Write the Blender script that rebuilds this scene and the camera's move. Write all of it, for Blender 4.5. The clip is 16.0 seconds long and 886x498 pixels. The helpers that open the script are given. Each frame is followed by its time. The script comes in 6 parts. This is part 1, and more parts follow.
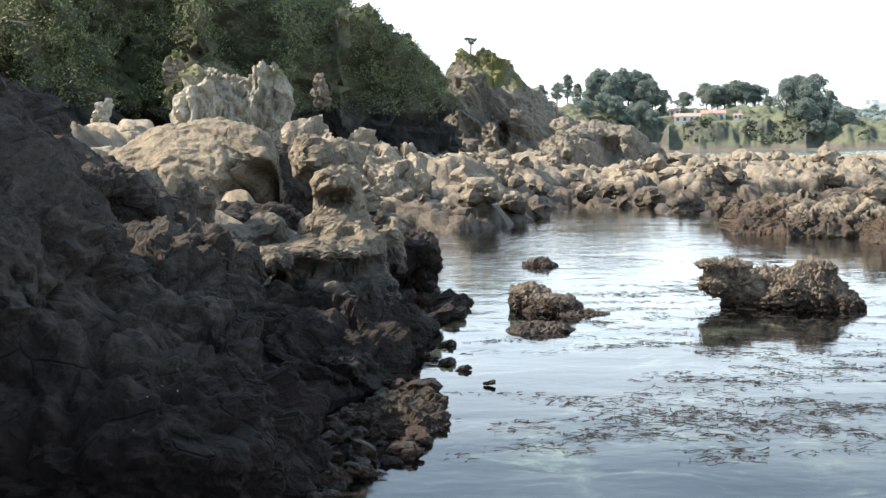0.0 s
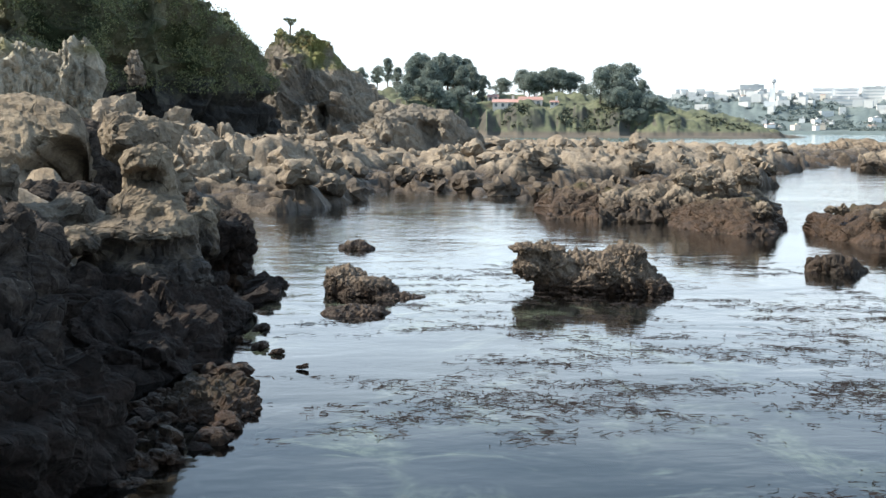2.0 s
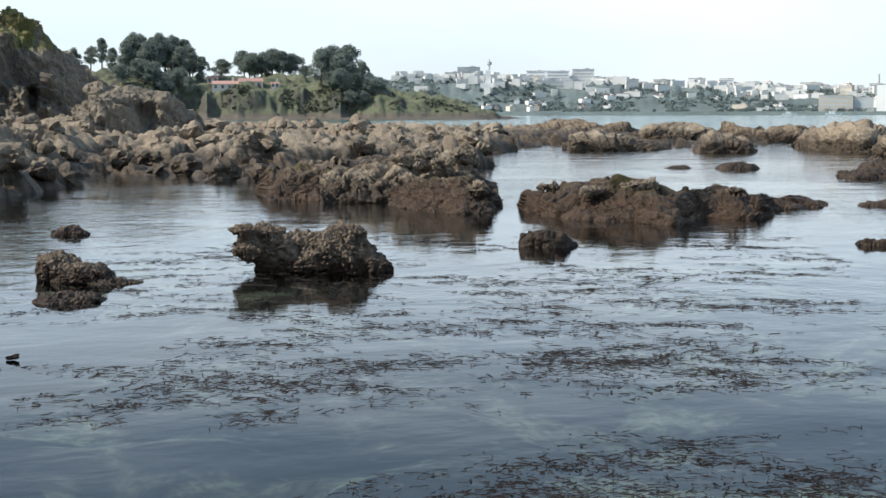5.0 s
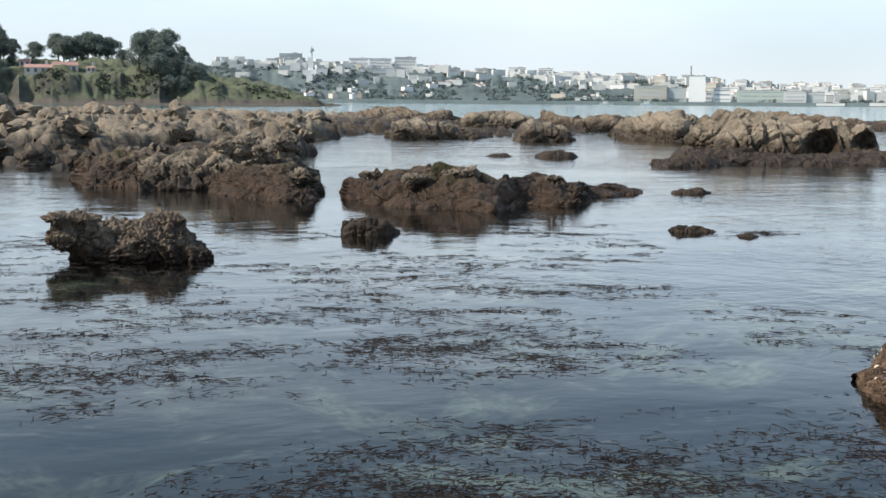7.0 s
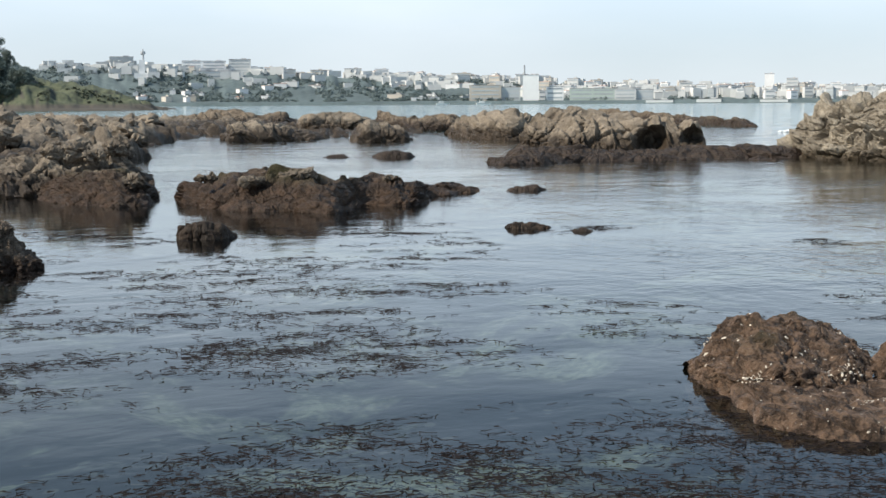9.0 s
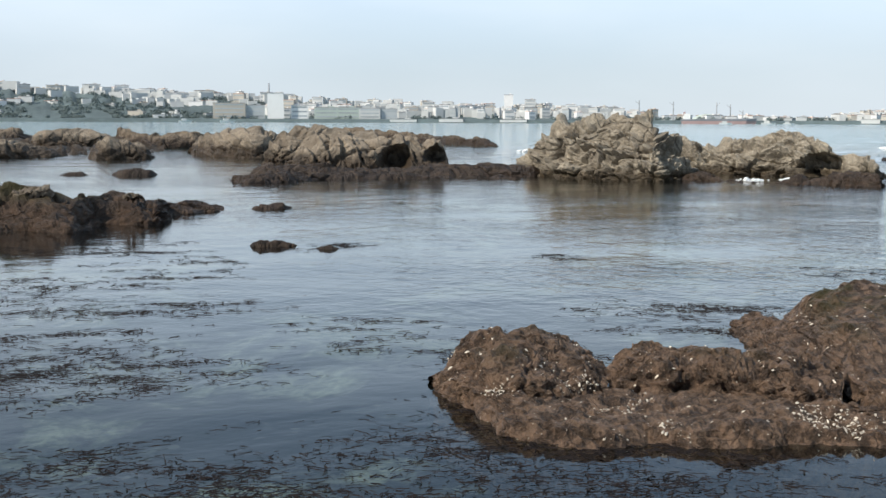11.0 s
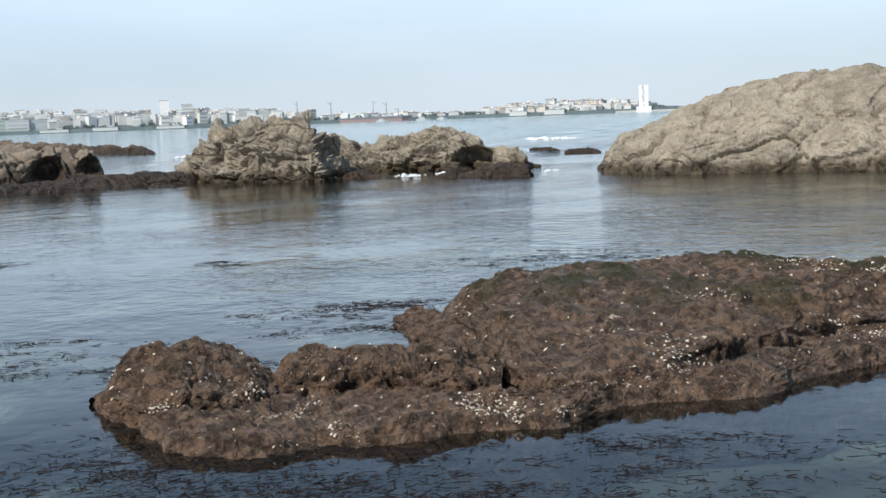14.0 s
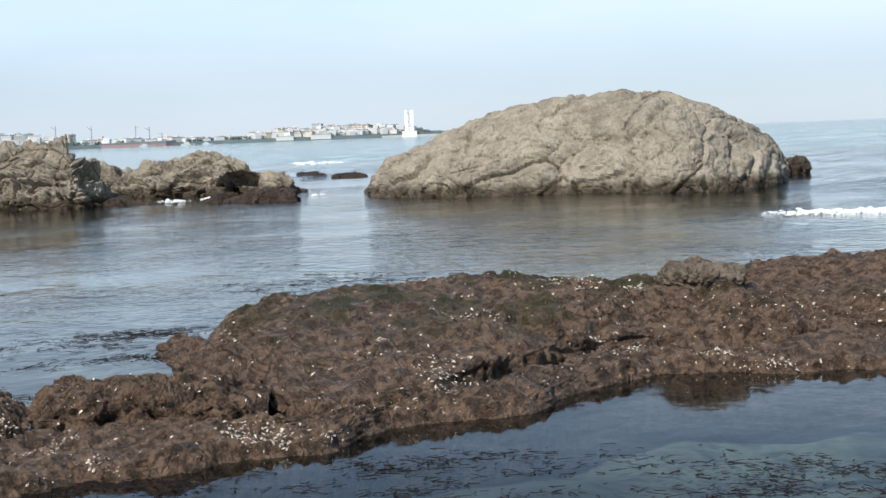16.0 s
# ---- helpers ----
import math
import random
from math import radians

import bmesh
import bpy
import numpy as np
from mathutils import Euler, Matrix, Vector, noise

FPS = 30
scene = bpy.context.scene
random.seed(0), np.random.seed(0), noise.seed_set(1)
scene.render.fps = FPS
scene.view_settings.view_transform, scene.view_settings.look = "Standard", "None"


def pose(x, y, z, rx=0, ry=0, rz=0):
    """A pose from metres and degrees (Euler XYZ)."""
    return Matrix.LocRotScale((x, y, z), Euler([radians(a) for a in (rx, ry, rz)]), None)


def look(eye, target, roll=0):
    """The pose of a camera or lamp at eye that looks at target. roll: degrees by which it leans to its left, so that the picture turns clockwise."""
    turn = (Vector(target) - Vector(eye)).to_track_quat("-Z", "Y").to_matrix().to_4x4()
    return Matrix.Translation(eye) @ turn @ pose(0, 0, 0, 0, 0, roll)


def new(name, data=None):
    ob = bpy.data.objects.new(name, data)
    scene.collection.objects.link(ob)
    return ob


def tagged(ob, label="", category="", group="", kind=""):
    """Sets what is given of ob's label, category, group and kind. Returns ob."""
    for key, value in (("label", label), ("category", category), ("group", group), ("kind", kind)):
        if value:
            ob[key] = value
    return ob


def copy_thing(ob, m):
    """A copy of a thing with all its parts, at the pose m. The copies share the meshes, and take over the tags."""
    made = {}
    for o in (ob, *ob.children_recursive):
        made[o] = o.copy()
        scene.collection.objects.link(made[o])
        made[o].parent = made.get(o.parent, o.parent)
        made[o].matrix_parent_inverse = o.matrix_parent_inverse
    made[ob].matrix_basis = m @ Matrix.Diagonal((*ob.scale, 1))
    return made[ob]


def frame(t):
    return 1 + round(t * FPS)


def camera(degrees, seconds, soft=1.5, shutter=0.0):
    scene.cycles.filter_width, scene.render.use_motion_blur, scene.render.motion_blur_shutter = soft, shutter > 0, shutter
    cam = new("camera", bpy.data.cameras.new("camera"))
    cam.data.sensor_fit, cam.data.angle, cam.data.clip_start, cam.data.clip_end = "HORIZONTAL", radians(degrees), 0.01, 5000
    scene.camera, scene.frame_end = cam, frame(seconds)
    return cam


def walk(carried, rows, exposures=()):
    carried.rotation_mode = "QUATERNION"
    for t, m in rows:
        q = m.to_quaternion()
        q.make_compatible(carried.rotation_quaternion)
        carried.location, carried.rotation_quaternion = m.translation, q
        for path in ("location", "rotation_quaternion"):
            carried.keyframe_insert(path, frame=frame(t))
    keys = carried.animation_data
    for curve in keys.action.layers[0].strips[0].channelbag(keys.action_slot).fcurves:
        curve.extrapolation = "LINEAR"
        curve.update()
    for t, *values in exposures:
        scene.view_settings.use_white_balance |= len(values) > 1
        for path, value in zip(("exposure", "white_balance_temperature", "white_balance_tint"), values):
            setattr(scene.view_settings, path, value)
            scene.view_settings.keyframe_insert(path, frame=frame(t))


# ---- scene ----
cam = camera(35.98, 16.0)
PATH = [
    (0.0, pose(-0.126, -0.006, 1.672, 85.870, 0.830, 5.403)),
    (0.5, pose(-0.121, 0.010, 1.660, 85.512, 0.464, 3.845)),
    (1.0, pose(-0.120, 0.018, 1.662, 85.336, 0.322, 1.941)),
    (1.5, pose(-0.115, 0.032, 1.673, 85.282, -0.226, 0.057)),
    (2.0, pose(-0.096, 0.074, 1.662, 85.111, -0.165, -2.127)),
    (2.5, pose(-0.079, 0.050, 1.660, 84.758, -0.005, -4.447)),
    (3.0, pose(-0.074, 0.030, 1.656, 84.580, -0.196, -6.896)),
    (3.5, pose(-0.064, -0.012, 1.653, 84.581, -0.086, -8.953)),
    (4.0, pose(-0.065, -0.010, 1.654, 84.601, 0.037, -10.654)),
    (6.5, pose(-0.042, 0.128, 1.644, 83.876, -0.313, -18.988)),
    (7.0, pose(-0.041, 0.056, 1.649, 83.866, -0.466, -21.122)),
    (7.5, pose(-0.041, 0.039, 1.654, 83.852, -0.311, -22.919)),
    (8.0, pose(-0.036, 0.042, 1.653, 83.835, 0.199, -24.498)),
    (10.5, pose(-0.016, 0.053, 1.631, 84.470, -0.401, -35.383)),
    (11.0, pose(-0.021, 0.044, 1.637, 84.675, -0.216, -38.567)),
    (11.5, pose(-0.001, 0.058, 1.639, 84.602, 0.412, -41.232)),
    (12.0, pose(0.013, 0.058, 1.640, 84.487, 1.203, -43.929)),
    (12.5, pose(0.030, 0.053, 1.643, 84.453, 1.694, -46.144)),
    (13.0, pose(0.023, 0.044, 1.650, 84.399, 2.082, -48.432)),
    (13.5, pose(0.041, 0.042, 1.651, 84.418, 2.247, -50.360)),
    (14.0, pose(0.047, 0.041, 1.651, 84.524, 2.080, -52.757)),
    (14.5, pose(0.044, 0.042, 1.647, 84.493, 2.510, -54.873)),
    (15.0, pose(0.061, 0.043, 1.638, 84.563, 2.293, -57.310)),
    (15.5, pose(0.086, 0.053, 1.641, 84.874, 2.553, -59.690)),
    (16.0, pose(0.120, 0.063, 1.635, 85.197, 2.156, -62.495)),
]
EXPOSURES = [(0.0, 1.28, 7100, 10), (1.5, 0.98, 6950, 10), (2.5, 0.78, 6900, 10), (4.0, 0.46, 6800, 10), (7.0, 0.18, 6800, 10), (11.0, -0.05, 6650, 10), (12.5, -0.12, 6500, 10), (16.0, -0.05, 6350, 10)]
walk(cam, PATH, EXPOSURES)

# ---- light: hazy afternoon sun from the land side ----
SUN_AZ, SUN_EL = 82.0, 42.0
world = bpy.data.worlds.new("sky")
world.use_nodes = True
scene.world = world
wn = world.node_tree
sky = wn.nodes.new("ShaderNodeTexSky")
sky.sky_type, sky.sun_disc = "NISHITA", False
sky.sun_elevation, sky.sun_rotation = radians(SUN_EL), radians(-SUN_AZ)
sky.air_density, sky.dust_density, sky.ozone_density = 1.0, 0.3, 4.0
haze = wn.nodes.new("ShaderNodeMix")
haze.data_type = "RGBA"
haze.inputs[0].default_value, haze.inputs[7].default_value = 0.78, (4.0, 4.8, 5.75, 1)
wn.links.new(sky.outputs[0], haze.inputs[6])
veil = wn.nodes.new("ShaderNodeTexNoise")
veil.inputs["Scale"].default_value, veil.inputs["Detail"].default_value = 2.6, 6.0
stretch = wn.nodes.new("ShaderNodeMapping")
stretch.inputs["Scale"].default_value = (1.0, 1.0, 3.2)
wn.links.new(wn.nodes.new("ShaderNodeTexCoord").outputs["Generated"], stretch.inputs["Vector"])
wn.links.new(stretch.outputs[0], veil.inputs["Vector"])
cloud = wn.nodes.new("ShaderNodeMapRange")
cloud.inputs[1].default_value, cloud.inputs[2].default_value, cloud.inputs[3].default_value, cloud.inputs[4].default_value = 0.38, 0.68, 0.0, 0.6
wn.links.new(veil.outputs["Fac"], cloud.inputs[0])
thin = wn.nodes.new("ShaderNodeMix")
thin.data_type = "RGBA"
thin.inputs[7].default_value = (5.25, 5.95, 6.6, 1)
wn.links.new(cloud.outputs[0], thin.inputs[0])
wn.links.new(haze.outputs[2], thin.inputs[6])
lift = wn.nodes.new("ShaderNodeSeparateXYZ")
wn.links.new(stretch.inputs["Vector"].links[0].from_socket, lift.inputs[0])
rise, aloft = wn.nodes.new("ShaderNodeMapRange"), wn.nodes.new("ShaderNodeMapRange")
for node, values in ((rise, (0.03, 0.10, 1.0, 1.22)), (aloft, (0.10, 0.28, 0.0, 1.0))):
    node.interpolation_type = "SMOOTHSTEP"
    for k in range(4):
        node.inputs[k + 1].default_value = values[k]
    wn.links.new(lift.outputs["Z"], node.inputs[0])
veiled = wn.nodes.new("ShaderNodeVectorMath")
veiled.operation = "SCALE"
wn.links.new(thin.outputs[2], veiled.inputs[0])
wn.links.new(rise.outputs[0], veiled.inputs["Scale"])
zenith = wn.nodes.new("ShaderNodeMix")
zenith.data_type, zenith.blend_type = "RGBA", "MULTIPLY"
zenith.inputs[7].default_value = (0.40, 0.49, 0.57, 1)
wn.links.new(aloft.outputs[0], zenith.inputs[0])
wn.links.new(veiled.outputs[0], zenith.inputs[6])
wn.links.new(zenith.outputs[2], wn.nodes["Background"].inputs[0])
wn.nodes["Background"].inputs[1].default_value = 0.15
sun = new("sun", bpy.data.lights.new("sun", "SUN"))
sun.data.energy, sun.data.angle, sun.data.color = 5.0, radians(0.6), (1.0, 0.93, 0.82)
sa, se = radians(SUN_AZ), radians(SUN_EL)
sun.matrix_world = look((-math.sin(sa) * math.cos(se) * 60, math.cos(sa) * math.cos(se) * 60, math.sin(se) * 60), (0, 0, 0))

# ---- numeric helpers ----


def hashed(i, j, k, seed):
    h = (i.astype(np.int64) * 374761393 + j.astype(np.int64) * 668265263 + k.astype(np.int64) * 2147483647 + seed * 144665) & 0xFFFFFFFF
    h = ((h ^ (h >> 13)) * 1274126177) & 0xFFFFFFFF
    h = ((h ^ (h >> 16)) * 2246822519) & 0xFFFFFFFF
    return ((h ^ (h >> 15)) & 0xFFFFFF) / float(0xFFFFFF)


def soft_noise(p, seed=0):
    """Smooth value noise in -1..1 at points p (n x 3)."""
    b = np.floor(p).astype(np.int64)
    f = p - b
    f = f * f * f * (f * (f * 6 - 15) + 10)
    total = np.zeros(len(p))
    for c in range(8):
        o = np.array([c & 1, c >> 1 & 1, c >> 2])
        w = np.prod(np.where(o, f, 1 - f), axis=1)
        total += w * hashed(b[:, 0] + o[0], b[:, 1] + o[1], b[:, 2] + o[2], seed)
    return total * 2 - 1


def fractal(p, octaves=4, seed=0, gain=0.5):
    total, amp = np.zeros(len(p)), 1.0
    for o in range(octaves):
        total += amp * soft_noise(p * 2.03 ** o + o * 17.3, seed + o)
        amp *= gain
    return total


def cells(p, seed=0, flat=False):
    """Cell noise: nearest and second distance, a random number of the nearest cell, and a plane tilted at random in each cell."""
    b = np.floor(p).astype(np.int64)
    f1, f2, who, lean = np.full(len(p), 9.0), np.full(len(p), 9.0), np.zeros(len(p)), np.zeros(len(p))
    for dx in (-1, 0, 1):
        for dy in (-1, 0, 1):
            for dz in ((0,) if flat else (-1, 0, 1)):
                q = b + np.array([dx, dy, dz])
                centre = q + np.stack([hashed(q[:, 0], q[:, 1], q[:, 2], seed + s) for s in (1, 2, 3)], axis=1)
                gap = p - centre
                if flat:
                    gap[:, 2] = 0
                d = np.sqrt((gap ** 2).sum(axis=1))
                nearer = d < f1
                f2 = np.where(nearer, f1, np.minimum(f2, d))
                own = hashed(q[:, 0], q[:, 1], q[:, 2], seed + 9)
                who = np.where(nearer, own, who)
                a, c = own * 43.0, (own * 71.0 % 1.0) * 2 - 1
                lean = np.where(nearer, gap[:, 0] * np.cos(a) + gap[:, 1] * np.sin(a) + gap[:, 2] * c, lean)
                f1 = np.where(nearer, d, f1)
    return f1, f2, who, lean


def step(a, b, x):
    x = np.clip((x - a) / (b - a), 0, 1)
    return x * x * (3 - 2 * x)


def mesh_of(name, verts, faces, material, smooth=True):
    """A mesh from arrays: verts n x 3, faces m x 3 or m x 4."""
    verts, faces = np.asarray(verts, dtype=np.float32), np.asarray(faces, dtype=np.int32)
    me = bpy.data.meshes.new(name)
    k = faces.shape[1]
    me.vertices.add(len(verts))
    me.vertices.foreach_set("co", verts.ravel())
    me.loops.add(faces.size)
    me.loops.foreach_set("vertex_index", faces.ravel())
    me.polygons.add(len(faces))
    me.polygons.foreach_set("loop_start", np.arange(0, faces.size, k, dtype=np.int32))
    me.update(calc_edges=True)
    me.polygons.foreach_set("use_smooth", np.full(len(faces), smooth))
    me.materials.append(material)
    return me


def grid_faces(rows, cols, wrap=False):
    r, c = np.meshgrid(np.arange(rows - 1), np.arange(cols if wrap else cols - 1), indexing="ij")
    r, c = r.ravel(), c.ravel()
    d = (c + 1) % cols
    return np.stack([r * cols + c, r * cols + d, (r + 1) * cols + d, (r + 1) * cols + c], axis=1)


def bearing(az, d):
    """Place at an azimuth (degrees to the left of north) and a distance."""
    a = np.radians(az)
    return -np.sin(a) * d, np.cos(a) * d


def part(name, bm, material, parent, label=""):
    me = bpy.data.meshes.new(name)
    bm.to_mesh(me)
    bm.free()
    me.materials.append(material)
    ob = new(name, me)
    ob.parent = parent
    return tagged(ob, label)


BOXES = {}


def unit_box(material):
    """A unit cube mesh, centred on x and y and standing on z = 0, shared by all parts of one material."""
    if material.name not in BOXES:
        v = [(x, y, z) for z in (0, 1) for y in (-0.5, 0.5) for x in (-0.5, 0.5)]
        BOXES[material.name] = mesh_of("box", v, [(0, 2, 3, 1), (4, 5, 7, 6), (0, 1, 5, 4), (1, 3, 7, 5), (3, 2, 6, 7), (2, 0, 4, 6)], material, False)
    return BOXES[material.name]


def box_part(name, material, parent, place, size, label=""):
    ob = new(name, unit_box(material))
    ob.parent, ob.location, ob.scale = parent, place, size
    return tagged(ob, label)


# ---- materials ----


def material_of(name):
    m = bpy.data.materials.new(name)
    m.use_nodes = True
    return m, m.node_tree, m.node_tree.nodes["Principled BSDF"]


def put(nt, kind, props=None, **values):
    n = nt.nodes.new(kind)
    props = props or {}
    if "feature" in props:
        n.feature = props["feature"]
    if "interpolation_type" in props:
        n.interpolation_type = props["interpolation_type"]
    for k, v in values.items():
        s = n.inputs[k.replace("_", " ")]
        if hasattr(v, "links"):
            nt.links.new(v, s)
        else:
            s.default_value = v
    return n


def maths(nt, op, a, b=0.5, c=0.0):
    n = nt.nodes.new("ShaderNodeMath")
    n.operation = op
    for s, v in zip(n.inputs, (a, b, c)):
        if hasattr(v, "links"):
            nt.links.new(v, s)
        else:
            s.default_value = v
    return n.outputs[0]


def blend(nt, f, a, b, how="MIX"):
    n = nt.nodes.new("ShaderNodeMix")
    n.data_type, n.blend_type = "RGBA", how
    for s, v in ((n.inputs[0], f), (n.inputs[6], a), (n.inputs[7], b)):
        if hasattr(v, "links"):
            nt.links.new(v, s)
        else:
            s.default_value = v if isinstance(v, float) else (*v, 1.0)
    return n.outputs[2]


def span(nt, v, a, b, c=0.0, d=1.0):
    n = put(nt, "ShaderNodeMapRange", {"interpolation_type": "SMOOTHSTEP"}, From_Min=a, From_Max=b, To_Min=c, To_Max=d)
    nt.links.new(v, n.inputs["Value"])
    return n.outputs[0]


def grain(nt, where, scale, detail=6.0, rough=0.6, warp=0.0):
    n = put(nt, "ShaderNodeTexNoise", None, Scale=scale, Detail=detail, Roughness=rough, Distortion=warp)
    nt.links.new(where, n.inputs["Vector"])
    return n.outputs["Fac"]


def rock_material(name, pale, dull, weed, tide, soft=0.3, bump=0.05, scale=1.0, moss=None, moss_low=9.0, specks=0.0, wet=0.38):
    """Weathered rock above the tide mark, brown weed and wet rock below it."""
    m, nt, b = material_of(name)
    where = put(nt, "ShaderNodeNewGeometry").outputs["Position"]
    height = put(nt, "ShaderNodeSeparateXYZ", None, Vector=where).outputs["Z"]
    big, mid = grain(nt, where, 0.55 * scale, 5.0, 0.6, 0.6), grain(nt, where, 3.5 * scale, 7.0, 0.65, 0.4)
    fine = grain(nt, where, 22.0 * scale, 6.0, 0.7)
    pits = put(nt, "ShaderNodeTexVoronoi", {"feature": "F1"}, Scale=9.0 * scale)
    nt.links.new(where, pits.inputs["Vector"])
    bent = put(nt, "ShaderNodeMixRGB", {"blend_type": "ADD"}, Fac=0.55 / scale, Color1=where)
    nt.links.new(put(nt, "ShaderNodeTexNoise", None, Scale=1.3 * scale, Detail=3.0).outputs["Color"], bent.inputs["Color2"])
    crev = put(nt, "ShaderNodeTexVoronoi", {"feature": "DISTANCE_TO_EDGE"}, Scale=1.5 * scale)
    nt.links.new(bent.outputs["Color"], crev.inputs["Vector"])
    joint = maths(nt, "MAXIMUM", span(nt, crev.outputs["Distance"], 0.0, 0.022), span(nt, big, 0.46, 0.54))
    col = blend(nt, span(nt, maths(nt, "ADD", maths(nt, "MULTIPLY", big, 0.5), maths(nt, "MULTIPLY", mid, 0.5)), 0.38, 0.62), dull, pale)
    col = blend(nt, span(nt, fine, 0.35, 0.75, 0.0, 0.55), col, tuple(0.42 * c for c in dull))
    col = blend(nt, span(nt, joint, 0.0, 1.0, 0.45, 0.0), col, tuple(0.3 * c for c in dull))
    edge = maths(nt, "ADD", height, maths(nt, "MULTIPLY", maths(nt, "SUBTRACT", mid, 0.5), soft * 1.6))
    dry = span(nt, edge, tide - soft * 0.5, tide + soft * 0.5)
    dark = blend(nt, span(nt, mid, 0.4, 0.62), tuple((0.26 if specks else 0.45) * c for c in weed), weed)
    dark = blend(nt, span(nt, fine, 0.5, 0.7, 0.0, 0.5), dark, tuple(min(1, 1.9 * c) for c in weed))
    if specks:
        dots = put(nt, "ShaderNodeTexVoronoi", {"feature": "F1"}, Scale=26.0)
        nt.links.new(where, dots.inputs["Vector"])
        spot = maths(nt, "MULTIPLY", span(nt, dots.outputs["Distance"], 0.16, 0.1), span(nt, mid, 0.5, 0.62, 0.0, specks))
        dark = blend(nt, spot, dark, (0.5, 0.46, 0.38))
    col = blend(nt, dry, dark, col)
    if moss:
        patch = maths(nt, "MULTIPLY", span(nt, big, 0.45, 0.58), span(nt, height, moss_low - 0.15, moss_low + 0.15))
        col = blend(nt, patch, col, moss)
    nt.links.new(col, b.inputs["Base Color"])
    nt.links.new(maths(nt, "MULTIPLY_ADD", dry, 0.73 - wet, maths(nt, "MULTIPLY_ADD", fine, 0.3, wet)), b.inputs["Roughness"])
    b.inputs["Specular IOR Level"].default_value = 0.3
    relief = maths(nt, "ADD", maths(nt, "MULTIPLY_ADD", joint, 0.55, mid), maths(nt, "ADD", maths(nt, "MULTIPLY", fine, 0.35), maths(nt, "MULTIPLY", pits.outputs["Distance"], 0.25)))
    bm_ = put(nt, "ShaderNodeBump", None, Strength=0.9, Distance=bump * 1.5, Height=relief)
    nt.links.new(bm_.outputs[0], b.inputs["Normal"])
    return m


def plain_material(name, colour, rough=0.8, vary=0.25, scale=1.0, metal=0.0, bump=0.0):
    """One surface with blotches at two scales and a tint of its own for each object."""
    m, nt, b = material_of(name)
    where = put(nt, "ShaderNodeNewGeometry").outputs["Position"]
    a, c = grain(nt, where, 0.6 * scale), grain(nt, where, 7.0 * scale)
    f = maths(nt, "ADD", maths(nt, "MULTIPLY", a, 0.5), maths(nt, "MULTIPLY", c, 0.5))
    own = put(nt, "ShaderNodeObjectInfo").outputs["Random"]
    f = maths(nt, "ADD", f, maths(nt, "MULTIPLY", maths(nt, "SUBTRACT", own, 0.5), 0.3))
    lo, hi = tuple(x * (1 - vary) for x in colour), tuple(min(1, x * (1 + vary)) for x in colour)
    nt.links.new(blend(nt, span(nt, f, 0.3, 0.7), lo, hi), b.inputs["Base Color"])
    b.inputs["Roughness"].default_value, b.inputs["Metallic"].default_value = rough, metal
    if bump:
        n = put(nt, "ShaderNodeBump", None, Strength=0.8, Distance=bump, Height=c)
        nt.links.new(n.outputs[0], b.inputs["Normal"])
    return m


def leaf_material(name, one, two, rough=0.6, thin=False):
    m, nt, b = material_of(name)
    g = put(nt, "ShaderNodeNewGeometry")
    patch = grain(nt, g.outputs["Position"], 0.25, 3.0)
    f = maths(nt, "ADD", maths(nt, "MULTIPLY", g.outputs["Random Per Island"], 0.6), maths(nt, "MULTIPLY", patch, 0.4))
    nt.links.new(blend(nt, span(nt, f, 0.1, 0.9), one, two), b.inputs["Base Color"])
    b.inputs["Roughness"].default_value = rough
    b.inputs["Specular IOR Level"].default_value = 0.2
    if thin:
        tint = b.inputs["Base Color"].links[0].from_socket
        glow = put(nt, "ShaderNodeBsdfTranslucent", None, Color=tint)
        both = put(nt, "ShaderNodeMixShader", None, Fac=0.4)
        nt.links.new(b.outputs[0], both.inputs[1])
        nt.links.new(glow.outputs[0], both.inputs[2])
        nt.links.new(both.outputs[0], nt.nodes["Material Output"].inputs["Surface"])
    return m


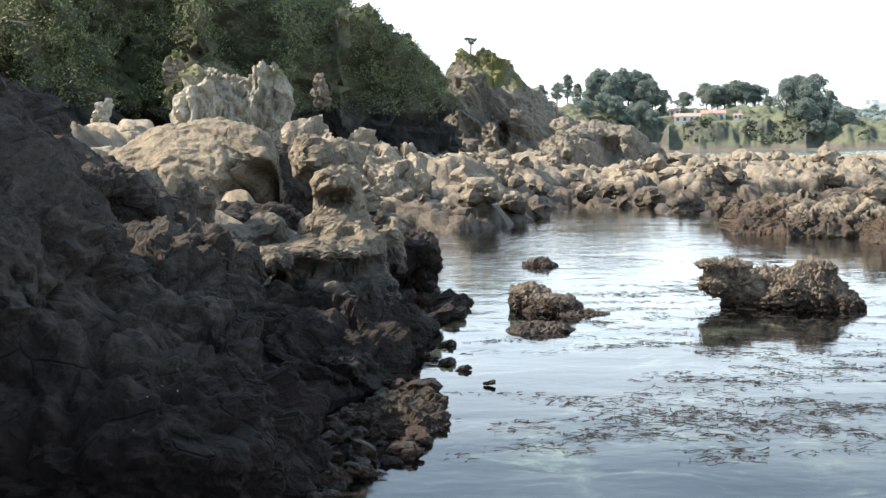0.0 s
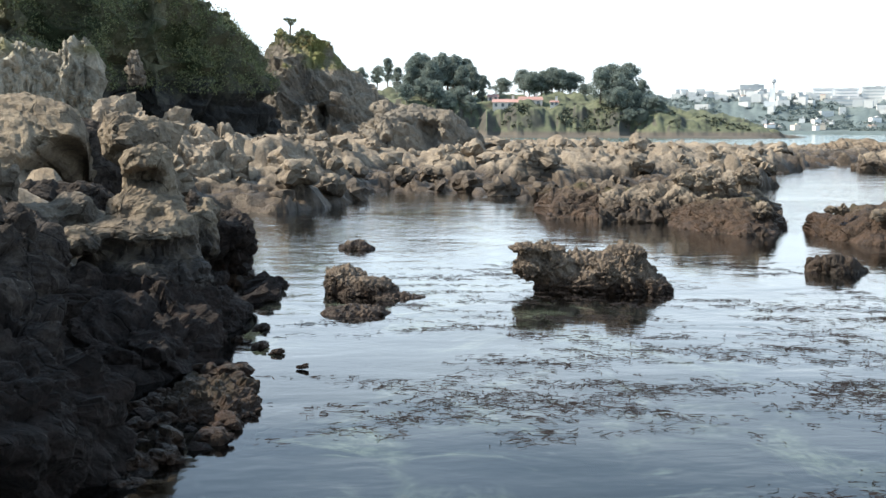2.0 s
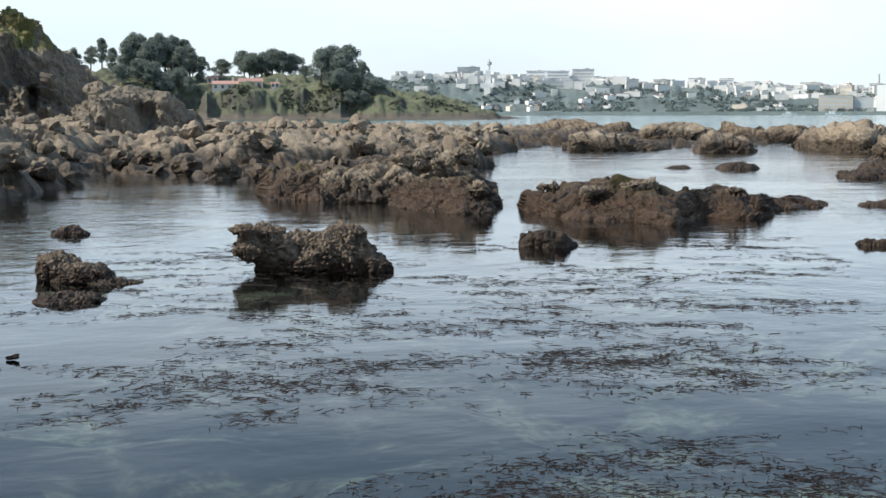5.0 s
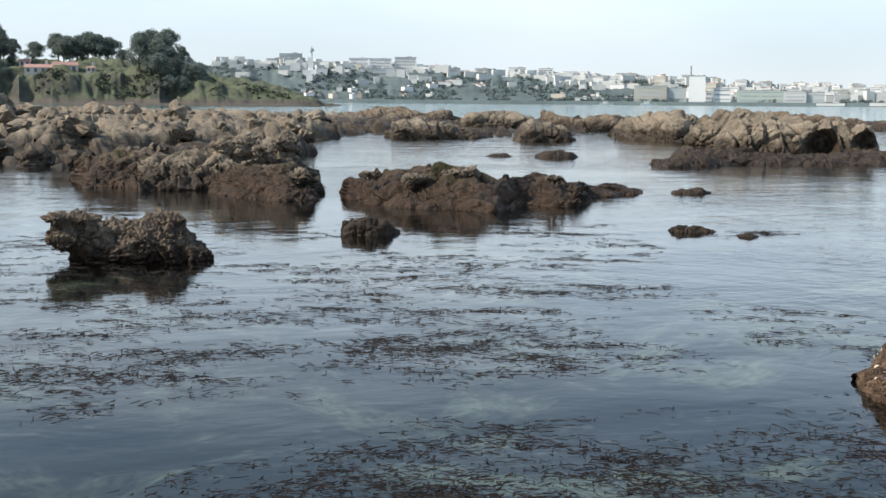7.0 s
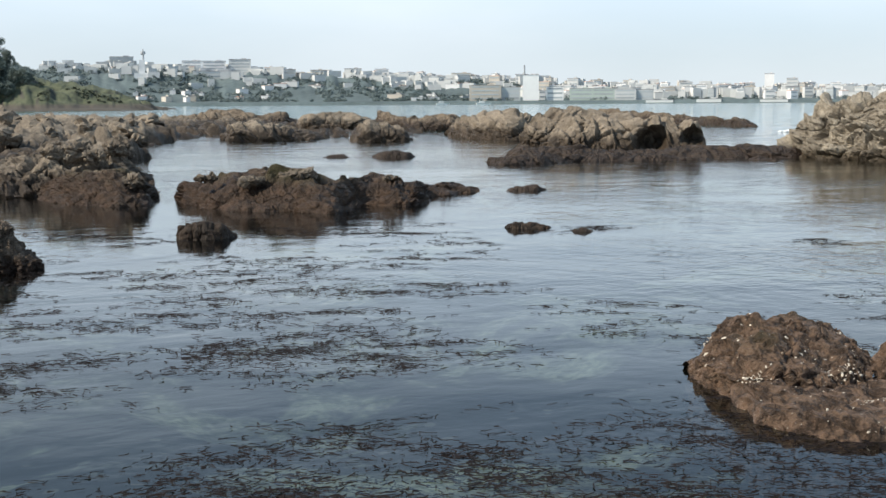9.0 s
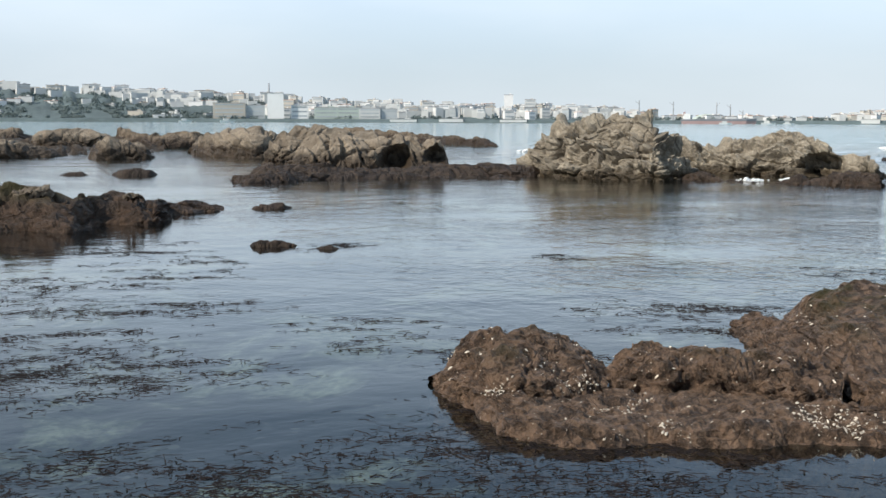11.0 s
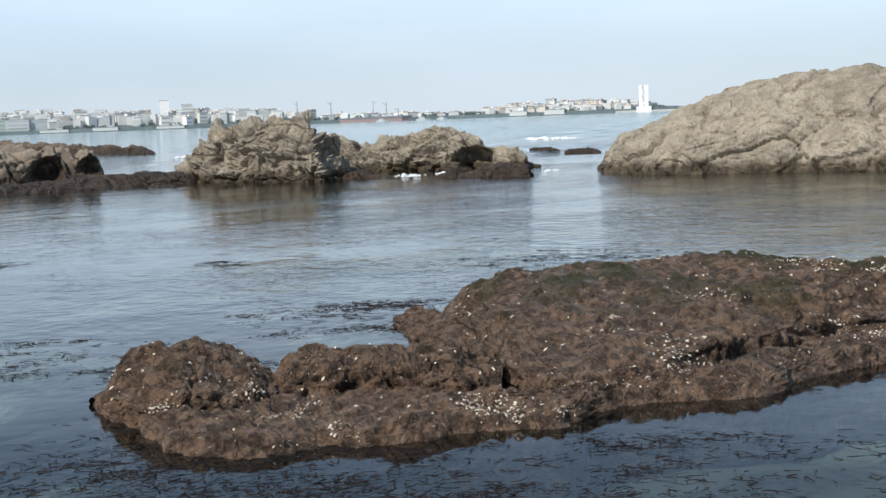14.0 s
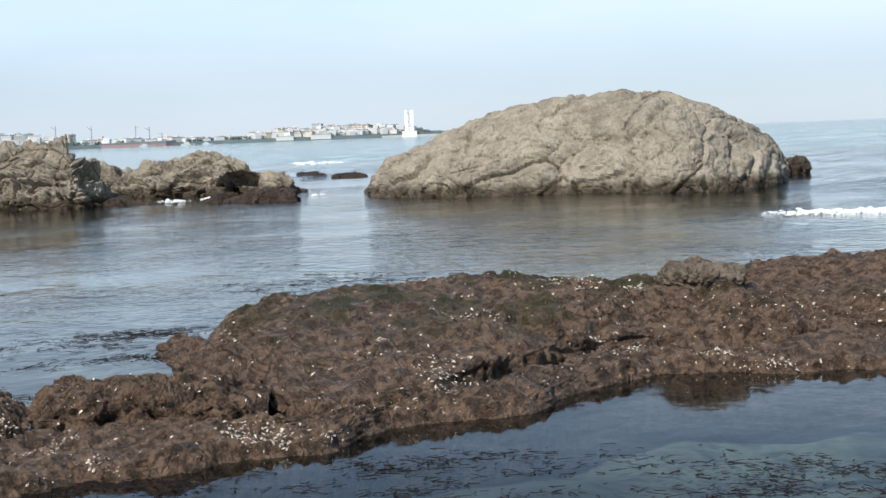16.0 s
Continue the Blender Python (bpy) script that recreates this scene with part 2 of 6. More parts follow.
def water_material():
    """Clear pool water near the shore, rippled beyond it, turbid blue-green sea outside the reef."""
    m, nt, b = material_of("sea_water")
    g = put(nt, "ShaderNodeNewGeometry").outputs["Position"]
    flow = put(nt, "ShaderNodeMapping", None, Vector=g)
    flow.inputs["Scale"].default_value = (0.65, 1.0, 1.0)
    flow.inputs["Rotation"].default_value = (0, 0, radians(-25))
    v = flow.outputs[0]
    side = put(nt, "ShaderNodeMapping", None, Vector=g)
    side.inputs["Scale"].default_value = (1.0, 0.6, 1.0)
    side.inputs["Rotation"].default_value = (0, 0, radians(35))
    reach = put(nt, "ShaderNodeVectorMath")
    reach.operation = "LENGTH"
    nt.links.new(g, reach.inputs[0])
    far = reach.outputs["Value"]
    spot = put(nt, "ShaderNodeSeparateXYZ", None, Vector=g)
    bare = span(nt, maths(nt, "SUBTRACT", maths(nt, "MULTIPLY", spot.outputs["X"], 0.6), maths(nt, "MULTIPLY", spot.outputs["Y"], 0.8)), -9.0, 6.0)
    gust = span(nt, grain(nt, v, 0.22, 3.0), 0.34, 0.62, 0.3, 1.0)
    slow = maths(nt, "MULTIPLY", grain(nt, v, 1.1, 2.0, 0.45, 0.5), 0.16)
    fine = maths(nt, "MULTIPLY", grain(nt, v, 8.0, 3.0, 0.5, 0.3), 0.022)
    wind = maths(nt, "ADD", maths(nt, "MULTIPLY", grain(nt, side.outputs[0], 3.2, 3.0, 0.55, 0.4), 0.55), maths(nt, "MULTIPLY", grain(nt, v, 7.5, 3.0, 0.55, 0.3), 0.28))
    wind = maths(nt, "MULTIPLY", wind, maths(nt, "MULTIPLY", gust, maths(nt, "ADD", span(nt, far, 9.0, 26.0, 0.02, 0.42), maths(nt, "MULTIPLY", bare, span(nt, far, 8.0, 16.0, 0.06, 1.15)))))
    chop = maths(nt, "MULTIPLY", grain(nt, v, 0.6, 4.0, 0.55, 0.5), span(nt, far, 36.0, 70.0, 0.0, 3.0))
    relief = maths(nt, "ADD", maths(nt, "ADD", slow, fine), maths(nt, "ADD", wind, chop))
    n = put(nt, "ShaderNodeBump", None, Distance=0.06, Strength=0.9, Height=relief)
    nt.nodes.remove(b)
    gloss = put(nt, "ShaderNodeBsdfGlossy", None, Color=(1, 1, 1, 1), Roughness=0.05, Normal=n.outputs[0])
    clear = put(nt, "ShaderNodeBsdfTransparent", None, Color=(0.155, 0.205, 0.215, 1))
    turbid = put(nt, "ShaderNodeBsdfDiffuse", None, Color=(0.075, 0.20, 0.215, 1))
    deep = put(nt, "ShaderNodeMixShader", None, Fac=span(nt, far, 60.0, 130.0, 0.0, 0.9))
    nt.links.new(clear.outputs[0], deep.inputs[1])
    nt.links.new(turbid.outputs[0], deep.inputs[2])
    rim = put(nt, "ShaderNodeFresnel", None, IOR=1.333, Normal=n.outputs[0])
    both = put(nt, "ShaderNodeMixShader", None, Fac=rim.outputs[0])
    nt.links.new(deep.outputs[0], both.inputs[1])
    nt.links.new(gloss.outputs[0], both.inputs[2])
    nt.links.new(both.outputs[0], nt.nodes["Material Output"].inputs["Surface"])
    return m


def seabed_material():
    """Dark weed and rock with paler bare patches of sand and rounded stones."""
    m, nt, b = material_of("pool_bed")
    g = put(nt, "ShaderNodeNewGeometry").outputs["Position"]
    big, mid, fine = grain(nt, g, 0.45, 4.0, 0.55, 0.8), grain(nt, g, 2.2, 6.0, 0.6, 0.6), grain(nt, g, 12.0, 5.0)
    stones = put(nt, "ShaderNodeTexVoronoi", {"feature": "F1"}, Scale=4.0)
    nt.links.new(g, stones.inputs["Vector"])
    patch = maths(nt, "ADD", maths(nt, "MULTIPLY", big, 0.62), maths(nt, "MULTIPLY", mid, 0.38))
    c = blend(nt, span(nt, patch, 0.49, 0.62), (0.006, 0.007, 0.009), (0.60, 0.63, 0.49))
    c = blend(nt, span(nt, fine, 0.4, 0.65, 0.0, 0.6), c, (0.03, 0.032, 0.026))
    pebble = maths(nt, "MULTIPLY", span(nt, stones.outputs["Distance"], 0.2, 0.12), span(nt, mid, 0.46, 0.56))
    c = blend(nt, maths(nt, "MULTIPLY", pebble, 0.5), c, (0.34, 0.31, 0.25))
    spot = put(nt, "ShaderNodeSeparateXYZ", None, Vector=g)
    # sand colour towards the shelf side also makes up for brighter sky reflection
    sandy_sheen = span(nt, maths(nt, "SUBTRACT", maths(nt, "MULTIPLY", spot.outputs["X"], 0.6), maths(nt, "MULTIPLY", spot.outputs["Y"], 0.8)), -3.5, 3.0, 0.0, 0.6)
    c = blend(nt, maths(nt, "MULTIPLY", sandy_sheen, span(nt, mid, 0.3, 0.6)), c, (0.46, 0.47, 0.40))
    nt.links.new(c, b.inputs["Base Color"])
    b.inputs["Roughness"].default_value = 0.9
    return m


PALE, DULL, WEED = (0.45, 0.39, 0.29), (0.25, 0.21, 0.155), (0.075, 0.048, 0.030)
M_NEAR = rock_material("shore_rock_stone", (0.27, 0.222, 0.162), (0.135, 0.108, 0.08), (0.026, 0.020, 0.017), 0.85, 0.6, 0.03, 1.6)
# wet weedy shore stone, base colours darkened to carry the shade on it
M_DARK = rock_material("shade_toned_stone", (0.090, 0.072, 0.060), (0.036, 0.028, 0.024), (0.024, 0.0155, 0.013), 0.80, 0.6, 0.06, 2.2, wet=0.70)
# shore stone toned down: shade on the knob and pillars is in the colour
M_MID = rock_material("dimmed_shore_stone", (0.19, 0.16, 0.125), (0.09, 0.074, 0.058), (0.022, 0.017, 0.014), 0.8, 0.5, 0.03, 1.6)
M_WEEDY = rock_material("weed_hung_stone", (0.095, 0.062, 0.042), (0.045, 0.028, 0.019), (0.045, 0.024, 0.014), 0.5, 0.5, 0.06, 2.6, (0.035, 0.030, 0.010), 0.16)
M_REEF = rock_material("reef_stone", (0.325, 0.272, 0.21), (0.17, 0.14, 0.108), (0.068, 0.049, 0.033), 0.58, 0.5, 0.06, 0.7)
M_LOW = rock_material("weedy_stone", (0.27, 0.22, 0.165), (0.12, 0.09, 0.066), (0.046, 0.030, 0.020), 0.64, 0.7, 0.04, 1.3)
M_ISLET = rock_material("islet_stone", (0.275, 0.222, 0.175), (0.12, 0.094, 0.072), (0.050, 0.032, 0.023), 0.16, 0.25, 0.03, 2.2)
M_DOME = rock_material("dome_stone", (0.40, 0.352, 0.278), (0.23, 0.198, 0.155), (0.085, 0.065, 0.042), 0.28, 0.3, 0.05, 0.8)
M_PALE = rock_material("pale_stone", (0.46, 0.42, 0.345), (0.21, 0.19, 0.15), WEED, -1.0, 0.3, 0.08, 0.6, (0.16, 0.15, 0.08), 3.5)
M_STACK = rock_material("stack_stone", (0.255, 0.222, 0.178), (0.12, 0.106, 0.090), WEED, -1.0, 0.5, 0.15, 0.35, (0.12, 0.125, 0.045), 5.6)
M_CLIFF = rock_material("cliff_earth", (0.15, 0.14, 0.09), (0.075, 0.08, 0.05), (0.036, 0.036, 0.036), 4.2, 2.4, 0.2, 0.3, (0.035, 0.045, 0.02), 4.4, wet=0.7)
M_SHELF = rock_material("shelf_crust", (0.24, 0.166, 0.118), (0.092, 0.063, 0.047), (0.225, 0.149, 0.103), 0.9, 0.3, 0.08, 3.0, (0.046, 0.044, 0.014), 0.33, 1.0)
M_BANK = rock_material("weedy_bank", (0.22, 0.175, 0.13), (0.095, 0.070, 0.052), (0.066, 0.040, 0.025), 0.54, 0.40, 0.06, 1.5, (0.050, 0.043, 0.018), 0.45)
M_KNOB = rock_material("knobbly_stone", (0.30, 0.252, 0.195), (0.15, 0.122, 0.095), (0.05, 0.034, 0.022), 0.40, 0.3, 0.04, 1.4)
M_WATER, M_BED = water_material(), seabed_material()

# ---- the sea and its bed ----
radii = np.concatenate([[0.02], np.geomspace(0.8, 4700, 210)])
turns = np.radians(np.arange(0, 360, 1.0))
rr, aa = np.meshgrid(radii, turns, indexing="ij")
sx, sy = (-np.sin(aa) * rr).ravel(), (np.cos(aa) * rr).ravel()
flatp = np.stack([sx, sy, np.zeros_like(sx)], axis=1)
deg = (np.degrees(aa).ravel() + 180) % 360 - 180
open_sea = np.maximum(step(42, 60, rr.ravel()) * step(-38, -48, deg), step(17, 30, rr.ravel()) * step(-66, -75, deg)) * step(900, 200, rr.ravel())
swell = 0.14 * soft_noise(flatp * np.array([0.35, 0.16, 1]), 5) + 0.06 * fractal(flatp * np.array([0.9, 0.5, 1]), 3, 7)
sea_z = open_sea * swell + 0.004 * soft_noise(flatp * 1.3, 3) * step(60, 20, rr.ravel())
sea = new("water", mesh_of("water", np.stack([sx, sy, sea_z], axis=1), grid_faces(len(radii), len(turns), True)[:, ::-1], M_WATER))
sea.visible_shadow = False
tagged(sea, "calm clear blue-grey sea water in a tidal pool", "water", kind="structure")
bed_z = -0.42 + 0.16 * fractal(flatp * 0.6, 4, 21) - 3.0 * step(45, 120, rr.ravel())
bed = new("ground", mesh_of("ground", np.stack([sx, sy, bed_z], axis=1), grid_faces(len(radii), len(turns), True)[:, ::-1], M_BED))
tagged(bed, "mottled sandy and stony bed under the pool", "seabed", kind="structure")

# ---- rocks: rounded lumps fused into one skin, then broken by joints, facets and pits ----
NEAR_ROCK = [
    (-2.76, 7.14, 0.21, 1.16, 1.93, 0.80, 20.40),
    (-2.22, 10.90, 0.04, 0.84, 1.92, 0.63, 11.01),
    (-3.39, 7.42, 0.86, 0.81, 1.62, 0.91, 23.96),
    (-2.91, 7.83, 1.39, 0.21, 0.51, 0.35, 19.70),
    (-2.74, 8.72, 0.67, 0.50, 1.32, 0.59, 16.82),
    (-2.79, 6.48, 0.80, 0.16, 0.41, 0.27, 22.49),
    (-1.76, 11.79, 0.08, 0.42, 0.81, 0.54, 8.03),
    (-2.10, 7.04, 0.28, 0.50, 0.81, 0.67, 15.80),
    (-1.85, 11.97, 0.51, 0.15, 0.50, 0.71, 8.32),
    (-3.71, 9.76, 1.38, 0.52, 0.70, 0.34, 20.80),
    (-3.49, 10.05, 1.18, 0.32, 0.50, 0.24, 19.15),
    (-3.96, 9.44, 1.46, 0.60, 0.80, 0.36, 22.77),
    (-2.96, 9.79, 0.85, 0.60, 0.70, 0.30, 16.84),
]
HUMP_ROCK = [
    (-2.13, 11.32, 1.42, 0.23, 0.30, 0.19, 10.68),
    (-2.10, 11.43, 1.24, 0.23, 0.32, 0.20, 10.41),
    (-2.13, 11.32, 1.05, 0.33, 0.45, 0.16, 10.67),
    (-2.15, 11.01, 0.86, 0.50, 0.60, 0.17, 11.06),
    (-2.52, 10.63, 0.85, 0.24, 0.50, 0.16, 13.32),
    (-1.86, 11.06, 0.83, 0.18, 0.40, 0.22, 9.53),
    (-2.09, 11.02, 0.51, 0.55, 0.70, 0.30, 10.75),
    (-1.76, 12.08, 0.80, 0.20, 0.60, 0.34, 8.29),
]
TIP_ROCK = [
    (-2.02, 15.42, 0.33, 0.52, 0.90, 0.54, 7.10),
    (-1.86, 15.14, 0.46, 0.32, 0.60, 0.39, 6.63),
    (-2.20, 14.89, 0.63, 0.25, 0.60, 0.53, 8.06),
]
PILLARS = [
    (-3.69, 11.43, 1.21, 0.14, 0.22, 0.35, 17.43),
    (-3.49, 11.70, 1.20, 0.14, 0.22, 0.31, 16.19),
    (-3.35, 11.94, 1.16, 0.09, 0.16, 0.24, 15.28),
    (-3.60, 11.77, 0.76, 0.30, 0.40, 0.22, 16.59),
    (-3.68, 11.12, 1.32, 0.16, 0.30, 0.25, 17.89),
]
KNOB_ROCK = [
    (-2.96, 12.56, 0.93, 0.25, 0.40, 0.26, 12.84),
    (-3.33, 12.26, 0.84, 0.39, 0.50, 0.25, 14.78),
    (-2.99, 12.74, 0.79, 0.43, 0.50, 0.24, 12.79),
]
BACK_ROCK = [
    (-2.88, 14.37, 1.56, 0.28, 0.45, 0.31, 10.97),
    (-2.66, 14.71, 1.41, 0.25, 0.45, 0.42, 9.87),
    (-2.41, 14.46, 0.94, 0.15, 0.35, 0.55, 9.10),
    (-2.15, 14.11, 0.60, 0.18, 0.40, 0.41, 8.30),
]
LEFT_ROCK = [
    (-6.54, 12.99, 1.56, 1.34, 1.80, 1.57, 26.46),
    (-5.75, 12.83, 1.43, 0.86, 1.40, 1.15, 23.84),
    (-5.34, 12.37, 1.35, 0.81, 1.20, 0.90, 23.02),
    (-5.10, 12.26, 1.26, 0.78, 1.00, 0.69, 22.24),
    (-7.78, 12.28, 1.96, 1.66, 2.00, 1.99, 32.11),
]
WHITE_KNOB = [
    (-9.75, 27.43, 2.19, 0.30, 0.48, 0.72, 19.48),
    (-9.67, 27.46, 2.63, 0.20, 0.29, 0.27, 19.32),
]
CLIFF = [
    (-35.62, 71.69, 7.80, 25.04, 14.00, 11.35, 26.52),
    (-16.60, 74.18, 4.26, 6.33, 6.00, 7.36, 12.65),
    (-13.13, 75.88, 3.63, 5.45, 6.00, 6.81, 9.84),
    (-11.09, 77.22, 3.06, 4.22, 5.00, 5.68, 8.19),
    (-9.49, 79.45, 2.64, 2.60, 5.00, 4.73, 6.82),
    (-14.44, 68.51, 4.98, 1.31, 3.00, 5.10, 11.93),
    (-21.82, 56.20, 4.21, 2.51, 4.50, 5.77, 21.27),
    (-16.70, 59.87, 5.51, 1.30, 2.70, 4.66, 15.61),
    (-12.27, 70.96, 4.46, 1.20, 3.00, 4.65, 9.82),
    (-24.10, 50.76, 4.04, 1.29, 4.53, 5.84, 25.46),
]
STONE_A = [
    (-0.57, 14.18, 0.09, 0.27, 0.26, 0.23, 2.29),
    (-0.32, 13.99, 0.04, 0.30, 0.26, 0.17, 1.32),
    (-0.04, 13.79, -0.03, 0.30, 0.22, 0.09, 0.17),
]
STONE_B = [
    (-0.41, 12.58, -0.04, 0.38, 0.24, 0.14, 1.88),
    (-0.62, 12.38, -0.05, 0.22, 0.20, 0.07, 2.86),
]
STONE_C = [
    (-0.60, 19.52, -0.12, 0.30, 0.25, 0.28, 1.45),
]
WAVE_ROCK_B = [
    (41.31, 9.60, 0.16, 0.45, 0.58, 0.49, -77.12),
]
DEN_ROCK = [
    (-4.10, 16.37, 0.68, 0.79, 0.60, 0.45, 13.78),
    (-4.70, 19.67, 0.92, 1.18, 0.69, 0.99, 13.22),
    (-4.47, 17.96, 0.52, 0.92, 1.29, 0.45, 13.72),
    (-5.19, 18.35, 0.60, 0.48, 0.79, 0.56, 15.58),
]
OUTCROP_A = [
    (-16.63, 56.13, 5.47, 0.34, 0.64, 0.64, 16.52),
    (-16.94, 56.02, 5.06, 0.24, 0.54, 0.49, 16.86),
]
OUTCROP_B = [
    (-11.53, 61.42, 4.46, 0.44, 0.63, 0.90, 10.64),
    (-11.24, 61.91, 4.11, 0.26, 0.54, 0.65, 10.30),
]
WEED_ROCK = [
    (-1.20, 8.19, -0.02, 0.34, 0.46, 0.19, 7.82),
    (-1.13, 8.51, -0.09, 0.21, 0.36, 0.18, 7.03),
    (-1.27, 8.55, -0.12, 0.22, 0.30, 0.27, 7.73),
    (-1.09, 8.57, -0.10, 0.18, 0.25, 0.23, 6.52),
    (-1.47, 7.61, -0.09, 0.26, 0.36, 0.15, 10.16),
    (-1.59, 8.30, -0.09, 0.14, 0.30, 0.11, 10.14),
]
SHADE_CLIFF = [
    (-8.30, 5.20, 1.00, 3.20, 4.60, 6.50, 5.00),
    (-9.00, 0.50, 1.50, 3.50, 4.50, 7.00, 0.00),
    (-8.00, -5.00, 1.00, 3.50, 4.00, 6.00, 0.00),
    (-11.50, 12.60, 1.50, 3.00, 2.70, 7.30, 0.00),
]
FLAT_ISLAND = [
    (-16.59, 23.73, 24.23, 0.01, 25.23, 0.00),
    (-16.93, 22.63, 23.13, 0.13, 24.13, 0.28),
    (-18.21, 21.58, 22.08, 0.19, 23.08, 0.41),
    (-19.38, 21.28, 21.78, 0.22, 22.78, 0.49),
    (-21.51, 20.97, 21.47, 0.23, 22.47, 0.51),
    (-23.17, 20.59, 21.09, 0.23, 22.09, 0.52),
    (-24.84, 21.80, 22.30, 0.20, 23.30, 0.44),
    (-25.91, 21.55, 22.05, 0.19, 23.05, 0.39),
    (-26.78, 21.55, 22.05, 0.13, 23.05, 0.30),
    (-27.10, 23.31, 23.81, 0.04, 24.81, 0.12),
]
FLAT_TAIL = [
    (-26.27, 23.32, 23.67, 0.09, 24.22, 0.21),
    (-27.22, 24.02, 24.37, 0.10, 24.92, 0.23),
    (-28.17, 24.61, 24.96, 0.08, 25.51, 0.16),
    (-29.00, 25.08, 25.43, 0.03, 25.98, 0.05),
    (-29.36, 25.40, 25.75, 0.02, 26.30, 0.00),
]
REEF_HEAD = [
    (-5.73, 29.51, 30.01, 0.03, 30.51, 0.08),
    (-6.26, 26.41, 26.91, 0.24, 27.41, 0.64),
    (-7.73, 26.44, 26.94, 0.27, 27.44, 0.67),
    (-9.38, 26.15, 26.65, 0.25, 27.15, 0.65),
    (-10.44, 25.86, 26.36, 0.19, 26.86, 0.58),
    (-11.14, 26.58, 27.08, 0.12, 27.58, 0.39),
]
REEF_TOE = [
    (-11.25, 24.94, 25.44, 0.05, 26.14, 0.13),
    (-11.99, 24.09, 24.59, 0.13, 25.29, 0.41),
    (-13.10, 23.06, 23.56, 0.22, 24.26, 0.55),
    (-14.49, 22.63, 23.13, 0.21, 23.83, 0.54),
    (-15.63, 22.98, 23.48, 0.14, 24.18, 0.36),
    (-16.10, 24.10, 24.60, 0.03, 25.30, 0.10),
]
REEF_END = [
    (-8.43, 25.60, 26.10, 0.18, 27.00, 0.42),
    (-9.37, 25.60, 26.10, 0.25, 27.00, 0.58),
    (-10.78, 25.60, 26.10, 0.32, 27.00, 0.75),
    (-11.94, 25.60, 26.10, 0.35, 27.00, 0.80),
    (-12.87, 25.60, 26.10, 0.36, 27.00, 0.83),
    (-14.03, 25.60, 26.10, 0.40, 27.00, 0.91),
    (-14.71, 25.60, 26.10, 0.35, 27.00, 0.81),
    (-15.28, 25.60, 26.10, 0.23, 27.00, 0.54),
    (-15.85, 25.60, 26.10, 0.13, 27.00, 0.28),
]
SHELF_EDGE = [
    (-38.90, 7.95, 8.05),
    (-39.60, 7.60, 7.80),
    (-40.40, 7.28, 7.65),
    (-41.10, 6.95, 7.60),
    (-42.80, 6.85, 7.70),
    (-45.00, 6.78, 7.85),
    (-46.90, 6.92, 7.90),
    (-48.60, 6.87, 7.90),
    (-50.90, 6.97, 7.85),
    (-52.80, 7.07, 7.80),
    (-54.20, 7.10, 7.75),
    (-57.50, 7.12, 7.80),
    (-58.00, 7.34, 7.85),
    (-59.60, 7.67, 7.95),
    (-62.00, 7.79, 8.20),
    (-64.30, 7.82, 8.55),
    (-66.00, 7.95, 8.90),
    (-66.50, 8.25, 9.00),
    (-68.30, 8.70, 9.40),
    (-69.90, 8.99, 9.65),
    (-71.30, 9.18, 9.80),
    (-74.10, 9.21, 9.95),
    (-76.40, 9.11, 10.20),
    (-78.60, 9.33, 10.50),
    (-84.00, 9.40, 10.70),
    (-89.00, 9.50, 10.80),
]
SHELF_TIP = [
    (-37.80, 8.22, 8.28, 0.02, 8.40, 0.03),
    (-38.60, 7.95, 8.03, 0.11, 8.50, 0.22),
    (-39.30, 7.68, 7.76, 0.15, 8.40, 0.31),
    (-40.00, 7.53, 7.62, 0.16, 8.35, 0.36),
    (-41.10, 7.53, 7.64, 0.18, 8.37, 0.39),
    (-42.00, 7.58, 7.68, 0.18, 8.45, 0.36),
    (-42.80, 7.64, 7.74, 0.18, 8.48, 0.31),
    (-44.40, 7.77, 7.87, 0.17, 8.60, 0.22),
    (-45.30, 7.87, 7.97, 0.08, 8.65, 0.08),
]
SHELF_MID = [
    (-45.10, 7.95, 8.00, 0.08, 8.60, 0.10),
    (-45.80, 7.86, 7.95, 0.17, 8.65, 0.22),
    (-46.90, 7.84, 7.93, 0.22, 8.65, 0.27),
    (-48.60, 7.83, 7.92, 0.25, 8.60, 0.27),
    (-50.90, 7.77, 7.86, 0.23, 8.50, 0.25),
    (-52.80, 7.71, 7.80, 0.20, 8.45, 0.22),
    (-54.80, 7.75, 7.85, 0.12, 8.40, 0.14),
]
SHELF_BACK = [
    (-52.50, 10.20, 10.30, 0.03, 10.60, 0.05),
    (-53.00, 9.80, 9.95, 0.10, 10.50, 0.26),
    (-53.80, 9.10, 9.25, 0.14, 10.40, 0.43),
    (-54.80, 8.40, 8.50, 0.15, 10.40, 0.46),
    (-56.10, 7.85, 7.95, 0.16, 10.68, 0.46),
    (-57.90, 7.85, 7.95, 0.17, 11.00, 0.46),
    (-60.10, 7.95, 8.05, 0.18, 11.12, 0.47),
    (-62.00, 8.18, 8.30, 0.21, 11.25, 0.46),
    (-64.30, 8.60, 8.70, 0.23, 11.13, 0.46),
    (-66.20, 9.00, 9.10, 0.20, 10.70, 0.44),
    (-68.30, 9.45, 9.55, 0.19, 10.75, 0.45),
    (-71.20, 9.80, 9.90, 0.19, 11.10, 0.46),
    (-74.10, 9.90, 10.00, 0.19, 10.60, 0.42),
    (-77.00, 10.20, 10.30, 0.19, 10.90, 0.36),
    (-84.00, 10.60, 10.70, 0.18, 11.60, 0.30),
]
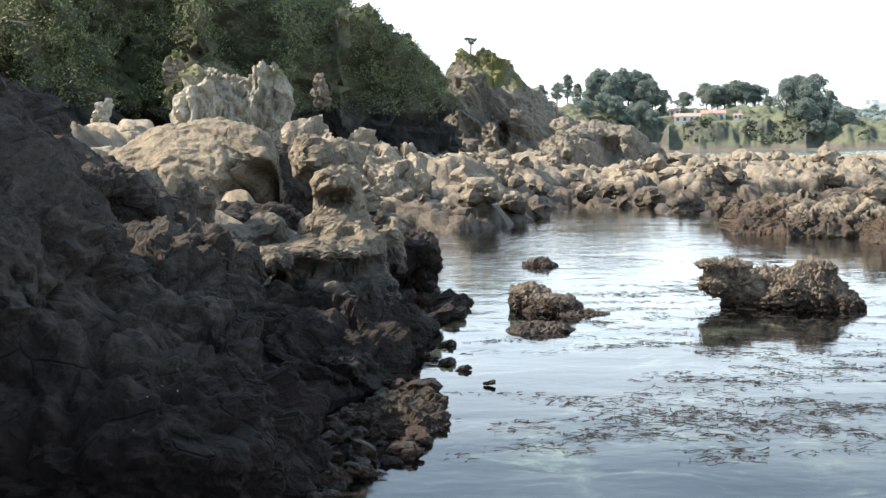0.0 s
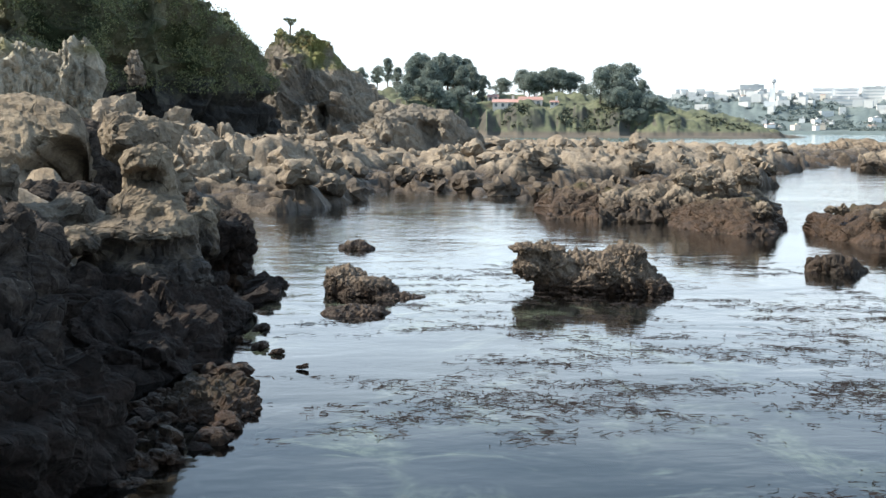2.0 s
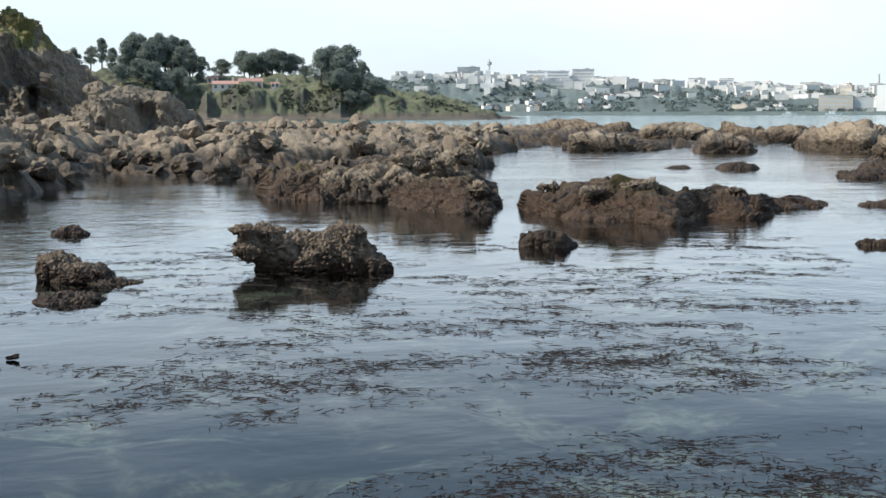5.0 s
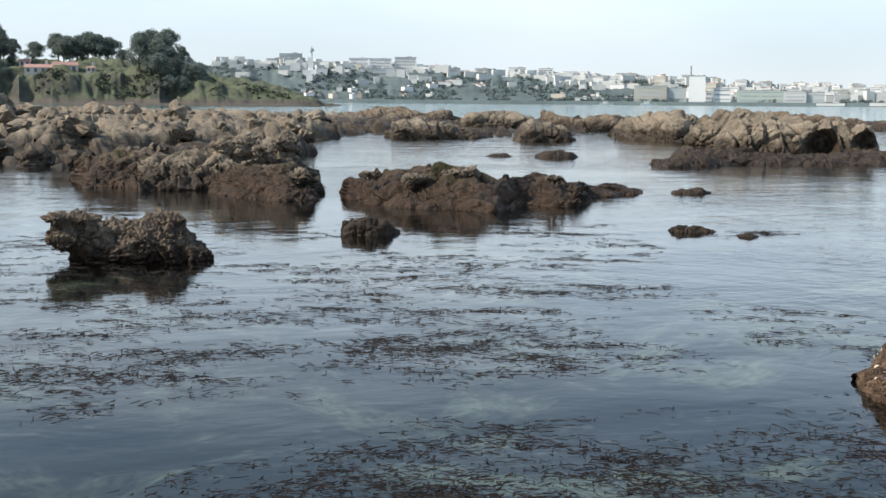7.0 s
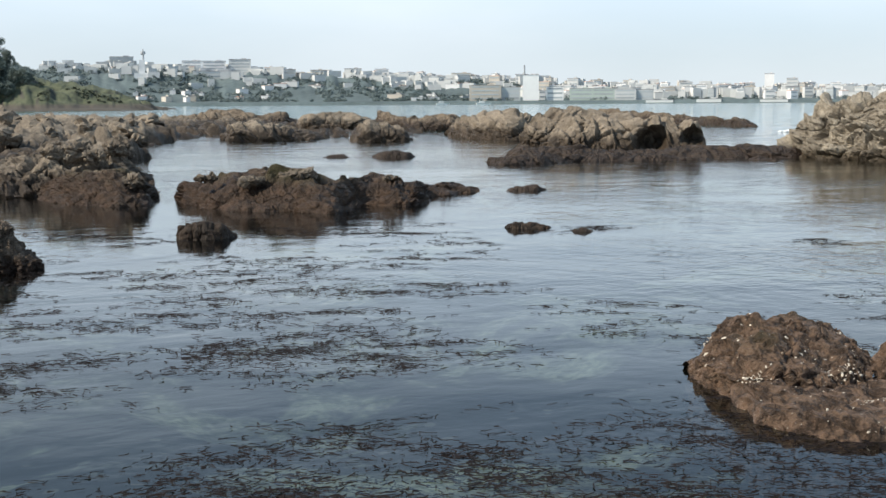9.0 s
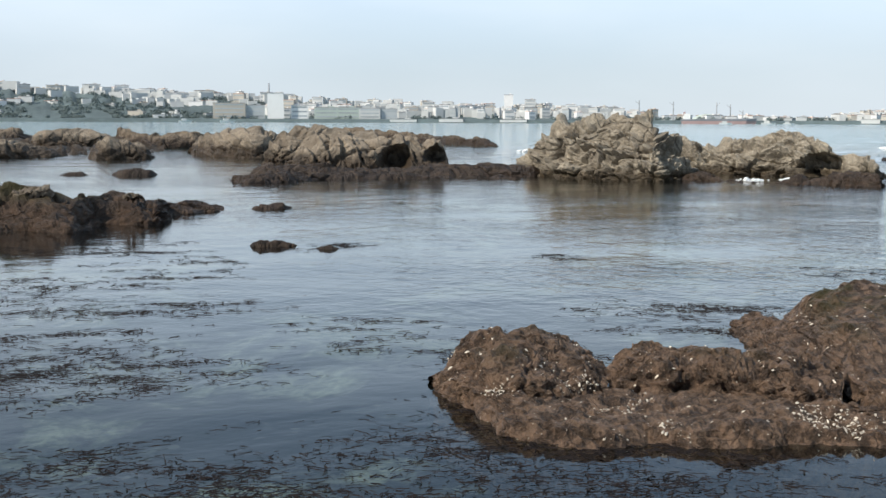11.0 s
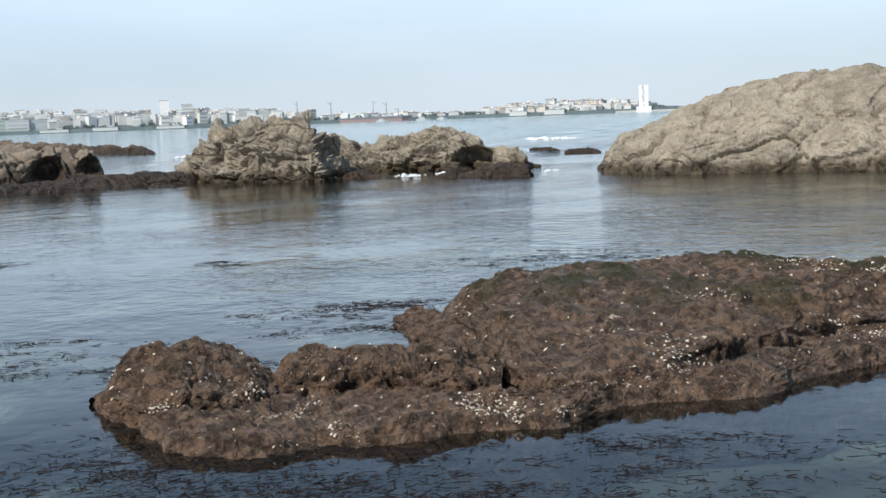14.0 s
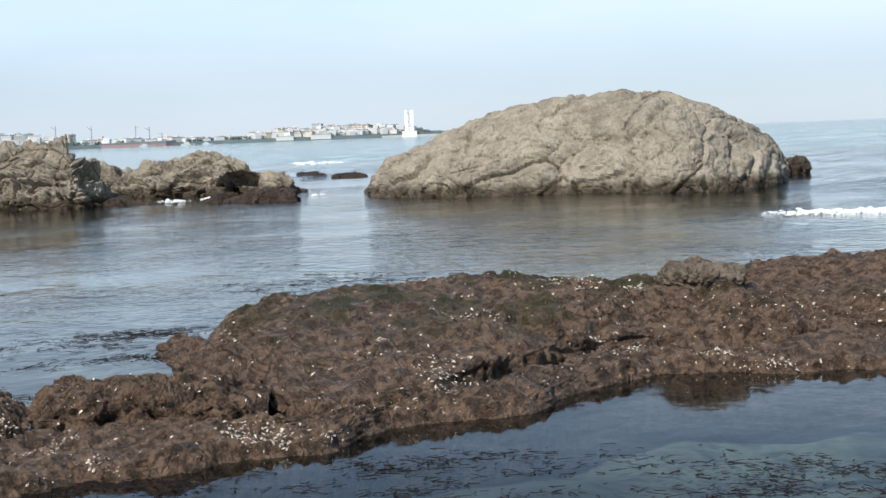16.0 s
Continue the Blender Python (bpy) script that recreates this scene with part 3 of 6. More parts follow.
SHELF_STEP = [
    (-50.30, 10.90, 11.00, 0.01, 11.30, 0.02),
    (-51.00, 10.30, 10.40, 0.05, 11.20, 0.08),
    (-52.00, 9.70, 9.80, 0.08, 11.00, 0.12),
    (-53.00, 9.20, 9.30, 0.10, 10.60, 0.15),
    (-54.50, 8.40, 8.50, 0.12, 10.00, 0.16),
]
SHELF_FAR = [
    (-74.40, 13.60, 13.70, 0.03, 14.30, 0.05),
    (-77.20, 13.20, 13.40, 0.10, 14.50, 0.15),
    (-78.70, 13.00, 13.20, 0.14, 14.50, 0.21),
    (-80.20, 13.00, 13.20, 0.16, 14.60, 0.26),
    (-84.00, 12.80, 13.00, 0.20, 14.80, 0.30),
    (-89.00, 12.80, 13.00, 0.10, 14.60, 0.15),
]
ISLET = [
    (2.29, 14.45, 0.12, 0.42, 0.40, 0.30, -8.99),
    (2.40, 14.48, 0.30, 0.26, 0.30, 0.20, -9.39),
    (2.60, 14.30, 0.01, 0.25, 0.28, 0.18, -10.30),
    (1.89, 14.46, 0.06, 0.44, 0.36, 0.24, -7.43),
    (1.93, 14.56, 0.25, 0.32, 0.30, 0.16, -7.55),
    (1.54, 14.50, 0.24, 0.36, 0.30, 0.20, -6.05),
    (1.44, 14.51, 0.43, 0.32, 0.28, 0.08, -5.65),
    (1.71, 14.53, -0.00, 0.34, 0.28, 0.20, -6.72),
]
SHELF_KNOB = [
    (10.50, 3.27, 0.44, 0.30, 0.30, 0.17, -72.7),
    (10.58, 3.09, 0.42, 0.22, 0.25, 0.13, -72.7),
]
PALE_KNOBS = [
    (7.47, 20.72, 0.41, 0.24, 0.22, 0.12, -19.83),
    (8.20, 20.66, 0.50, 0.36, 0.32, 0.15, -21.65),
    (9.81, 20.38, 0.42, 0.22, 0.20, 0.11, -25.70),
    (6.13, 22.82, 0.31, 0.26, 0.23, 0.22, -15.02),
    (6.96, 21.43, 0.45, 0.20, 0.18, 0.10, -18.00),
    (5.87, 25.98, 0.80, 0.34, 0.31, 0.22, -12.73),
    (6.13, 25.51, 0.70, 0.26, 0.23, 0.18, -13.52),
    (6.64, 25.79, 0.83, 0.30, 0.27, 0.20, -14.45),
    (5.51, 26.06, 0.74, 0.30, 0.27, 0.20, -11.94),
]
RIDGE_MID_ROCK_A = [
    (-7.71, 21.29, 1.81),
    (-7.65, 21.31, 1.95),
    (-7.52, 21.36, 2.16),
    (-7.32, 21.43, 2.23),
    (-6.98, 21.55, 2.22),
    (-6.73, 21.64, 2.18),
    (-6.47, 21.72, 2.13),
    (-6.21, 21.80, 1.89),
]
RIDGE_MID_ROCK_B = [
    (-5.85, 24.81, 1.65),
    (-5.67, 24.86, 2.00),
    (-5.47, 24.90, 2.19),
    (-5.16, 24.98, 2.28),
    (-4.86, 25.05, 2.34),
    (-4.55, 25.11, 2.25),
    (-4.39, 25.15, 2.08),
    (-4.14, 25.19, 1.97),
    (-3.83, 25.25, 1.82),
]
RIDGE_MID_ROCK_C = [
    (-5.49, 30.56, 1.49),
    (-5.32, 30.60, 1.87),
    (-5.02, 30.66, 2.02),
    (-4.86, 30.69, 2.18),
    (-4.74, 30.71, 2.23),
    (-4.61, 30.74, 2.06),
    (-4.26, 30.80, 1.94),
    (-3.85, 30.87, 1.92),
    (-3.56, 30.91, 1.81),
    (-3.29, 30.95, 1.63),
    (-3.24, 30.96, 1.35),
]
RIDGE_MID_ROCK_D = [
    (-3.81, 35.46, 0.99),
    (-3.73, 35.47, 1.39),
    (-3.57, 35.49, 1.61),
    (-3.18, 35.54, 1.67),
    (-2.65, 35.42, 1.59),
    (-2.34, 35.49, 1.38),
    (-1.81, 35.96, 1.26),
    (-1.28, 36.05, 1.10),
]
RIDGE_DARK_ROCK = [
    (-1.72, 53.09, 1.34),
    (-1.46, 53.15, 1.97),
    (-0.94, 52.33, 2.41),
    (-0.40, 52.48, 2.59),
    (0.24, 52.67, 2.77),
    (0.89, 52.87, 2.66),
    (1.44, 52.97, 2.49),
    (2.02, 53.06, 2.49),
    (2.41, 53.13, 2.26),
    (2.85, 53.19, 1.90),
    (3.73, 53.73, 1.64),
]
RIDGE_STACK = [
    (-8.71, 84.55, 3.04),
    (-8.43, 84.58, 5.62),
    (-7.73, 84.65, 6.72),
    (-7.30, 84.69, 7.73),
    (-6.81, 84.73, 8.08),
    (-5.84, 84.80, 8.36),
    (-4.71, 84.87, 8.13),
    (-4.01, 84.91, 7.34),
    (-3.16, 84.94, 6.24),
    (-2.33, 84.96, 5.85),
    (-1.44, 84.98, 4.94),
    (-0.58, 84.99, 4.38),
    (0.82, 84.99, 3.56),
    (1.85, 84.97, 2.52),
]
RIDGE_PALE_CRAG = [
    (-9.90, 32.15, 2.14),
    (-9.78, 32.19, 2.56),
    (-9.61, 32.25, 2.97),
    (-9.40, 32.31, 3.42),
    (-9.22, 32.38, 3.73),
    (-8.87, 32.48, 3.85),
    (-8.62, 32.56, 3.87),
    (-8.41, 32.62, 3.75),
    (-8.12, 32.70, 3.65),
    (-7.91, 32.76, 3.88),
    (-7.57, 32.85, 3.92),
    (-7.31, 32.92, 4.04),
    (-7.12, 32.97, 3.98),
    (-7.04, 32.99, 3.51),
    (-6.88, 33.03, 3.16),
    (-6.98, 33.01, 2.67),
]
RIDGE_BOULDER = [
    (-5.92, 16.09, 1.49),
    (-5.76, 16.15, 1.67),
    (-5.53, 16.24, 1.82),
    (-5.24, 16.33, 1.99),
    (-4.99, 16.41, 2.08),
    (-4.73, 16.50, 2.14),
    (-4.40, 16.59, 2.16),
    (-4.13, 16.66, 2.09),
    (-3.89, 16.73, 2.00),
    (-3.72, 16.76, 1.87),
    (-3.62, 16.79, 1.64),
    (-3.57, 16.80, 1.22),
]
RIDGE_PALE_REEF_A = [
    (20.08, 59.34, 0.25),
    (20.00, 58.39, 0.69),
    (20.25, 58.33, 0.87),
    (21.02, 58.20, 0.90),
    (21.78, 58.20, 0.80),
    (22.47, 58.15, 0.88),
    (22.90, 58.12, 0.83),
    (23.60, 58.32, 0.54),
    (24.30, 58.25, 0.38),
    (25.34, 59.10, 0.01),
]
RIDGE_PALE_REEF_D = [
    (31.36, 78.61, 0.37),
    (31.63, 78.52, 1.00),
    (33.05, 78.08, 1.13),
    (34.75, 77.54, 1.17),
    (35.41, 77.33, 0.92),
    (36.73, 78.83, 0.43),
]
RIDGE_PALE_REEF_B = [
    (24.03, 54.37, -0.01),
    (24.37, 54.31, 0.34),
    (24.75, 54.25, 0.89),
    (25.05, 54.21, 0.97),
    (25.40, 54.15, 0.81),
    (26.18, 54.02, 0.77),
    (26.69, 53.94, 0.67),
    (26.95, 53.90, 0.34),
    (27.11, 53.87, -0.01),
]
RIDGE_DARK_REEF_A = [
    (36.80, 78.81, 1.01),
    (36.87, 76.88, 1.14),
    (36.75, 75.07, 0.87),
    (36.95, 73.25, 0.79),
    (38.11, 72.88, 1.00),
    (38.93, 72.62, 1.15),
    (39.42, 72.47, 0.94),
    (40.64, 73.85, 0.43),
]
RIDGE_DARK_REEF_B = [
    (29.13, 102.74, 0.58),
    (29.68, 99.70, 0.84),
    (31.65, 99.12, 0.94),
    (32.67, 98.81, 1.24),
    (34.11, 98.38, 1.33),
    (35.01, 98.11, 1.12),
    (35.94, 97.83, 0.92),
    (38.02, 97.21, 1.06),
    (38.84, 96.97, 0.67),
]
RIDGE_PALE_REEF_C = [
    (32.49, 60.92, 0.22),
    (31.19, 57.93, 0.68),
    (30.76, 56.03, 0.99),
    (30.82, 55.08, 1.16),
    (30.93, 54.15, 1.33),
    (31.25, 53.21, 1.39),
    (32.04, 53.07, 1.32),
    (32.68, 52.98, 1.16),
    (33.26, 52.88, 0.83),
]
RIDGE_CAVE_BACK = [
    (24.18, 40.50, 0.72),
    (24.40, 40.41, 1.03),
    (24.71, 40.28, 1.15),
    (25.16, 40.08, 1.35),
    (25.68, 39.83, 1.55),
    (26.23, 39.58, 1.61),
    (26.43, 39.47, 1.40),
    (27.21, 39.09, 1.30),
    (27.93, 38.70, 1.10),
    (28.51, 38.40, 0.83),
]
RIDGE_CAVE_REEF = [
    (23.27, 37.10, 0.43),
    (23.45, 37.02, 0.65),
    (23.76, 36.86, 0.87),
    (24.14, 36.69, 1.17),
    (24.61, 36.45, 1.28),
    (25.14, 36.18, 1.37),
    (25.53, 35.97, 1.15),
    (26.02, 35.70, 1.21),
    (26.52, 35.42, 1.24),
    (26.85, 35.23, 1.17),
    (26.94, 35.18, 0.97),
    (27.10, 35.08, 1.12),
    (27.54, 34.82, 1.16),
    (27.83, 34.64, 0.87),
    (27.94, 34.57, 0.45),
]
RIDGE_CAVE_BASE = [
    (20.40, 34.63, 0.27),
    (20.68, 34.51, 0.35),
    (21.47, 34.14, 0.34),
    (23.18, 33.28, 0.24),
    (24.53, 32.52, 0.29),
    (24.89, 32.31, 0.38),
    (25.59, 31.87, 0.43),
    (26.58, 31.23, 0.40),
    (27.42, 30.66, 0.37),
    (28.11, 30.17, 0.33),
]
RIDGE_LOW_LEDGE = [
    (18.66, 32.79, -0.05),
    (18.25, 31.85, 0.14),
    (18.28, 31.14, 0.26),
    (19.25, 31.23, 0.22),
    (20.21, 31.51, 0.20),
    (21.13, 31.98, 0.21),
    (21.79, 31.76, 0.30),
    (23.39, 31.43, 0.23),
    (24.12, 31.04, 0.14),
    (25.21, 30.64, 0.04),
    (25.67, 30.18, 0.02),
    (25.55, 29.56, 0.15),
    (25.52, 28.69, 0.14),
    (25.56, 28.56, -0.05),
]
RIDGE_DARK_STRIP = [
    (67.25, 101.76, 1.06),
    (64.46, 92.70, 1.13),
    (62.30, 86.62, 1.13),
    (61.56, 81.34, 0.94),
    (61.08, 78.06, 0.83),
    (60.91, 76.88, 0.66),
    (58.92, 70.46, 0.71),
    (58.66, 68.55, 0.47),
    (58.48, 67.21, 0.05),
]
RIDGE_MIDDLE_REEF = [
    (28.89, 32.82, 0.15),
    (28.35, 31.59, 0.56),
    (28.13, 30.82, 0.79),
    (28.14, 30.74, 1.11),
    (27.87, 29.61, 1.52),
    (27.97, 28.95, 1.73),
    (28.07, 28.39, 1.82),
    (28.29, 27.69, 1.89),
    (28.37, 27.21, 1.93),
    (28.46, 26.58, 1.98),
    (28.19, 26.00, 1.87),
    (28.51, 26.03, 1.60),
    (29.14, 26.13, 1.26),
    (29.49, 26.08, 0.91),
    (29.84, 26.02, 0.56),
    (30.12, 25.61, 0.19),
]
RIDGE_OUTER_REEF = [
    (34.13, 32.05, 0.97),
    (33.72, 30.77, 1.09),
    (33.80, 30.04, 1.12),
    (33.86, 29.50, 1.13),
    (34.19, 28.89, 1.09),
    (34.26, 27.99, 1.15),
    (34.48, 27.33, 1.19),
    (34.53, 26.55, 1.36),
    (34.55, 26.05, 1.48),
    (34.59, 25.41, 1.28),
    (34.81, 24.98, 1.22),
    (34.82, 24.80, 1.00),
    (34.87, 24.14, 0.93),
    (34.89, 23.79, 0.92),
    (34.71, 23.13, 0.56),
    (35.11, 23.03, 0.13),
]
RIDGE_OUTER_APRON = [
    (29.43, 26.43, 0.10),
    (29.53, 25.86, 0.23),
    (29.83, 25.36, 0.22),
    (29.91, 24.81, 0.05),
    (29.72, 23.93, -0.02),
    (29.94, 23.38, -0.02),
    (30.01, 22.82, 0.17),
    (30.23, 22.19, 0.25),
    (30.33, 21.49, 0.36),
    (30.44, 20.83, 0.41),
    (30.34, 20.19, 0.37),
    (30.64, 20.25, 0.08),
]
RIDGE_STONE_F = [
    (9.08, 15.53, 0.01),
    (9.06, 15.38, 0.08),
    (9.09, 15.28, 0.11),
    (9.25, 15.24, 0.10),
    (9.41, 15.19, 0.08),
    (9.53, 15.15, 0.06),
    (9.66, 15.19, 0.01),
]
RIDGE_STONE_G = [
    (9.60, 14.73, 0.02),
    (9.58, 14.59, 0.05),
    (9.64, 14.50, 0.06),
    (9.72, 14.47, 0.04),
    (9.83, 14.51, 0.00),
]
RIDGE_STONE_E = [
    (12.95, 22.10, 0.00),
    (13.06, 21.91, 0.09),
    (13.28, 21.85, 0.11),
    (13.52, 21.78, 0.10),
    (13.77, 21.86, -0.01),
]
RIDGE_STONE_H = [
    (17.60, 37.92, 0.07),
    (17.74, 37.46, 0.21),
    (18.17, 37.37, 0.23),
    (18.51, 37.28, 0.19),
    (18.98, 37.61, -0.00),
]
RIDGE_STONE_I = [
    (16.28, 38.70, 0.02),
    (16.57, 38.64, 0.11),
    (16.91, 38.51, 0.11),
    (17.17, 38.45, -0.00),
]
RIDGE_STONE_D = [
    (4.90, 16.36, 0.05),
    (4.88, 16.14, 0.19),
    (5.13, 16.00, 0.23),
    (5.39, 15.98, 0.20),
    (5.53, 16.09, 0.09),
    (5.61, 16.14, 0.02),
]
RIDGE_WAVE_ROCK_A = [
    (53.69, 36.14, -0.00),
    (53.20, 35.15, 0.11),
    (52.53, 33.78, 0.18),
    (52.11, 32.94, 0.04),
]
RIDGE_WAVE_ROCK_C = [
    (51.27, 32.35, 0.04),
    (50.88, 31.55, 0.14),
    (50.42, 30.50, 0.16),
    (50.06, 29.71, 0.04),
]
RIDGE_DOME_ROCK = [
    (32.73, 19.53, 0.19),
    (32.07, 18.95, 0.62),
    (31.62, 18.17, 1.05),
    (31.12, 17.00, 1.38),
    (31.46, 16.18, 1.83),
    (31.79, 15.37, 2.18),
    (32.08, 14.39, 2.43),
    (32.36, 13.41, 2.58),
    (32.69, 12.61, 2.62),
    (32.72, 11.73, 2.61),
    (32.75, 10.82, 2.56),
    (32.66, 10.46, 2.50),
    (33.57, 9.93, 2.19),
    (34.52, 9.48, 1.81),
    (35.56, 9.14, 1.45),
    (36.68, 8.87, 0.95),
    (38.70, 9.07, 0.28),
]
HOLLOW_CAVE_REEF = [(26.40, 35.60, 0.46, 0.64, 0.48, 0.91), (27.53, 34.94, 0.57, 0.54, 0.34, 0.92), (24.10, 36.81, 0.61, 0.11, 0.34, 0.25), (24.89, 36.42, 0.64, 0.11, 0.36, 0.20), (25.61, 36.04, 0.80, 0.11, 0.29, 0.25)]
HOLLOW_OUTER_REEF = [(35.21, 25.55, 0.35, 0.67, 0.36, 0.86), (33.75, 26.24, 0.69, 0.35, 0.14, 0.38)]
HOLLOW_MIDDLE_REEF = [(30.84, 28.21, 1.51, 0.19, 0.26, 0.47)]
HOLLOW_DOME = [(31.44, 12.23, 0.70, 0.11, 0.42, 0.50), (31.36, 12.43, 1.18, 0.10, 0.16, 0.40), (29.81, 15.79, 1.58, 0.16, 0.11, 0.60), (31.05, 13.19, 1.51, 0.25, 0.07, 0.30), (31.61, 11.79, 1.66, 0.22, 0.10, 0.30)]
HOLLOW_DARK_ROCK = [(1.36, 52.95, 1.68, 0.48, 0.61, 1.14)]
HOLLOW_BOULDER = [(-3.65, 16.97, 0.54, 2.02, 1.01, 1.89)]
HOLLOW_HUMP_ROCK = [(-2.09, 11.07, 1.29, 0.17, 0.10, 0.22)]
HOLLOW_STACK = [(-4.41, 84.89, 2.66, 0.42, 0.80, 2.50)]


def weathered(p, rough, block, crack, facet, grainy, tilt, strata, seed, knob=0.0):
    """Swellings, jointed blocks, bedding and grain of a rock surface at the points p, as a push along the normal."""
    q = p * np.array(tilt) / block
    q = q + 0.35 * np.stack([soft_noise(q * 1.3, seed + s) for s in (31, 32, 33)], axis=1)
    d = rough * fractal(p / (block * 2.2), 3, seed + 50)
    for k, share in ((1.0, 1.0), (2.9, 0.38)):
        f1, f2, who, lean = cells(q * k + 5 * k, seed + int(k))
        d += share * (facet * ((who - 0.5) * 1.4 + 1.7 * lean) - crack * (1 - step(0.0, 0.14, f2 - f1)))
    if strata:
        way, gap, deep = Vector(strata[0]).normalized(), strata[1], strata[2]
        along = p @ np.array(way) / gap + 0.5 * fractal(p / (gap * 5), 3, seed + 80)
        rest = along - np.floor(along)
        d += deep * (np.where(rest < 0.82, rest / 0.82, (1 - rest) / 0.18) - 0.5) * (0.6 + 0.8 * hashed(np.floor(along), 0 * along, 0 * along, seed))
    if knob:
        for k, share in ((1.1, 1.0), (2.3, 0.5), (4.9, 0.26), (10.3, 0.12)):
            d += knob * share * (np.abs(soft_noise(q * k, seed + 90 + int(k))) * 1.6 - 0.45)
    d -= 0.45 * rough + 0.5 * facet
    d += grainy * (2 * np.abs(fractal(p / (block * 0.3), 4, seed + 70, 0.6)) - 0.8)
    return d


def hollowed(p, hollows):
    """Pushes points in round hollows away from the shore."""
    for x, y, z, wide, high, deep in hollows:
        out = np.array([x, y]) / math.hypot(x, y)
        rel = p[:, :2] - np.array([x, y])
        side, ahead = rel @ np.array([out[1], -out[0]]), rel @ out
        r = np.sqrt((side / wide) ** 2 + ((p[:, 2] - z) / high) ** 2)
        r = r + 0.25 * fractal(p / (0.8 * high), 2, 90)
        push = deep * (1 - step(0.4, 1.1, r)) * (1 - step(0.25 * deep, 1.2 * deep, ahead))
        p[:, :2] += push[:, None] * out
    return p


def ridge_rock(name, plan, front, back, cell, material, label, category="rock", rough=0.08, block=0.6, crack=0.05, facet=0.06, grainy=0.02, tilt=(1, 1, 1), square=2.4, strata=None, hollows=(), seed=1, group="", lean=0.0, smooth=False, knob=0.0):
    """A long rock. plan: foot of the near side and height of the crest, from end to end; front, back: widths before and behind the crest."""
    plan = np.array(plan)
    gone = np.concatenate([[0], np.cumsum(np.hypot(*np.diff(plan[:, :2], axis=0).T))])
    rows = max(12, int(gone[-1] / cell))
    u = np.linspace(0, gone[-1], rows)
    x, y, h = (np.interp(u, gone, plan[:, k]) for k in range(3))
    slow = np.hanning(2 * int(max(3, min(0.9 * front, gone[-1] / 8) / cell)) + 1)
    x, y = (np.convolve(np.concatenate([2 * q[0] - q[len(slow) // 2:0:-1], q, 2 * q[-1] - q[-2:-len(slow) // 2 - 1:-1]]), slow / slow.sum(), mode="valid") for q in (x, y))
    bell = np.hanning(2 * int(max(2, min(0.35 * front, gone[-1] / 16) / cell)) + 1)
    h = np.convolve(np.pad(h, len(bell) // 2, mode="edge"), bell / bell.sum(), mode="valid")
    end = np.minimum(u, gone[-1] - u) / min(front * 0.8, gone[-1] / 6)
    h = h * np.sqrt(np.clip(end / 0.45, 0.05, 1))
    reach = np.hypot(x, y)
    ox, oy = x / reach, y / reach
    waist = np.sqrt(np.clip(1 - (1 - np.minimum(end, 1)) ** 2, 0.06, 1))
    cols = max(14, int((front + back + 1.4 * h.max()) / cell))
    a = np.linspace(0, math.pi, 600)
    cut, up = np.sign(np.cos(a)) * np.abs(np.cos(a)) ** (2 / square), np.sin(a) ** (2 / square)
    gone_round = np.concatenate([[0], np.cumsum(np.hypot(np.diff(cut) * 0.5 * (front + back), np.diff(up) * (h.max() + 0.3)))])
    evenly = np.linspace(0, gone_round[-1], cols)
    cut, up = np.interp(evenly, gone_round, cut), np.interp(evenly, gone_round, up)
    off = np.where(cut > 0, -front * cut, -back * cut)
    base = -0.3
    wide = waist[:, None] * off[None, :]
    z = base + (h[:, None] - base) * up[None, :]
    wide = wide + lean * z
    px, py = x[:, None] + ox[:, None] * (front + wide), y[:, None] + oy[:, None] * (front + wide)
    p = np.stack([px, py, z], axis=2)
    skirt = p[[0, -1]].copy()
    skirt[:, :, 2] = base
    p = np.concatenate([skirt[:1], p, skirt[1:]])
    nor = np.cross(np.gradient(p, axis=0), np.gradient(p, axis=1)).reshape(-1, 3)
    nor = nor / np.maximum(1e-9, np.linalg.norm(nor, axis=1))[:, None]
    p = p.reshape(-1, 3)
    middle = p.mean(axis=0)
    if ((p - middle) * nor).sum() < 0:
        nor = -nor
    d = weathered(p, rough, block, crack, facet, grainy, tilt, strata, seed, knob)
    d -= np.percentile(d, 82)
    p = hollowed(p + nor * (d * step(-0.28, 0.05, p[:, 2] + 0.15))[:, None], hollows)
    spot = np.array([x.mean() + ox.mean() * front, y.mean() + oy.mean() * front, 0.0])
    ob = new(name, mesh_of(name, p - spot, grid_faces(rows + 2, cols)[:, ::-1], material, smooth))
    ob.location = spot
    return tagged(ob, label, category, group)


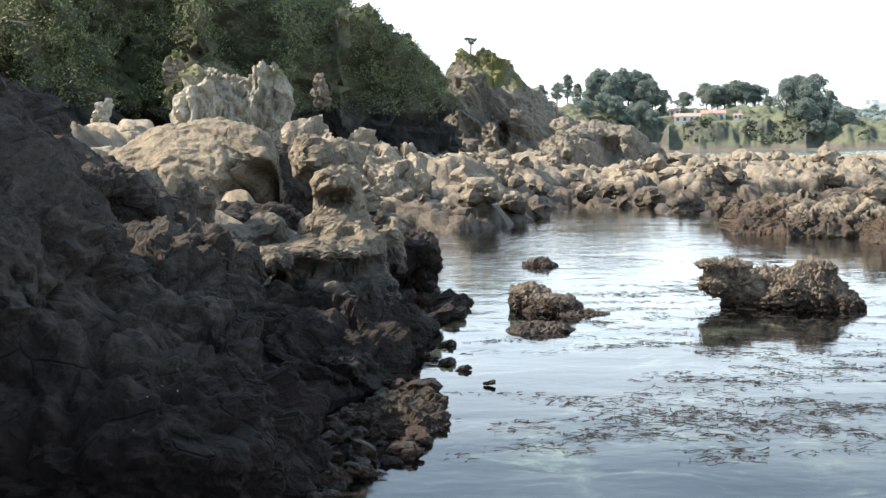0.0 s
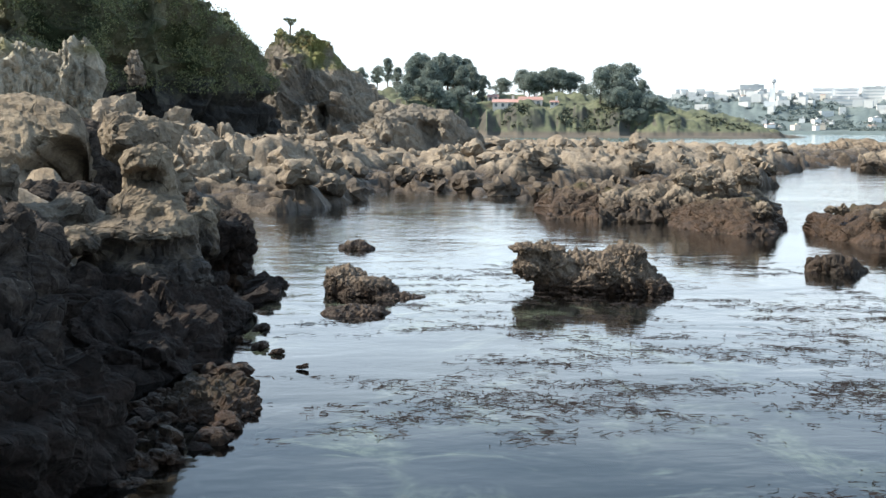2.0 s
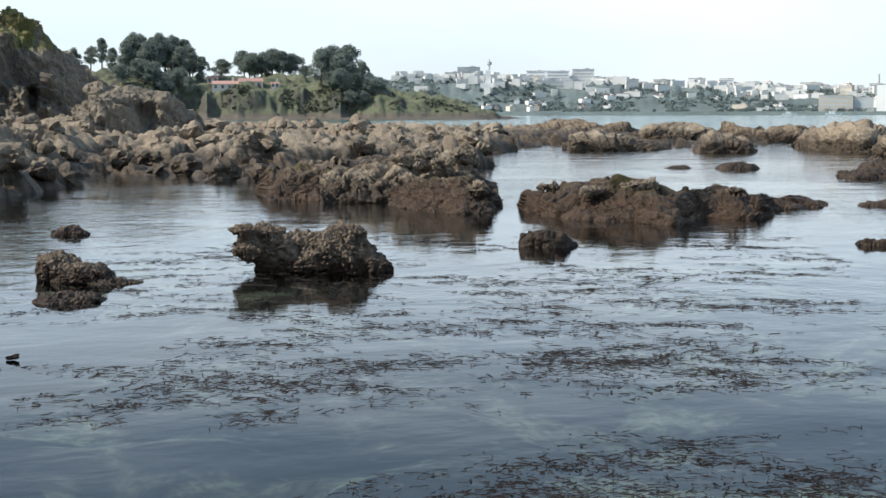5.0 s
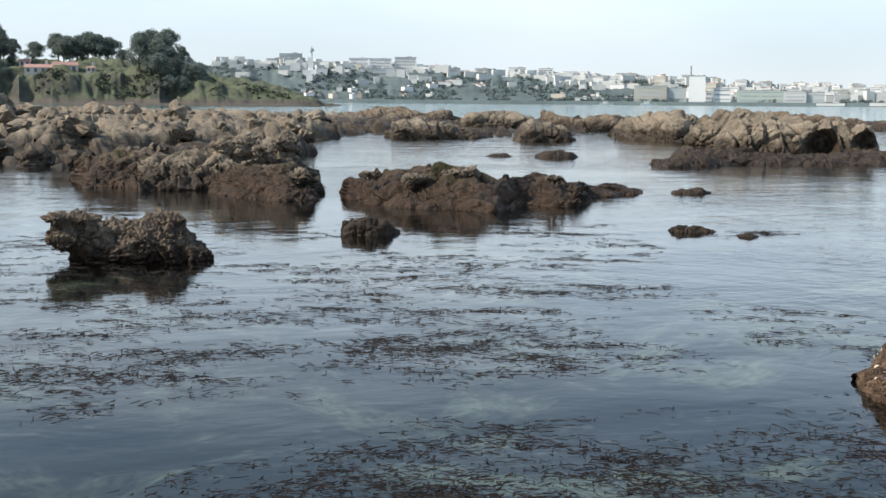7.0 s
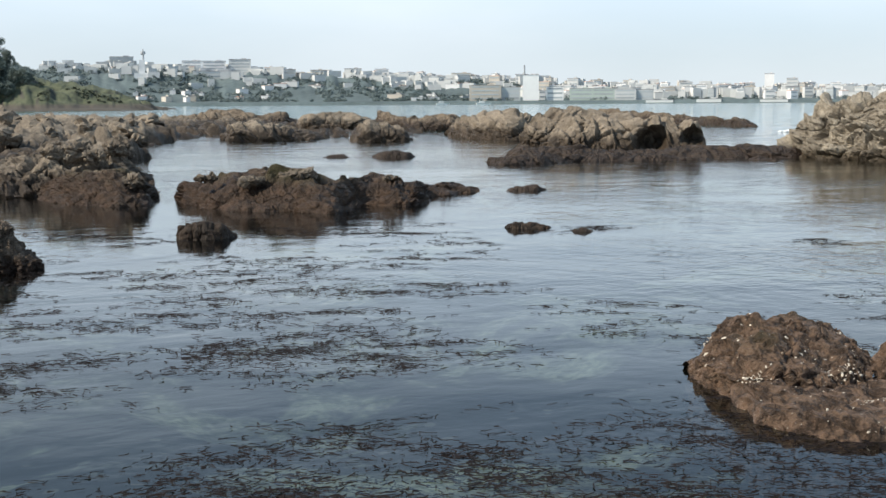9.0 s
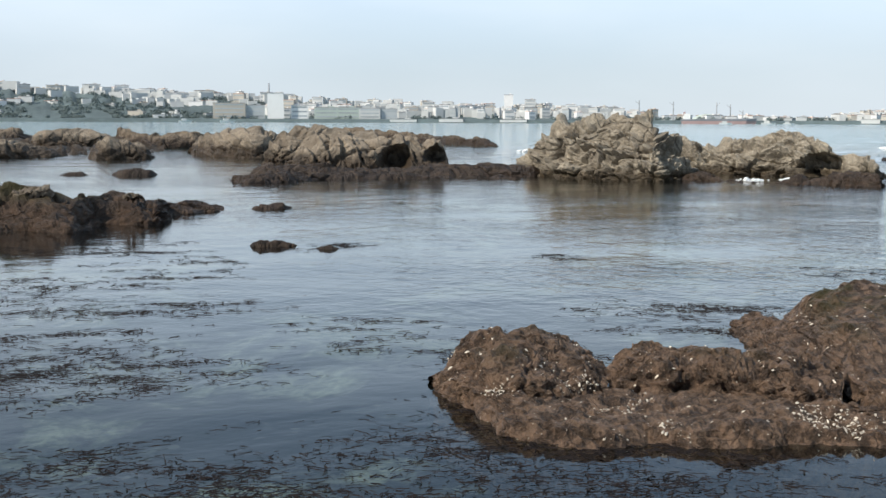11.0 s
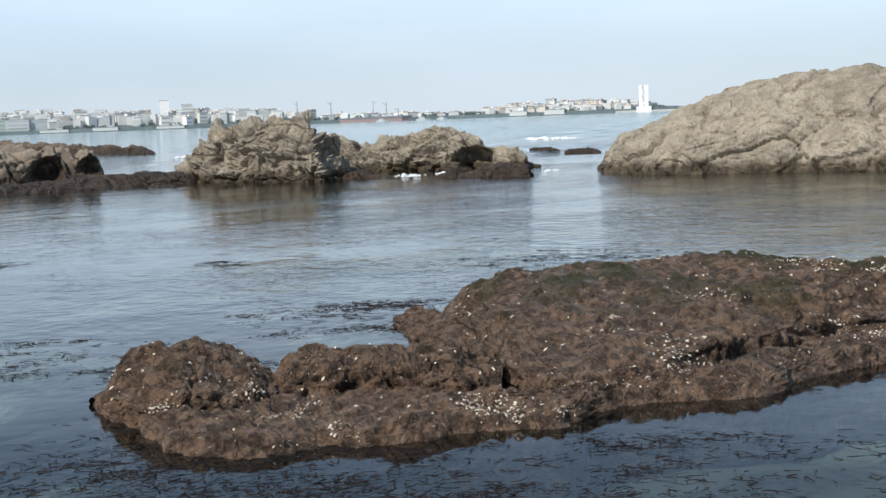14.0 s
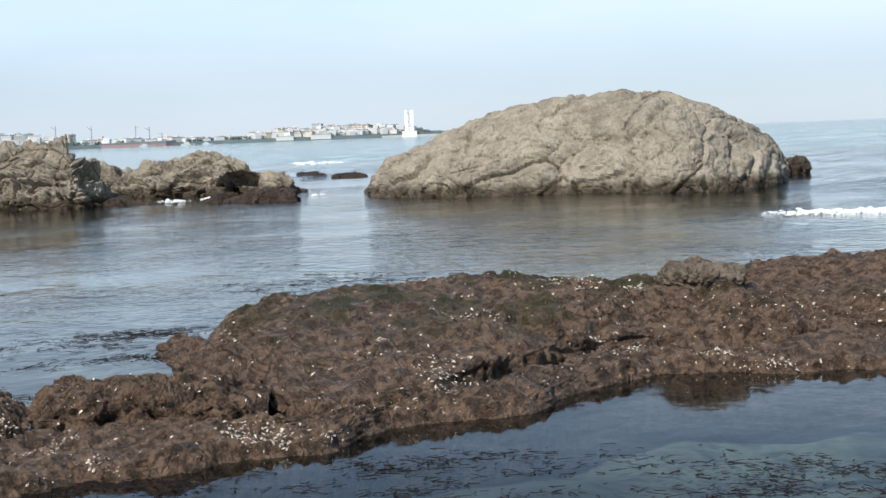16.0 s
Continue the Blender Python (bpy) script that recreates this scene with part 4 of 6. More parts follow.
def fused_rock(name, lumps, voxel, material, label, category="rock", rough=0.08, block=0.6, crack=0.05, facet=0.06, grainy=0.02, tilt=(1, 1, 1), box=2.2, skirt=0.0, strata=None, seed=1, group="", smooth=False, hollows=(), knob=0.0):
    """One rock. rough: large swellings; block: size of the jointed blocks; crack: depth of the joints; facet: how far blocks stand out."""
    bm = bmesh.new()
    for x, y, z, rx, ry, rz, yaw in lumps:
        made = bmesh.ops.create_icosphere(bm, subdivisions=4, radius=1.0)["verts"]
        turn = Matrix.Translation((x, y, z)) @ Matrix.Rotation(radians(yaw), 4, "Z")
        for v in made:
            s = sum(abs(c) ** box for c in v.co) ** (1 / box)
            c = v.co / s
            if skirt and c.z < 0.45:
                flare = (1 + skirt * (0.45 - c.z)) / max(0.05, math.hypot(c.x, c.y)) if c.z > -0.97 else 1.0
                c = Vector((c.x * flare * 0.88, c.y * flare * 0.88, c.z))
            v.co = turn @ Vector((c.x * rx, c.y * ry, c.z * rz))
    raw = bpy.data.meshes.new("raw")
    bm.to_mesh(raw)
    bm.free()
    tmp = new("raw", raw)
    mod = tmp.modifiers.new("skin", "REMESH")
    mod.mode, mod.voxel_size, mod.adaptivity = "VOXEL", voxel, 0.0
    dg = bpy.context.evaluated_depsgraph_get()
    me = bpy.data.meshes.new_from_object(tmp.evaluated_get(dg))
    bpy.data.objects.remove(tmp)
    bpy.data.meshes.remove(raw)
    n = len(me.vertices)
    p, nor = np.zeros(n * 3, dtype=np.float32), np.zeros(n * 3, dtype=np.float32)
    me.vertices.foreach_get("co", p)
    me.vertices.foreach_get("normal", nor)
    p, nor = p.reshape(-1, 3).astype(float), nor.reshape(-1, 3).astype(float)
    d = weathered(p, rough, block, crack, facet, grainy, tilt, strata, seed, knob)
    d -= 0.5 * knob
    p = hollowed(p + nor * d[:, None], hollows)
    edges = np.zeros(len(me.edges) * 2, dtype=np.int32)
    me.edges.foreach_get("vertices", edges)
    edges = edges.reshape(-1, 2)
    mark = np.arange(n)
    while True:
        low = np.minimum(mark[edges[:, 0]], mark[edges[:, 1]])
        after = mark.copy()
        np.minimum.at(after, edges[:, 0], low)
        np.minimum.at(after, edges[:, 1], low)
        after = after[after]
        if (after == mark).all():
            break
        mark = after
    quads = np.zeros(len(me.loops), dtype=np.int32)
    me.loops.foreach_get("vertex_index", quads)
    quads = quads.reshape(-1, 4)
    bpy.data.meshes.remove(me)
    kinds, sizes = np.unique(mark, return_counts=True)
    first = None
    for k in kinds[np.argsort(-sizes)]:
        mine = np.nonzero(mark == k)[0]
        if len(mine) < 60:
            continue
        own = quads[mark[quads[:, 0]] == k]
        back = np.zeros(n, dtype=np.int64)
        back[mine] = np.arange(len(mine))
        here = p[mine]
        base = np.array([here[:, 0].mean(), here[:, 1].mean(), 0.0])
        ob = new(name, mesh_of(name, here - base, back[own], material, smooth))
        ob.location = base
        tagged(ob, label, category, group)
        first = first or ob
    return first


def bank_rock(name, rows, back, cell, material, label, category="rock", rough=0.03, block=0.4, crack=0.03, facet=0.02, grainy=0.015, tilt=(1, 1, 1), strata=None, hollows=(), seed=1, group="", knob=0.03, smooth=False):
    """A bank seen along the shore. rows: azimuth, distance of the foot, distance and height of the face's top, distance and height of the crest."""
    t = np.array(rows, dtype=float)
    arc = np.concatenate([[0], np.cumsum(np.radians(np.abs(np.diff(t[:, 0]))) * t[:-1, 1])])
    n = max(20, int(arc[-1] / cell))
    u = np.linspace(0, arc[-1], n)
    c = np.stack([np.interp(u, arc, t[:, k]) for k in range(6)], axis=1)
    wide = max(1, int(0.12 / cell))
    bell = np.hanning(2 * wide + 3)[1:-1]
    for k in range(1, 6):
        c[:, k] = np.convolve(np.pad(c[:, k], wide, mode="edge"), bell / bell.sum(), mode="valid")
    az, foot, face, zf, crest, zc = c.T
    end = np.clip(np.minimum(u, arc[-1] - u) / max(0.15, 0.03 * arc[-1]), 0, 1)
    rear = back * (0.25 + 0.75 * np.sqrt(end))
    dist = np.stack([foot - 0.10, foot - 0.03, foot, face, 0.5 * (face + crest), crest, crest + 0.45 * rear, crest + 0.85 * rear, crest + rear], axis=1)
    high = np.stack([0 * foot - 0.35, 0 * foot - 0.12, 0 * foot, zf, 0.45 * zf + 0.55 * zc, zc, 0.78 * zc, 0.3 * zc - 0.05, 0 * foot - 0.35], axis=1)
    long = np.concatenate([[0], np.cumsum(np.hypot(np.diff(dist.mean(axis=0)), np.diff(high.max(axis=0))))])
    m = max(16, int(long[-1] / cell))
    v = np.linspace(0, long[-1], m)
    soft = max(1, int(0.025 * m))
    ring = np.hanning(2 * soft + 3)[1:-1]
    shape = []
    for q in (dist, high):
        g = np.stack([np.interp(v, long, row) for row in q])
        shape.append(np.stack([np.convolve(np.pad(row, soft, mode="edge"), ring / ring.sum(), mode="valid") for row in g]))
    x, y = bearing(az[:, None], shape[0])
    p = np.stack([x, y, shape[1]], axis=2)
    nor = np.cross(np.gradient(p, axis=1), np.gradient(p, axis=0)).reshape(-1, 3)
    nor = nor / np.maximum(1e-9, np.linalg.norm(nor, axis=1))[:, None]
    if nor[:, 2].mean() < 0:
        nor = -nor
    p = p.reshape(-1, 3)
    d = weathered(p, rough, block, crack, facet, grainy, tilt, strata, seed, knob)
    d -= np.percentile(d, 72)
    p = hollowed(p + nor * (d * step(-0.33, -0.05, p[:, 2]))[:, None], hollows)
    spot = np.array([p[:, 0].mean(), p[:, 1].mean(), 0.0])
    ob = new(name, mesh_of(name, p - spot, grid_faces(n, m)[:, ::-1], material, smooth))
    ob.location = spot
    return tagged(ob, label, category, group)


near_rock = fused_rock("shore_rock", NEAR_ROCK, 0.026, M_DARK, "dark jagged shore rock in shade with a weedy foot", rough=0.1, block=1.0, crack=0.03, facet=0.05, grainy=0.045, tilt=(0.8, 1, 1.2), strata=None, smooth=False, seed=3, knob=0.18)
fused_rock("shore_rock", HUMP_ROCK, 0.03, M_NEAR, "pale worn hump of rock with a rounded head", rough=0.04, block=0.4, crack=0.012, facet=0.012, grainy=0.014, smooth=False, hollows=HOLLOW_HUMP_ROCK, seed=49, knob=0.035)
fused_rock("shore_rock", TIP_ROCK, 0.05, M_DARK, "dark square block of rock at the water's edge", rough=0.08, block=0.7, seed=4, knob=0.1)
fused_rock("rock_pillar", PILLARS, 0.025, M_MID, "small worn rock pillars joined at the foot behind the shore rock", rough=0.03, block=0.4, crack=0.012, facet=0.02, grainy=0.012, seed=5, knob=0.03)
fused_rock("shore_rock", KNOB_ROCK, 0.04, M_MID, "low rounded rock knob in stone dimmed for shade", rough=0.06, block=0.5, crack=0.012, facet=0.02, grainy=0.01, seed=6)
# back wall and floor in dark stone, painting the hollow's shade
fused_rock("shore_rock", DEN_ROCK, 0.05, M_DARK, "dark rock put in for the shaded hollow under the pale boulder", rough=0.06, block=0.6, crack=0.03, facet=0.04, seed=51)
fused_rock("shore_rock", BACK_ROCK, 0.04, M_NEAR, "rounded pale rock behind the hump of the shore rock", rough=0.05, block=0.6, crack=0.012, facet=0.02, grainy=0.01, seed=8, knob=0.06)
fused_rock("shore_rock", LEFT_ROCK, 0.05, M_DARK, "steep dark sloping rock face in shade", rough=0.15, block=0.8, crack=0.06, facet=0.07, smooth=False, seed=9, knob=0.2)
fused_rock("rock", WHITE_KNOB, 0.06, M_PALE, "small whitish rock knob", rough=0.06, block=0.4, seed=11)
cliff = fused_rock("cliff", CLIFF, 0.35, M_CLIFF, "steep shaded cliff overgrown with bushes", "cliff", rough=0.4, block=4.5, crack=0.25, facet=0.25, grainy=0.3, smooth=False, seed=18, knob=1.1)
cliffs = [ob for ob in bpy.data.objects if ob.name.split(".")[0] == "cliff"]
for lumps, seed in ((OUTCROP_A, 52), (OUTCROP_B, 53)):
    fused_rock("outcrop", lumps, 0.09, M_STACK, "grey rock outcrop on the overgrown cliff", "outcrop", rough=0.12, block=0.6, crack=0.12, facet=0.10, seed=seed, group="outcrops of the cliff")
for lumps, seed, words in ((STONE_A, 20, "wet brown rock sloping into the pool"), (STONE_B, 21, "low weed-covered stone just above the water"), (STONE_C, 22, "small wet stone in the pool")):
    fused_rock("stone", lumps, 0.022, M_ISLET, words, "stone", rough=0.02, block=0.2, crack=0.012, facet=0.01, grainy=0.014, box=1.95, seed=seed, group="stones in the pool", knob=0.02)
for plan, seed, front, cell, words in ((RIDGE_STONE_D, 23, 0.16, 0.012, "small dark weedy block in the pool"), (RIDGE_STONE_E, 24, 0.25, 0.02, "flat weedy stone awash in the pool"), (RIDGE_STONE_F, 25, 0.14, 0.012, "flat reddish-brown stone awash in the pool"), (RIDGE_STONE_G, 26, 0.10, 0.012, "small dark stone awash in the pool"),
                                       (RIDGE_STONE_H, 27, 0.4, 0.04, "low dark rock in the lagoon"), (RIDGE_STONE_I, 28, 0.35, 0.04, "thin dark rock awash in the lagoon")):
    ridge_rock("stone", plan, front, front, cell, M_LOW, words, "stone", rough=0.015, block=0.25, crack=0.012, facet=0.012, grainy=0.006, square=1.9, seed=seed, group="stones in the pool", knob=0.014)
ridge_rock("dome_rock", RIDGE_DOME_ROCK, 3.0, 3.6, 0.05, M_DOME, "great domed tan rock with long cracks", rough=0.12, block=1.5, crack=0.10, facet=0.05, grainy=0.03, tilt=(0.9, 0.9, 1.0), square=1.9, strata=((0.35, -0.3, 0.85), 0.5, 0.06), hollows=HOLLOW_DOME, knob=0.06, seed=42)
for plan, seed in ((RIDGE_WAVE_ROCK_A, 43), (RIDGE_WAVE_ROCK_C, 57)):
    ridge_rock("rock", plan, 0.5, 0.5, 0.06, M_LOW, "dark wet rock among the waves", rough=0.06, block=0.5, crack=0.03, facet=0.03, seed=seed, group="rocks in the surf")
for lumps, seed in ((WAVE_ROCK_B, 44),):
    fused_rock("rock", lumps, 0.08, M_LOW, "dark wet rock among the waves", rough=0.06, block=0.5, seed=seed, group="rocks in the surf")
fused_rock("boulder", WEED_ROCK, 0.02, M_WEEDY, "brown weed-covered boulder at the foot of the shore rock", "boulder", rough=0.04, block=0.3, crack=0.02, facet=0.012, grainy=0.022, knob=0.04, seed=47)
# added out of view on the left to keep sun and sky off the shore rock
fused_rock("cliff", SHADE_CLIFF, 0.2, M_CLIFF, "unseen dark rock wall added to shade the shore rock", "cliff", rough=0.4, block=1.6, crack=0.15, facet=0.15, smooth=True, seed=48)
edge = [(az, near, near + 0.10, 0.085, far - 0.16, 0.13) for az, near, far in SHELF_EDGE]
shelf = bank_rock("rock_shelf", edge, 0.16, 0.022, M_SHELF, "low brown weed-crusted shelf with white barnacles", "rock shelf", rough=0.025, block=0.3, crack=0.012, facet=0.005, grainy=0.013, seed=45, group="shelves of the rock", knob=0.03)
shelf_tip = bank_rock("rock_shelf", SHELF_TIP, 0.7, 0.018, M_SHELF, "rounded weedy end of the shelf split by a dark crack", "rock shelf", rough=0.03, block=0.3, crack=0.025, facet=0.01, grainy=0.013, strata=((0.75, -0.2, 0.6), 0.45, 0.05), seed=63, group="shelves of the rock", knob=0.035)
shelf_mid = bank_rock("rock_shelf", SHELF_MID, 0.6, 0.018, M_SHELF, "dark ridge of mussel-covered rock along the shelf", "rock shelf", rough=0.03, block=0.24, crack=0.025, facet=0.012, grainy=0.013, seed=64, group="shelves of the rock", knob=0.04)
shelf_back = bank_rock("rock_shelf", SHELF_BACK, 1.6, 0.026, M_SHELF, "broad sloping brown shelf with green weed on top", "rock shelf", rough=0.055, block=0.36, crack=0.015, facet=0.006, grainy=0.014, seed=46, group="shelves of the rock", knob=0.045)
bank_rock("rock_shelf", SHELF_STEP, 0.7, 0.024, M_SHELF, "thin weedy step awash at the shelf's back", "rock shelf", rough=0.02, block=0.3, crack=0.02, facet=0.015, grainy=0.014, seed=67, group="shelves of the rock", knob=0.03)
bank_rock("rock_shelf", SHELF_FAR, 2.5, 0.035, M_SHELF, "low far end of the weedy rock shelf", "rock shelf", rough=0.04, block=0.4, crack=0.03, facet=0.02, grainy=0.018, seed=65, group="shelves of the rock", knob=0.04)
fused_rock("boulder", SHELF_KNOB, 0.022, M_ISLET, "pale brown knob of rock on the shelf's crest", "boulder", rough=0.02, block=0.3, crack=0.015, facet=0.01, grainy=0.015, seed=66, knob=0.025)

# ---- long rocks of the reef ----
BED = ((0.45, -0.25, 0.8), 0.5, 0.14)
for plan, seed, front in ((RIDGE_MID_ROCK_A, 12, 2.2), (RIDGE_MID_ROCK_B, 13, 2.4), (RIDGE_MID_ROCK_C, 14, 3.0), (RIDGE_MID_ROCK_D, 15, 3.0)):
    ridge_rock("reef_rock", plan, front, 1.2, 0.045, M_REEF, "sunlit grey-brown block of jointed reef rock", rough=0.12, block=0.8, crack=0.12, facet=0.16, grainy=0.02, tilt=(0.8, 0.8, 1.3), square=1.5, strata=((0.45, -0.3, 0.85), 0.55, 0.10), seed=seed, group="blocks of the upper reef", knob=0.07)
ridge_rock("boulder", RIDGE_BOULDER, 1.6, 1.6, 0.03, M_NEAR, "large pale rounded boulder with a dark hollow underneath", "boulder", rough=0.10, block=1.1, crack=0.02, facet=0.035, grainy=0.02, square=2.3, strata=((0.3, -0.4, 0.85), 0.35, 0.035), hollows=HOLLOW_BOULDER, lean=0.12, seed=7, knob=0.05)
ridge_rock("crag", RIDGE_PALE_CRAG, 1.0, 1.0, 0.045, M_PALE, "pale grey jagged crag with tufts of green", "crag", rough=0.08, block=0.5, crack=0.06, facet=0.04, grainy=0.03, tilt=(1.5, 1, 0.45), square=2.2, strata=((0.9, 0.1, 0.42), 0.42, 0.09), seed=10, knob=0.2)
ridge_rock("reef_rock", RIDGE_DARK_ROCK, 1.8, 1.8, 0.09, M_STACK, "broad dark grey rounded rock at the foot of the stack", rough=0.15, block=1.3, crack=0.10, facet=0.10, strata=((0.5, -0.2, 0.8), 0.6, 0.08), hollows=HOLLOW_DARK_ROCK, seed=16, knob=0.22)
stack = ridge_rock("rock_spire", RIDGE_STACK, 5.0, 5.0, 0.15, M_STACK, "conical rock stack with a grassy top", "rock spire", rough=0.35, block=1.9, crack=0.12, facet=0.12, grainy=0.06, tilt=(1, 1, 0.7), square=1.8, strata=((0.6, -0.1, 0.75), 1.3, 0.35), hollows=HOLLOW_STACK, seed=17, knob=0.6)
islet = fused_rock("islet", ISLET, 0.013, M_ISLET, "pitted brown rock with an overhang standing in the pool", rough=0.03, block=0.24, crack=0.018, facet=0.014, grainy=0.02, box=2.3, seed=19, knob=0.03)
bank_rock("reef_rock", REEF_END, 1.6, 0.035, M_KNOB, "ridge of pale rounded knobs at the reef's tip", rough=0.08, block=0.6, crack=0.07, facet=0.05, grainy=0.016, tilt=(0.9, 0.9, 1.1), seed=30, knob=0.10)
bank_rock("reef_rock", REEF_TOE, 1.6, 0.032, M_BANK, "low brown weedy slab at the foot of the reef's tip", rough=0.06, block=0.5, crack=0.03, facet=0.018, grainy=0.014, seed=55, knob=0.07)
bank_rock("reef_rock", REEF_HEAD, 2.2, 0.035, M_BANK, "brown weedy reef edge dropping into the pool", rough=0.07, block=0.6, crack=0.035, facet=0.02, grainy=0.014, seed=31, knob=0.08)
bank_rock("flat_rock", FLAT_ISLAND, 1.6, 0.028, M_BANK, "long flat brown weedy rock in the pool", rough=0.11, block=0.7, crack=0.04, facet=0.03, grainy=0.016, strata=((0.1, -0.3, 0.95), 0.3, 0.06), seed=32, knob=0.09)
bank_rock("flat_rock", FLAT_TAIL, 0.8, 0.03, M_BANK, "thin low weedy rock awash beside the flat rock", rough=0.03, block=0.5, crack=0.03, facet=0.025, grainy=0.012, seed=56, knob=0.05)
for k, row in enumerate(PALE_KNOBS):
    fused_rock("boulder", [row], 0.03, M_KNOB, "pale grey knob of rock on the weedy reef", "boulder", rough=0.05, block=0.3, crack=0.03, facet=0.03, grainy=0.014, box=2.3, seed=70 + k, group="pale knobs of the reef", knob=0.05)
for plan, seed, front, mat, words in ((RIDGE_PALE_REEF_A, 33, 1.6, M_REEF, "long pale tan reef rock"), (RIDGE_PALE_REEF_B, 34, 1.2, M_REEF, "pale wedge of reef rock in the lagoon"), (RIDGE_PALE_REEF_C, 35, 2.2, M_REEF, "pale and brown layered reef rock"), (RIDGE_PALE_REEF_D, 58, 1.6, M_REEF, "pale flat-topped bank of reef rock"),
                                      (RIDGE_DARK_REEF_A, 36, 2.0, M_LOW, "low dark rock of the outer reef"), (RIDGE_DARK_REEF_B, 59, 2.5, M_LOW, "long low dark rock of the outer reef")):
    ridge_rock("reef_rock", plan, front, 1.5, 0.07, mat, words, rough=0.12, block=1.4, crack=0.07, facet=0.05, grainy=0.018, strata=BED, seed=seed, group="outer reef", knob=0.10)
ridge_rock("reef_rock", RIDGE_CAVE_BACK, 1.2, 1.5, 0.06, M_REEF, "pale crest of reef rock behind the hollows", rough=0.12, block=1.2, crack=0.07, facet=0.05, grainy=0.018, strata=BED, seed=60, group="outer reef", knob=0.10)
ridge_rock("reef_rock", RIDGE_CAVE_REEF, 1.1, 1.6, 0.04, M_REEF, "pale ribbed reef rock with dark hollows", rough=0.10, block=1.2, crack=0.078, facet=0.065, grainy=0.015, tilt=(1.2, 1, 0.6), square=2.2, strata=((0.85, -0.2, 0.3), 0.5, 0.14), hollows=HOLLOW_CAVE_REEF, seed=37, knob=0.12)
ridge_rock("rock_ledge", RIDGE_CAVE_BASE, 1.2, 1.6, 0.05, M_LOW, "low brown weedy bank joining the reef rocks", rough=0.07, block=0.84, crack=0.0385, facet=0.03, grainy=0.012, square=1.7, seed=61, knob=0.08)
ridge_rock("rock_ledge", RIDGE_LOW_LEDGE, 0.7, 0.9, 0.04, M_LOW, "low dark weedy ledge in front of the reef", rough=0.05, block=0.84, crack=0.033, facet=0.03, grainy=0.015, square=1.7, seed=38, knob=0.07)
ridge_rock("rock_ledge", RIDGE_DARK_STRIP, 1.5, 2.0, 0.09, M_LOW, "long dark reef strip awash in the surf", rough=0.10, block=1.4, crack=0.055, facet=0.045, square=1.7, seed=39, knob=0.2)
ridge_rock("reef_rock", RIDGE_MIDDLE_REEF, 1.7, 1.6, 0.035, M_DOME, "craggy tan reef rock rising to a blunt top", rough=0.2, block=0.85, crack=0.1, facet=0.1, grainy=0.018, tilt=(0.9, 0.8, 1.4), square=1.5, strata=((0.35, -0.2, 0.9), 0.6, 0.2), hollows=HOLLOW_MIDDLE_REEF, seed=40, knob=0.22)
ridge_rock("reef_rock", RIDGE_OUTER_REEF, 1.2, 1.6, 0.04, M_DOME, "long craggy tan reef rock with an undercut", rough=0.16, block=0.85, crack=0.1, facet=0.1, grainy=0.018, tilt=(0.9, 0.8, 1.4), square=1.7, strata=((0.35, -0.2, 0.9), 0.6, 0.2), hollows=HOLLOW_OUTER_REEF, seed=41, knob=0.2)
ridge_rock("rock_ledge", RIDGE_OUTER_APRON, 0.5, 0.7, 0.04, M_LOW, "dark wet apron of rock washed by the surf", rough=0.05, block=0.7, crack=0.033, facet=0.025, grainy=0.012, square=1.7, seed=62, knob=0.1)

# ---- the reef field: a broken rock pavement that climbs towards the cliff ----
SHORE = ((60, 3.5), (40, 5.0), (24, 7.5), (14.5, 9.5), (11.0, 14), (9.6, 25.5), (5.4, 26.5), (3.6, 26.6), (2.4, 29.5), (1.0, 33), (-0.4, 36), (-2.3, 34.5), (-4.2, 32), (-6, 29.5), (-12, 28.0), (-14.8, 27.5), (-16.2, 64), (-18, 67), (-23.3, 64), (-25.5, 66), (-27, 80))
CREST = ((60, 2.5), (24, 2.2), (12, 1.05), (5, 1.1), (0, 0.9), (-4, 0.85), (-8, 0.72), (-12, 0.6), (-17, 0.42), (-21, 0.3), (-27, 0.2))
saz, sd = np.array([s[0] for s in SHORE[::-1]]), np.array([s[1] for s in SHORE[::-1]])
caz, ch = np.array([c[0] for c in CREST[::-1]]), np.array([c[1] for c in CREST[::-1]])


def reef_height(x, y):
    d, az = np.hypot(x, y), np.degrees(np.arctan2(-x, y))
    p = np.stack([x, y, np.zeros_like(x)], axis=1)
    near = np.interp(az + 1.2 * soft_noise(p * 0.35, 61), saz, sd) + 1.6 * fractal(p * 0.3, 2, 62)
    crest = np.interp(az, caz, ch)
    rise = step(-0.8, 2.8, d - near) * 0.42 + 0.58 * step(0.0, 1.0, (d - near) / np.maximum(14.0, 0.6 * near))
    z = -0.75 + rise * (crest + 0.55)
    q = p @ np.array([[0.9, -0.45, 0], [0.45, 0.9, 0], [0, 0, 1]]) * np.array([0.6, 1.25, 1])
    q = q + 0.3 * np.stack([soft_noise(q * 1.5, 63), soft_noise(q * 1.5, 64), np.zeros_like(x)], axis=1)
    live = step(-0.3, 1.2, d - near)
    for size, high, seed in ((3.2, 0.42, 65), (1.25, 0.36, 66), (0.5, 0.17, 67)):
        f1, f2, who, lean = cells(q / size, seed, True)
        z += live * high * ((0.35 + 0.65 * step(0.0, 0.2, f2 - f1)) * (0.25 + 0.85 * who + 0.85 * lean) - 0.4)
    z += live * 0.05 * fractal(p * 2.5, 3, 68)
    return z - 1.2 * step(105, 140, d)


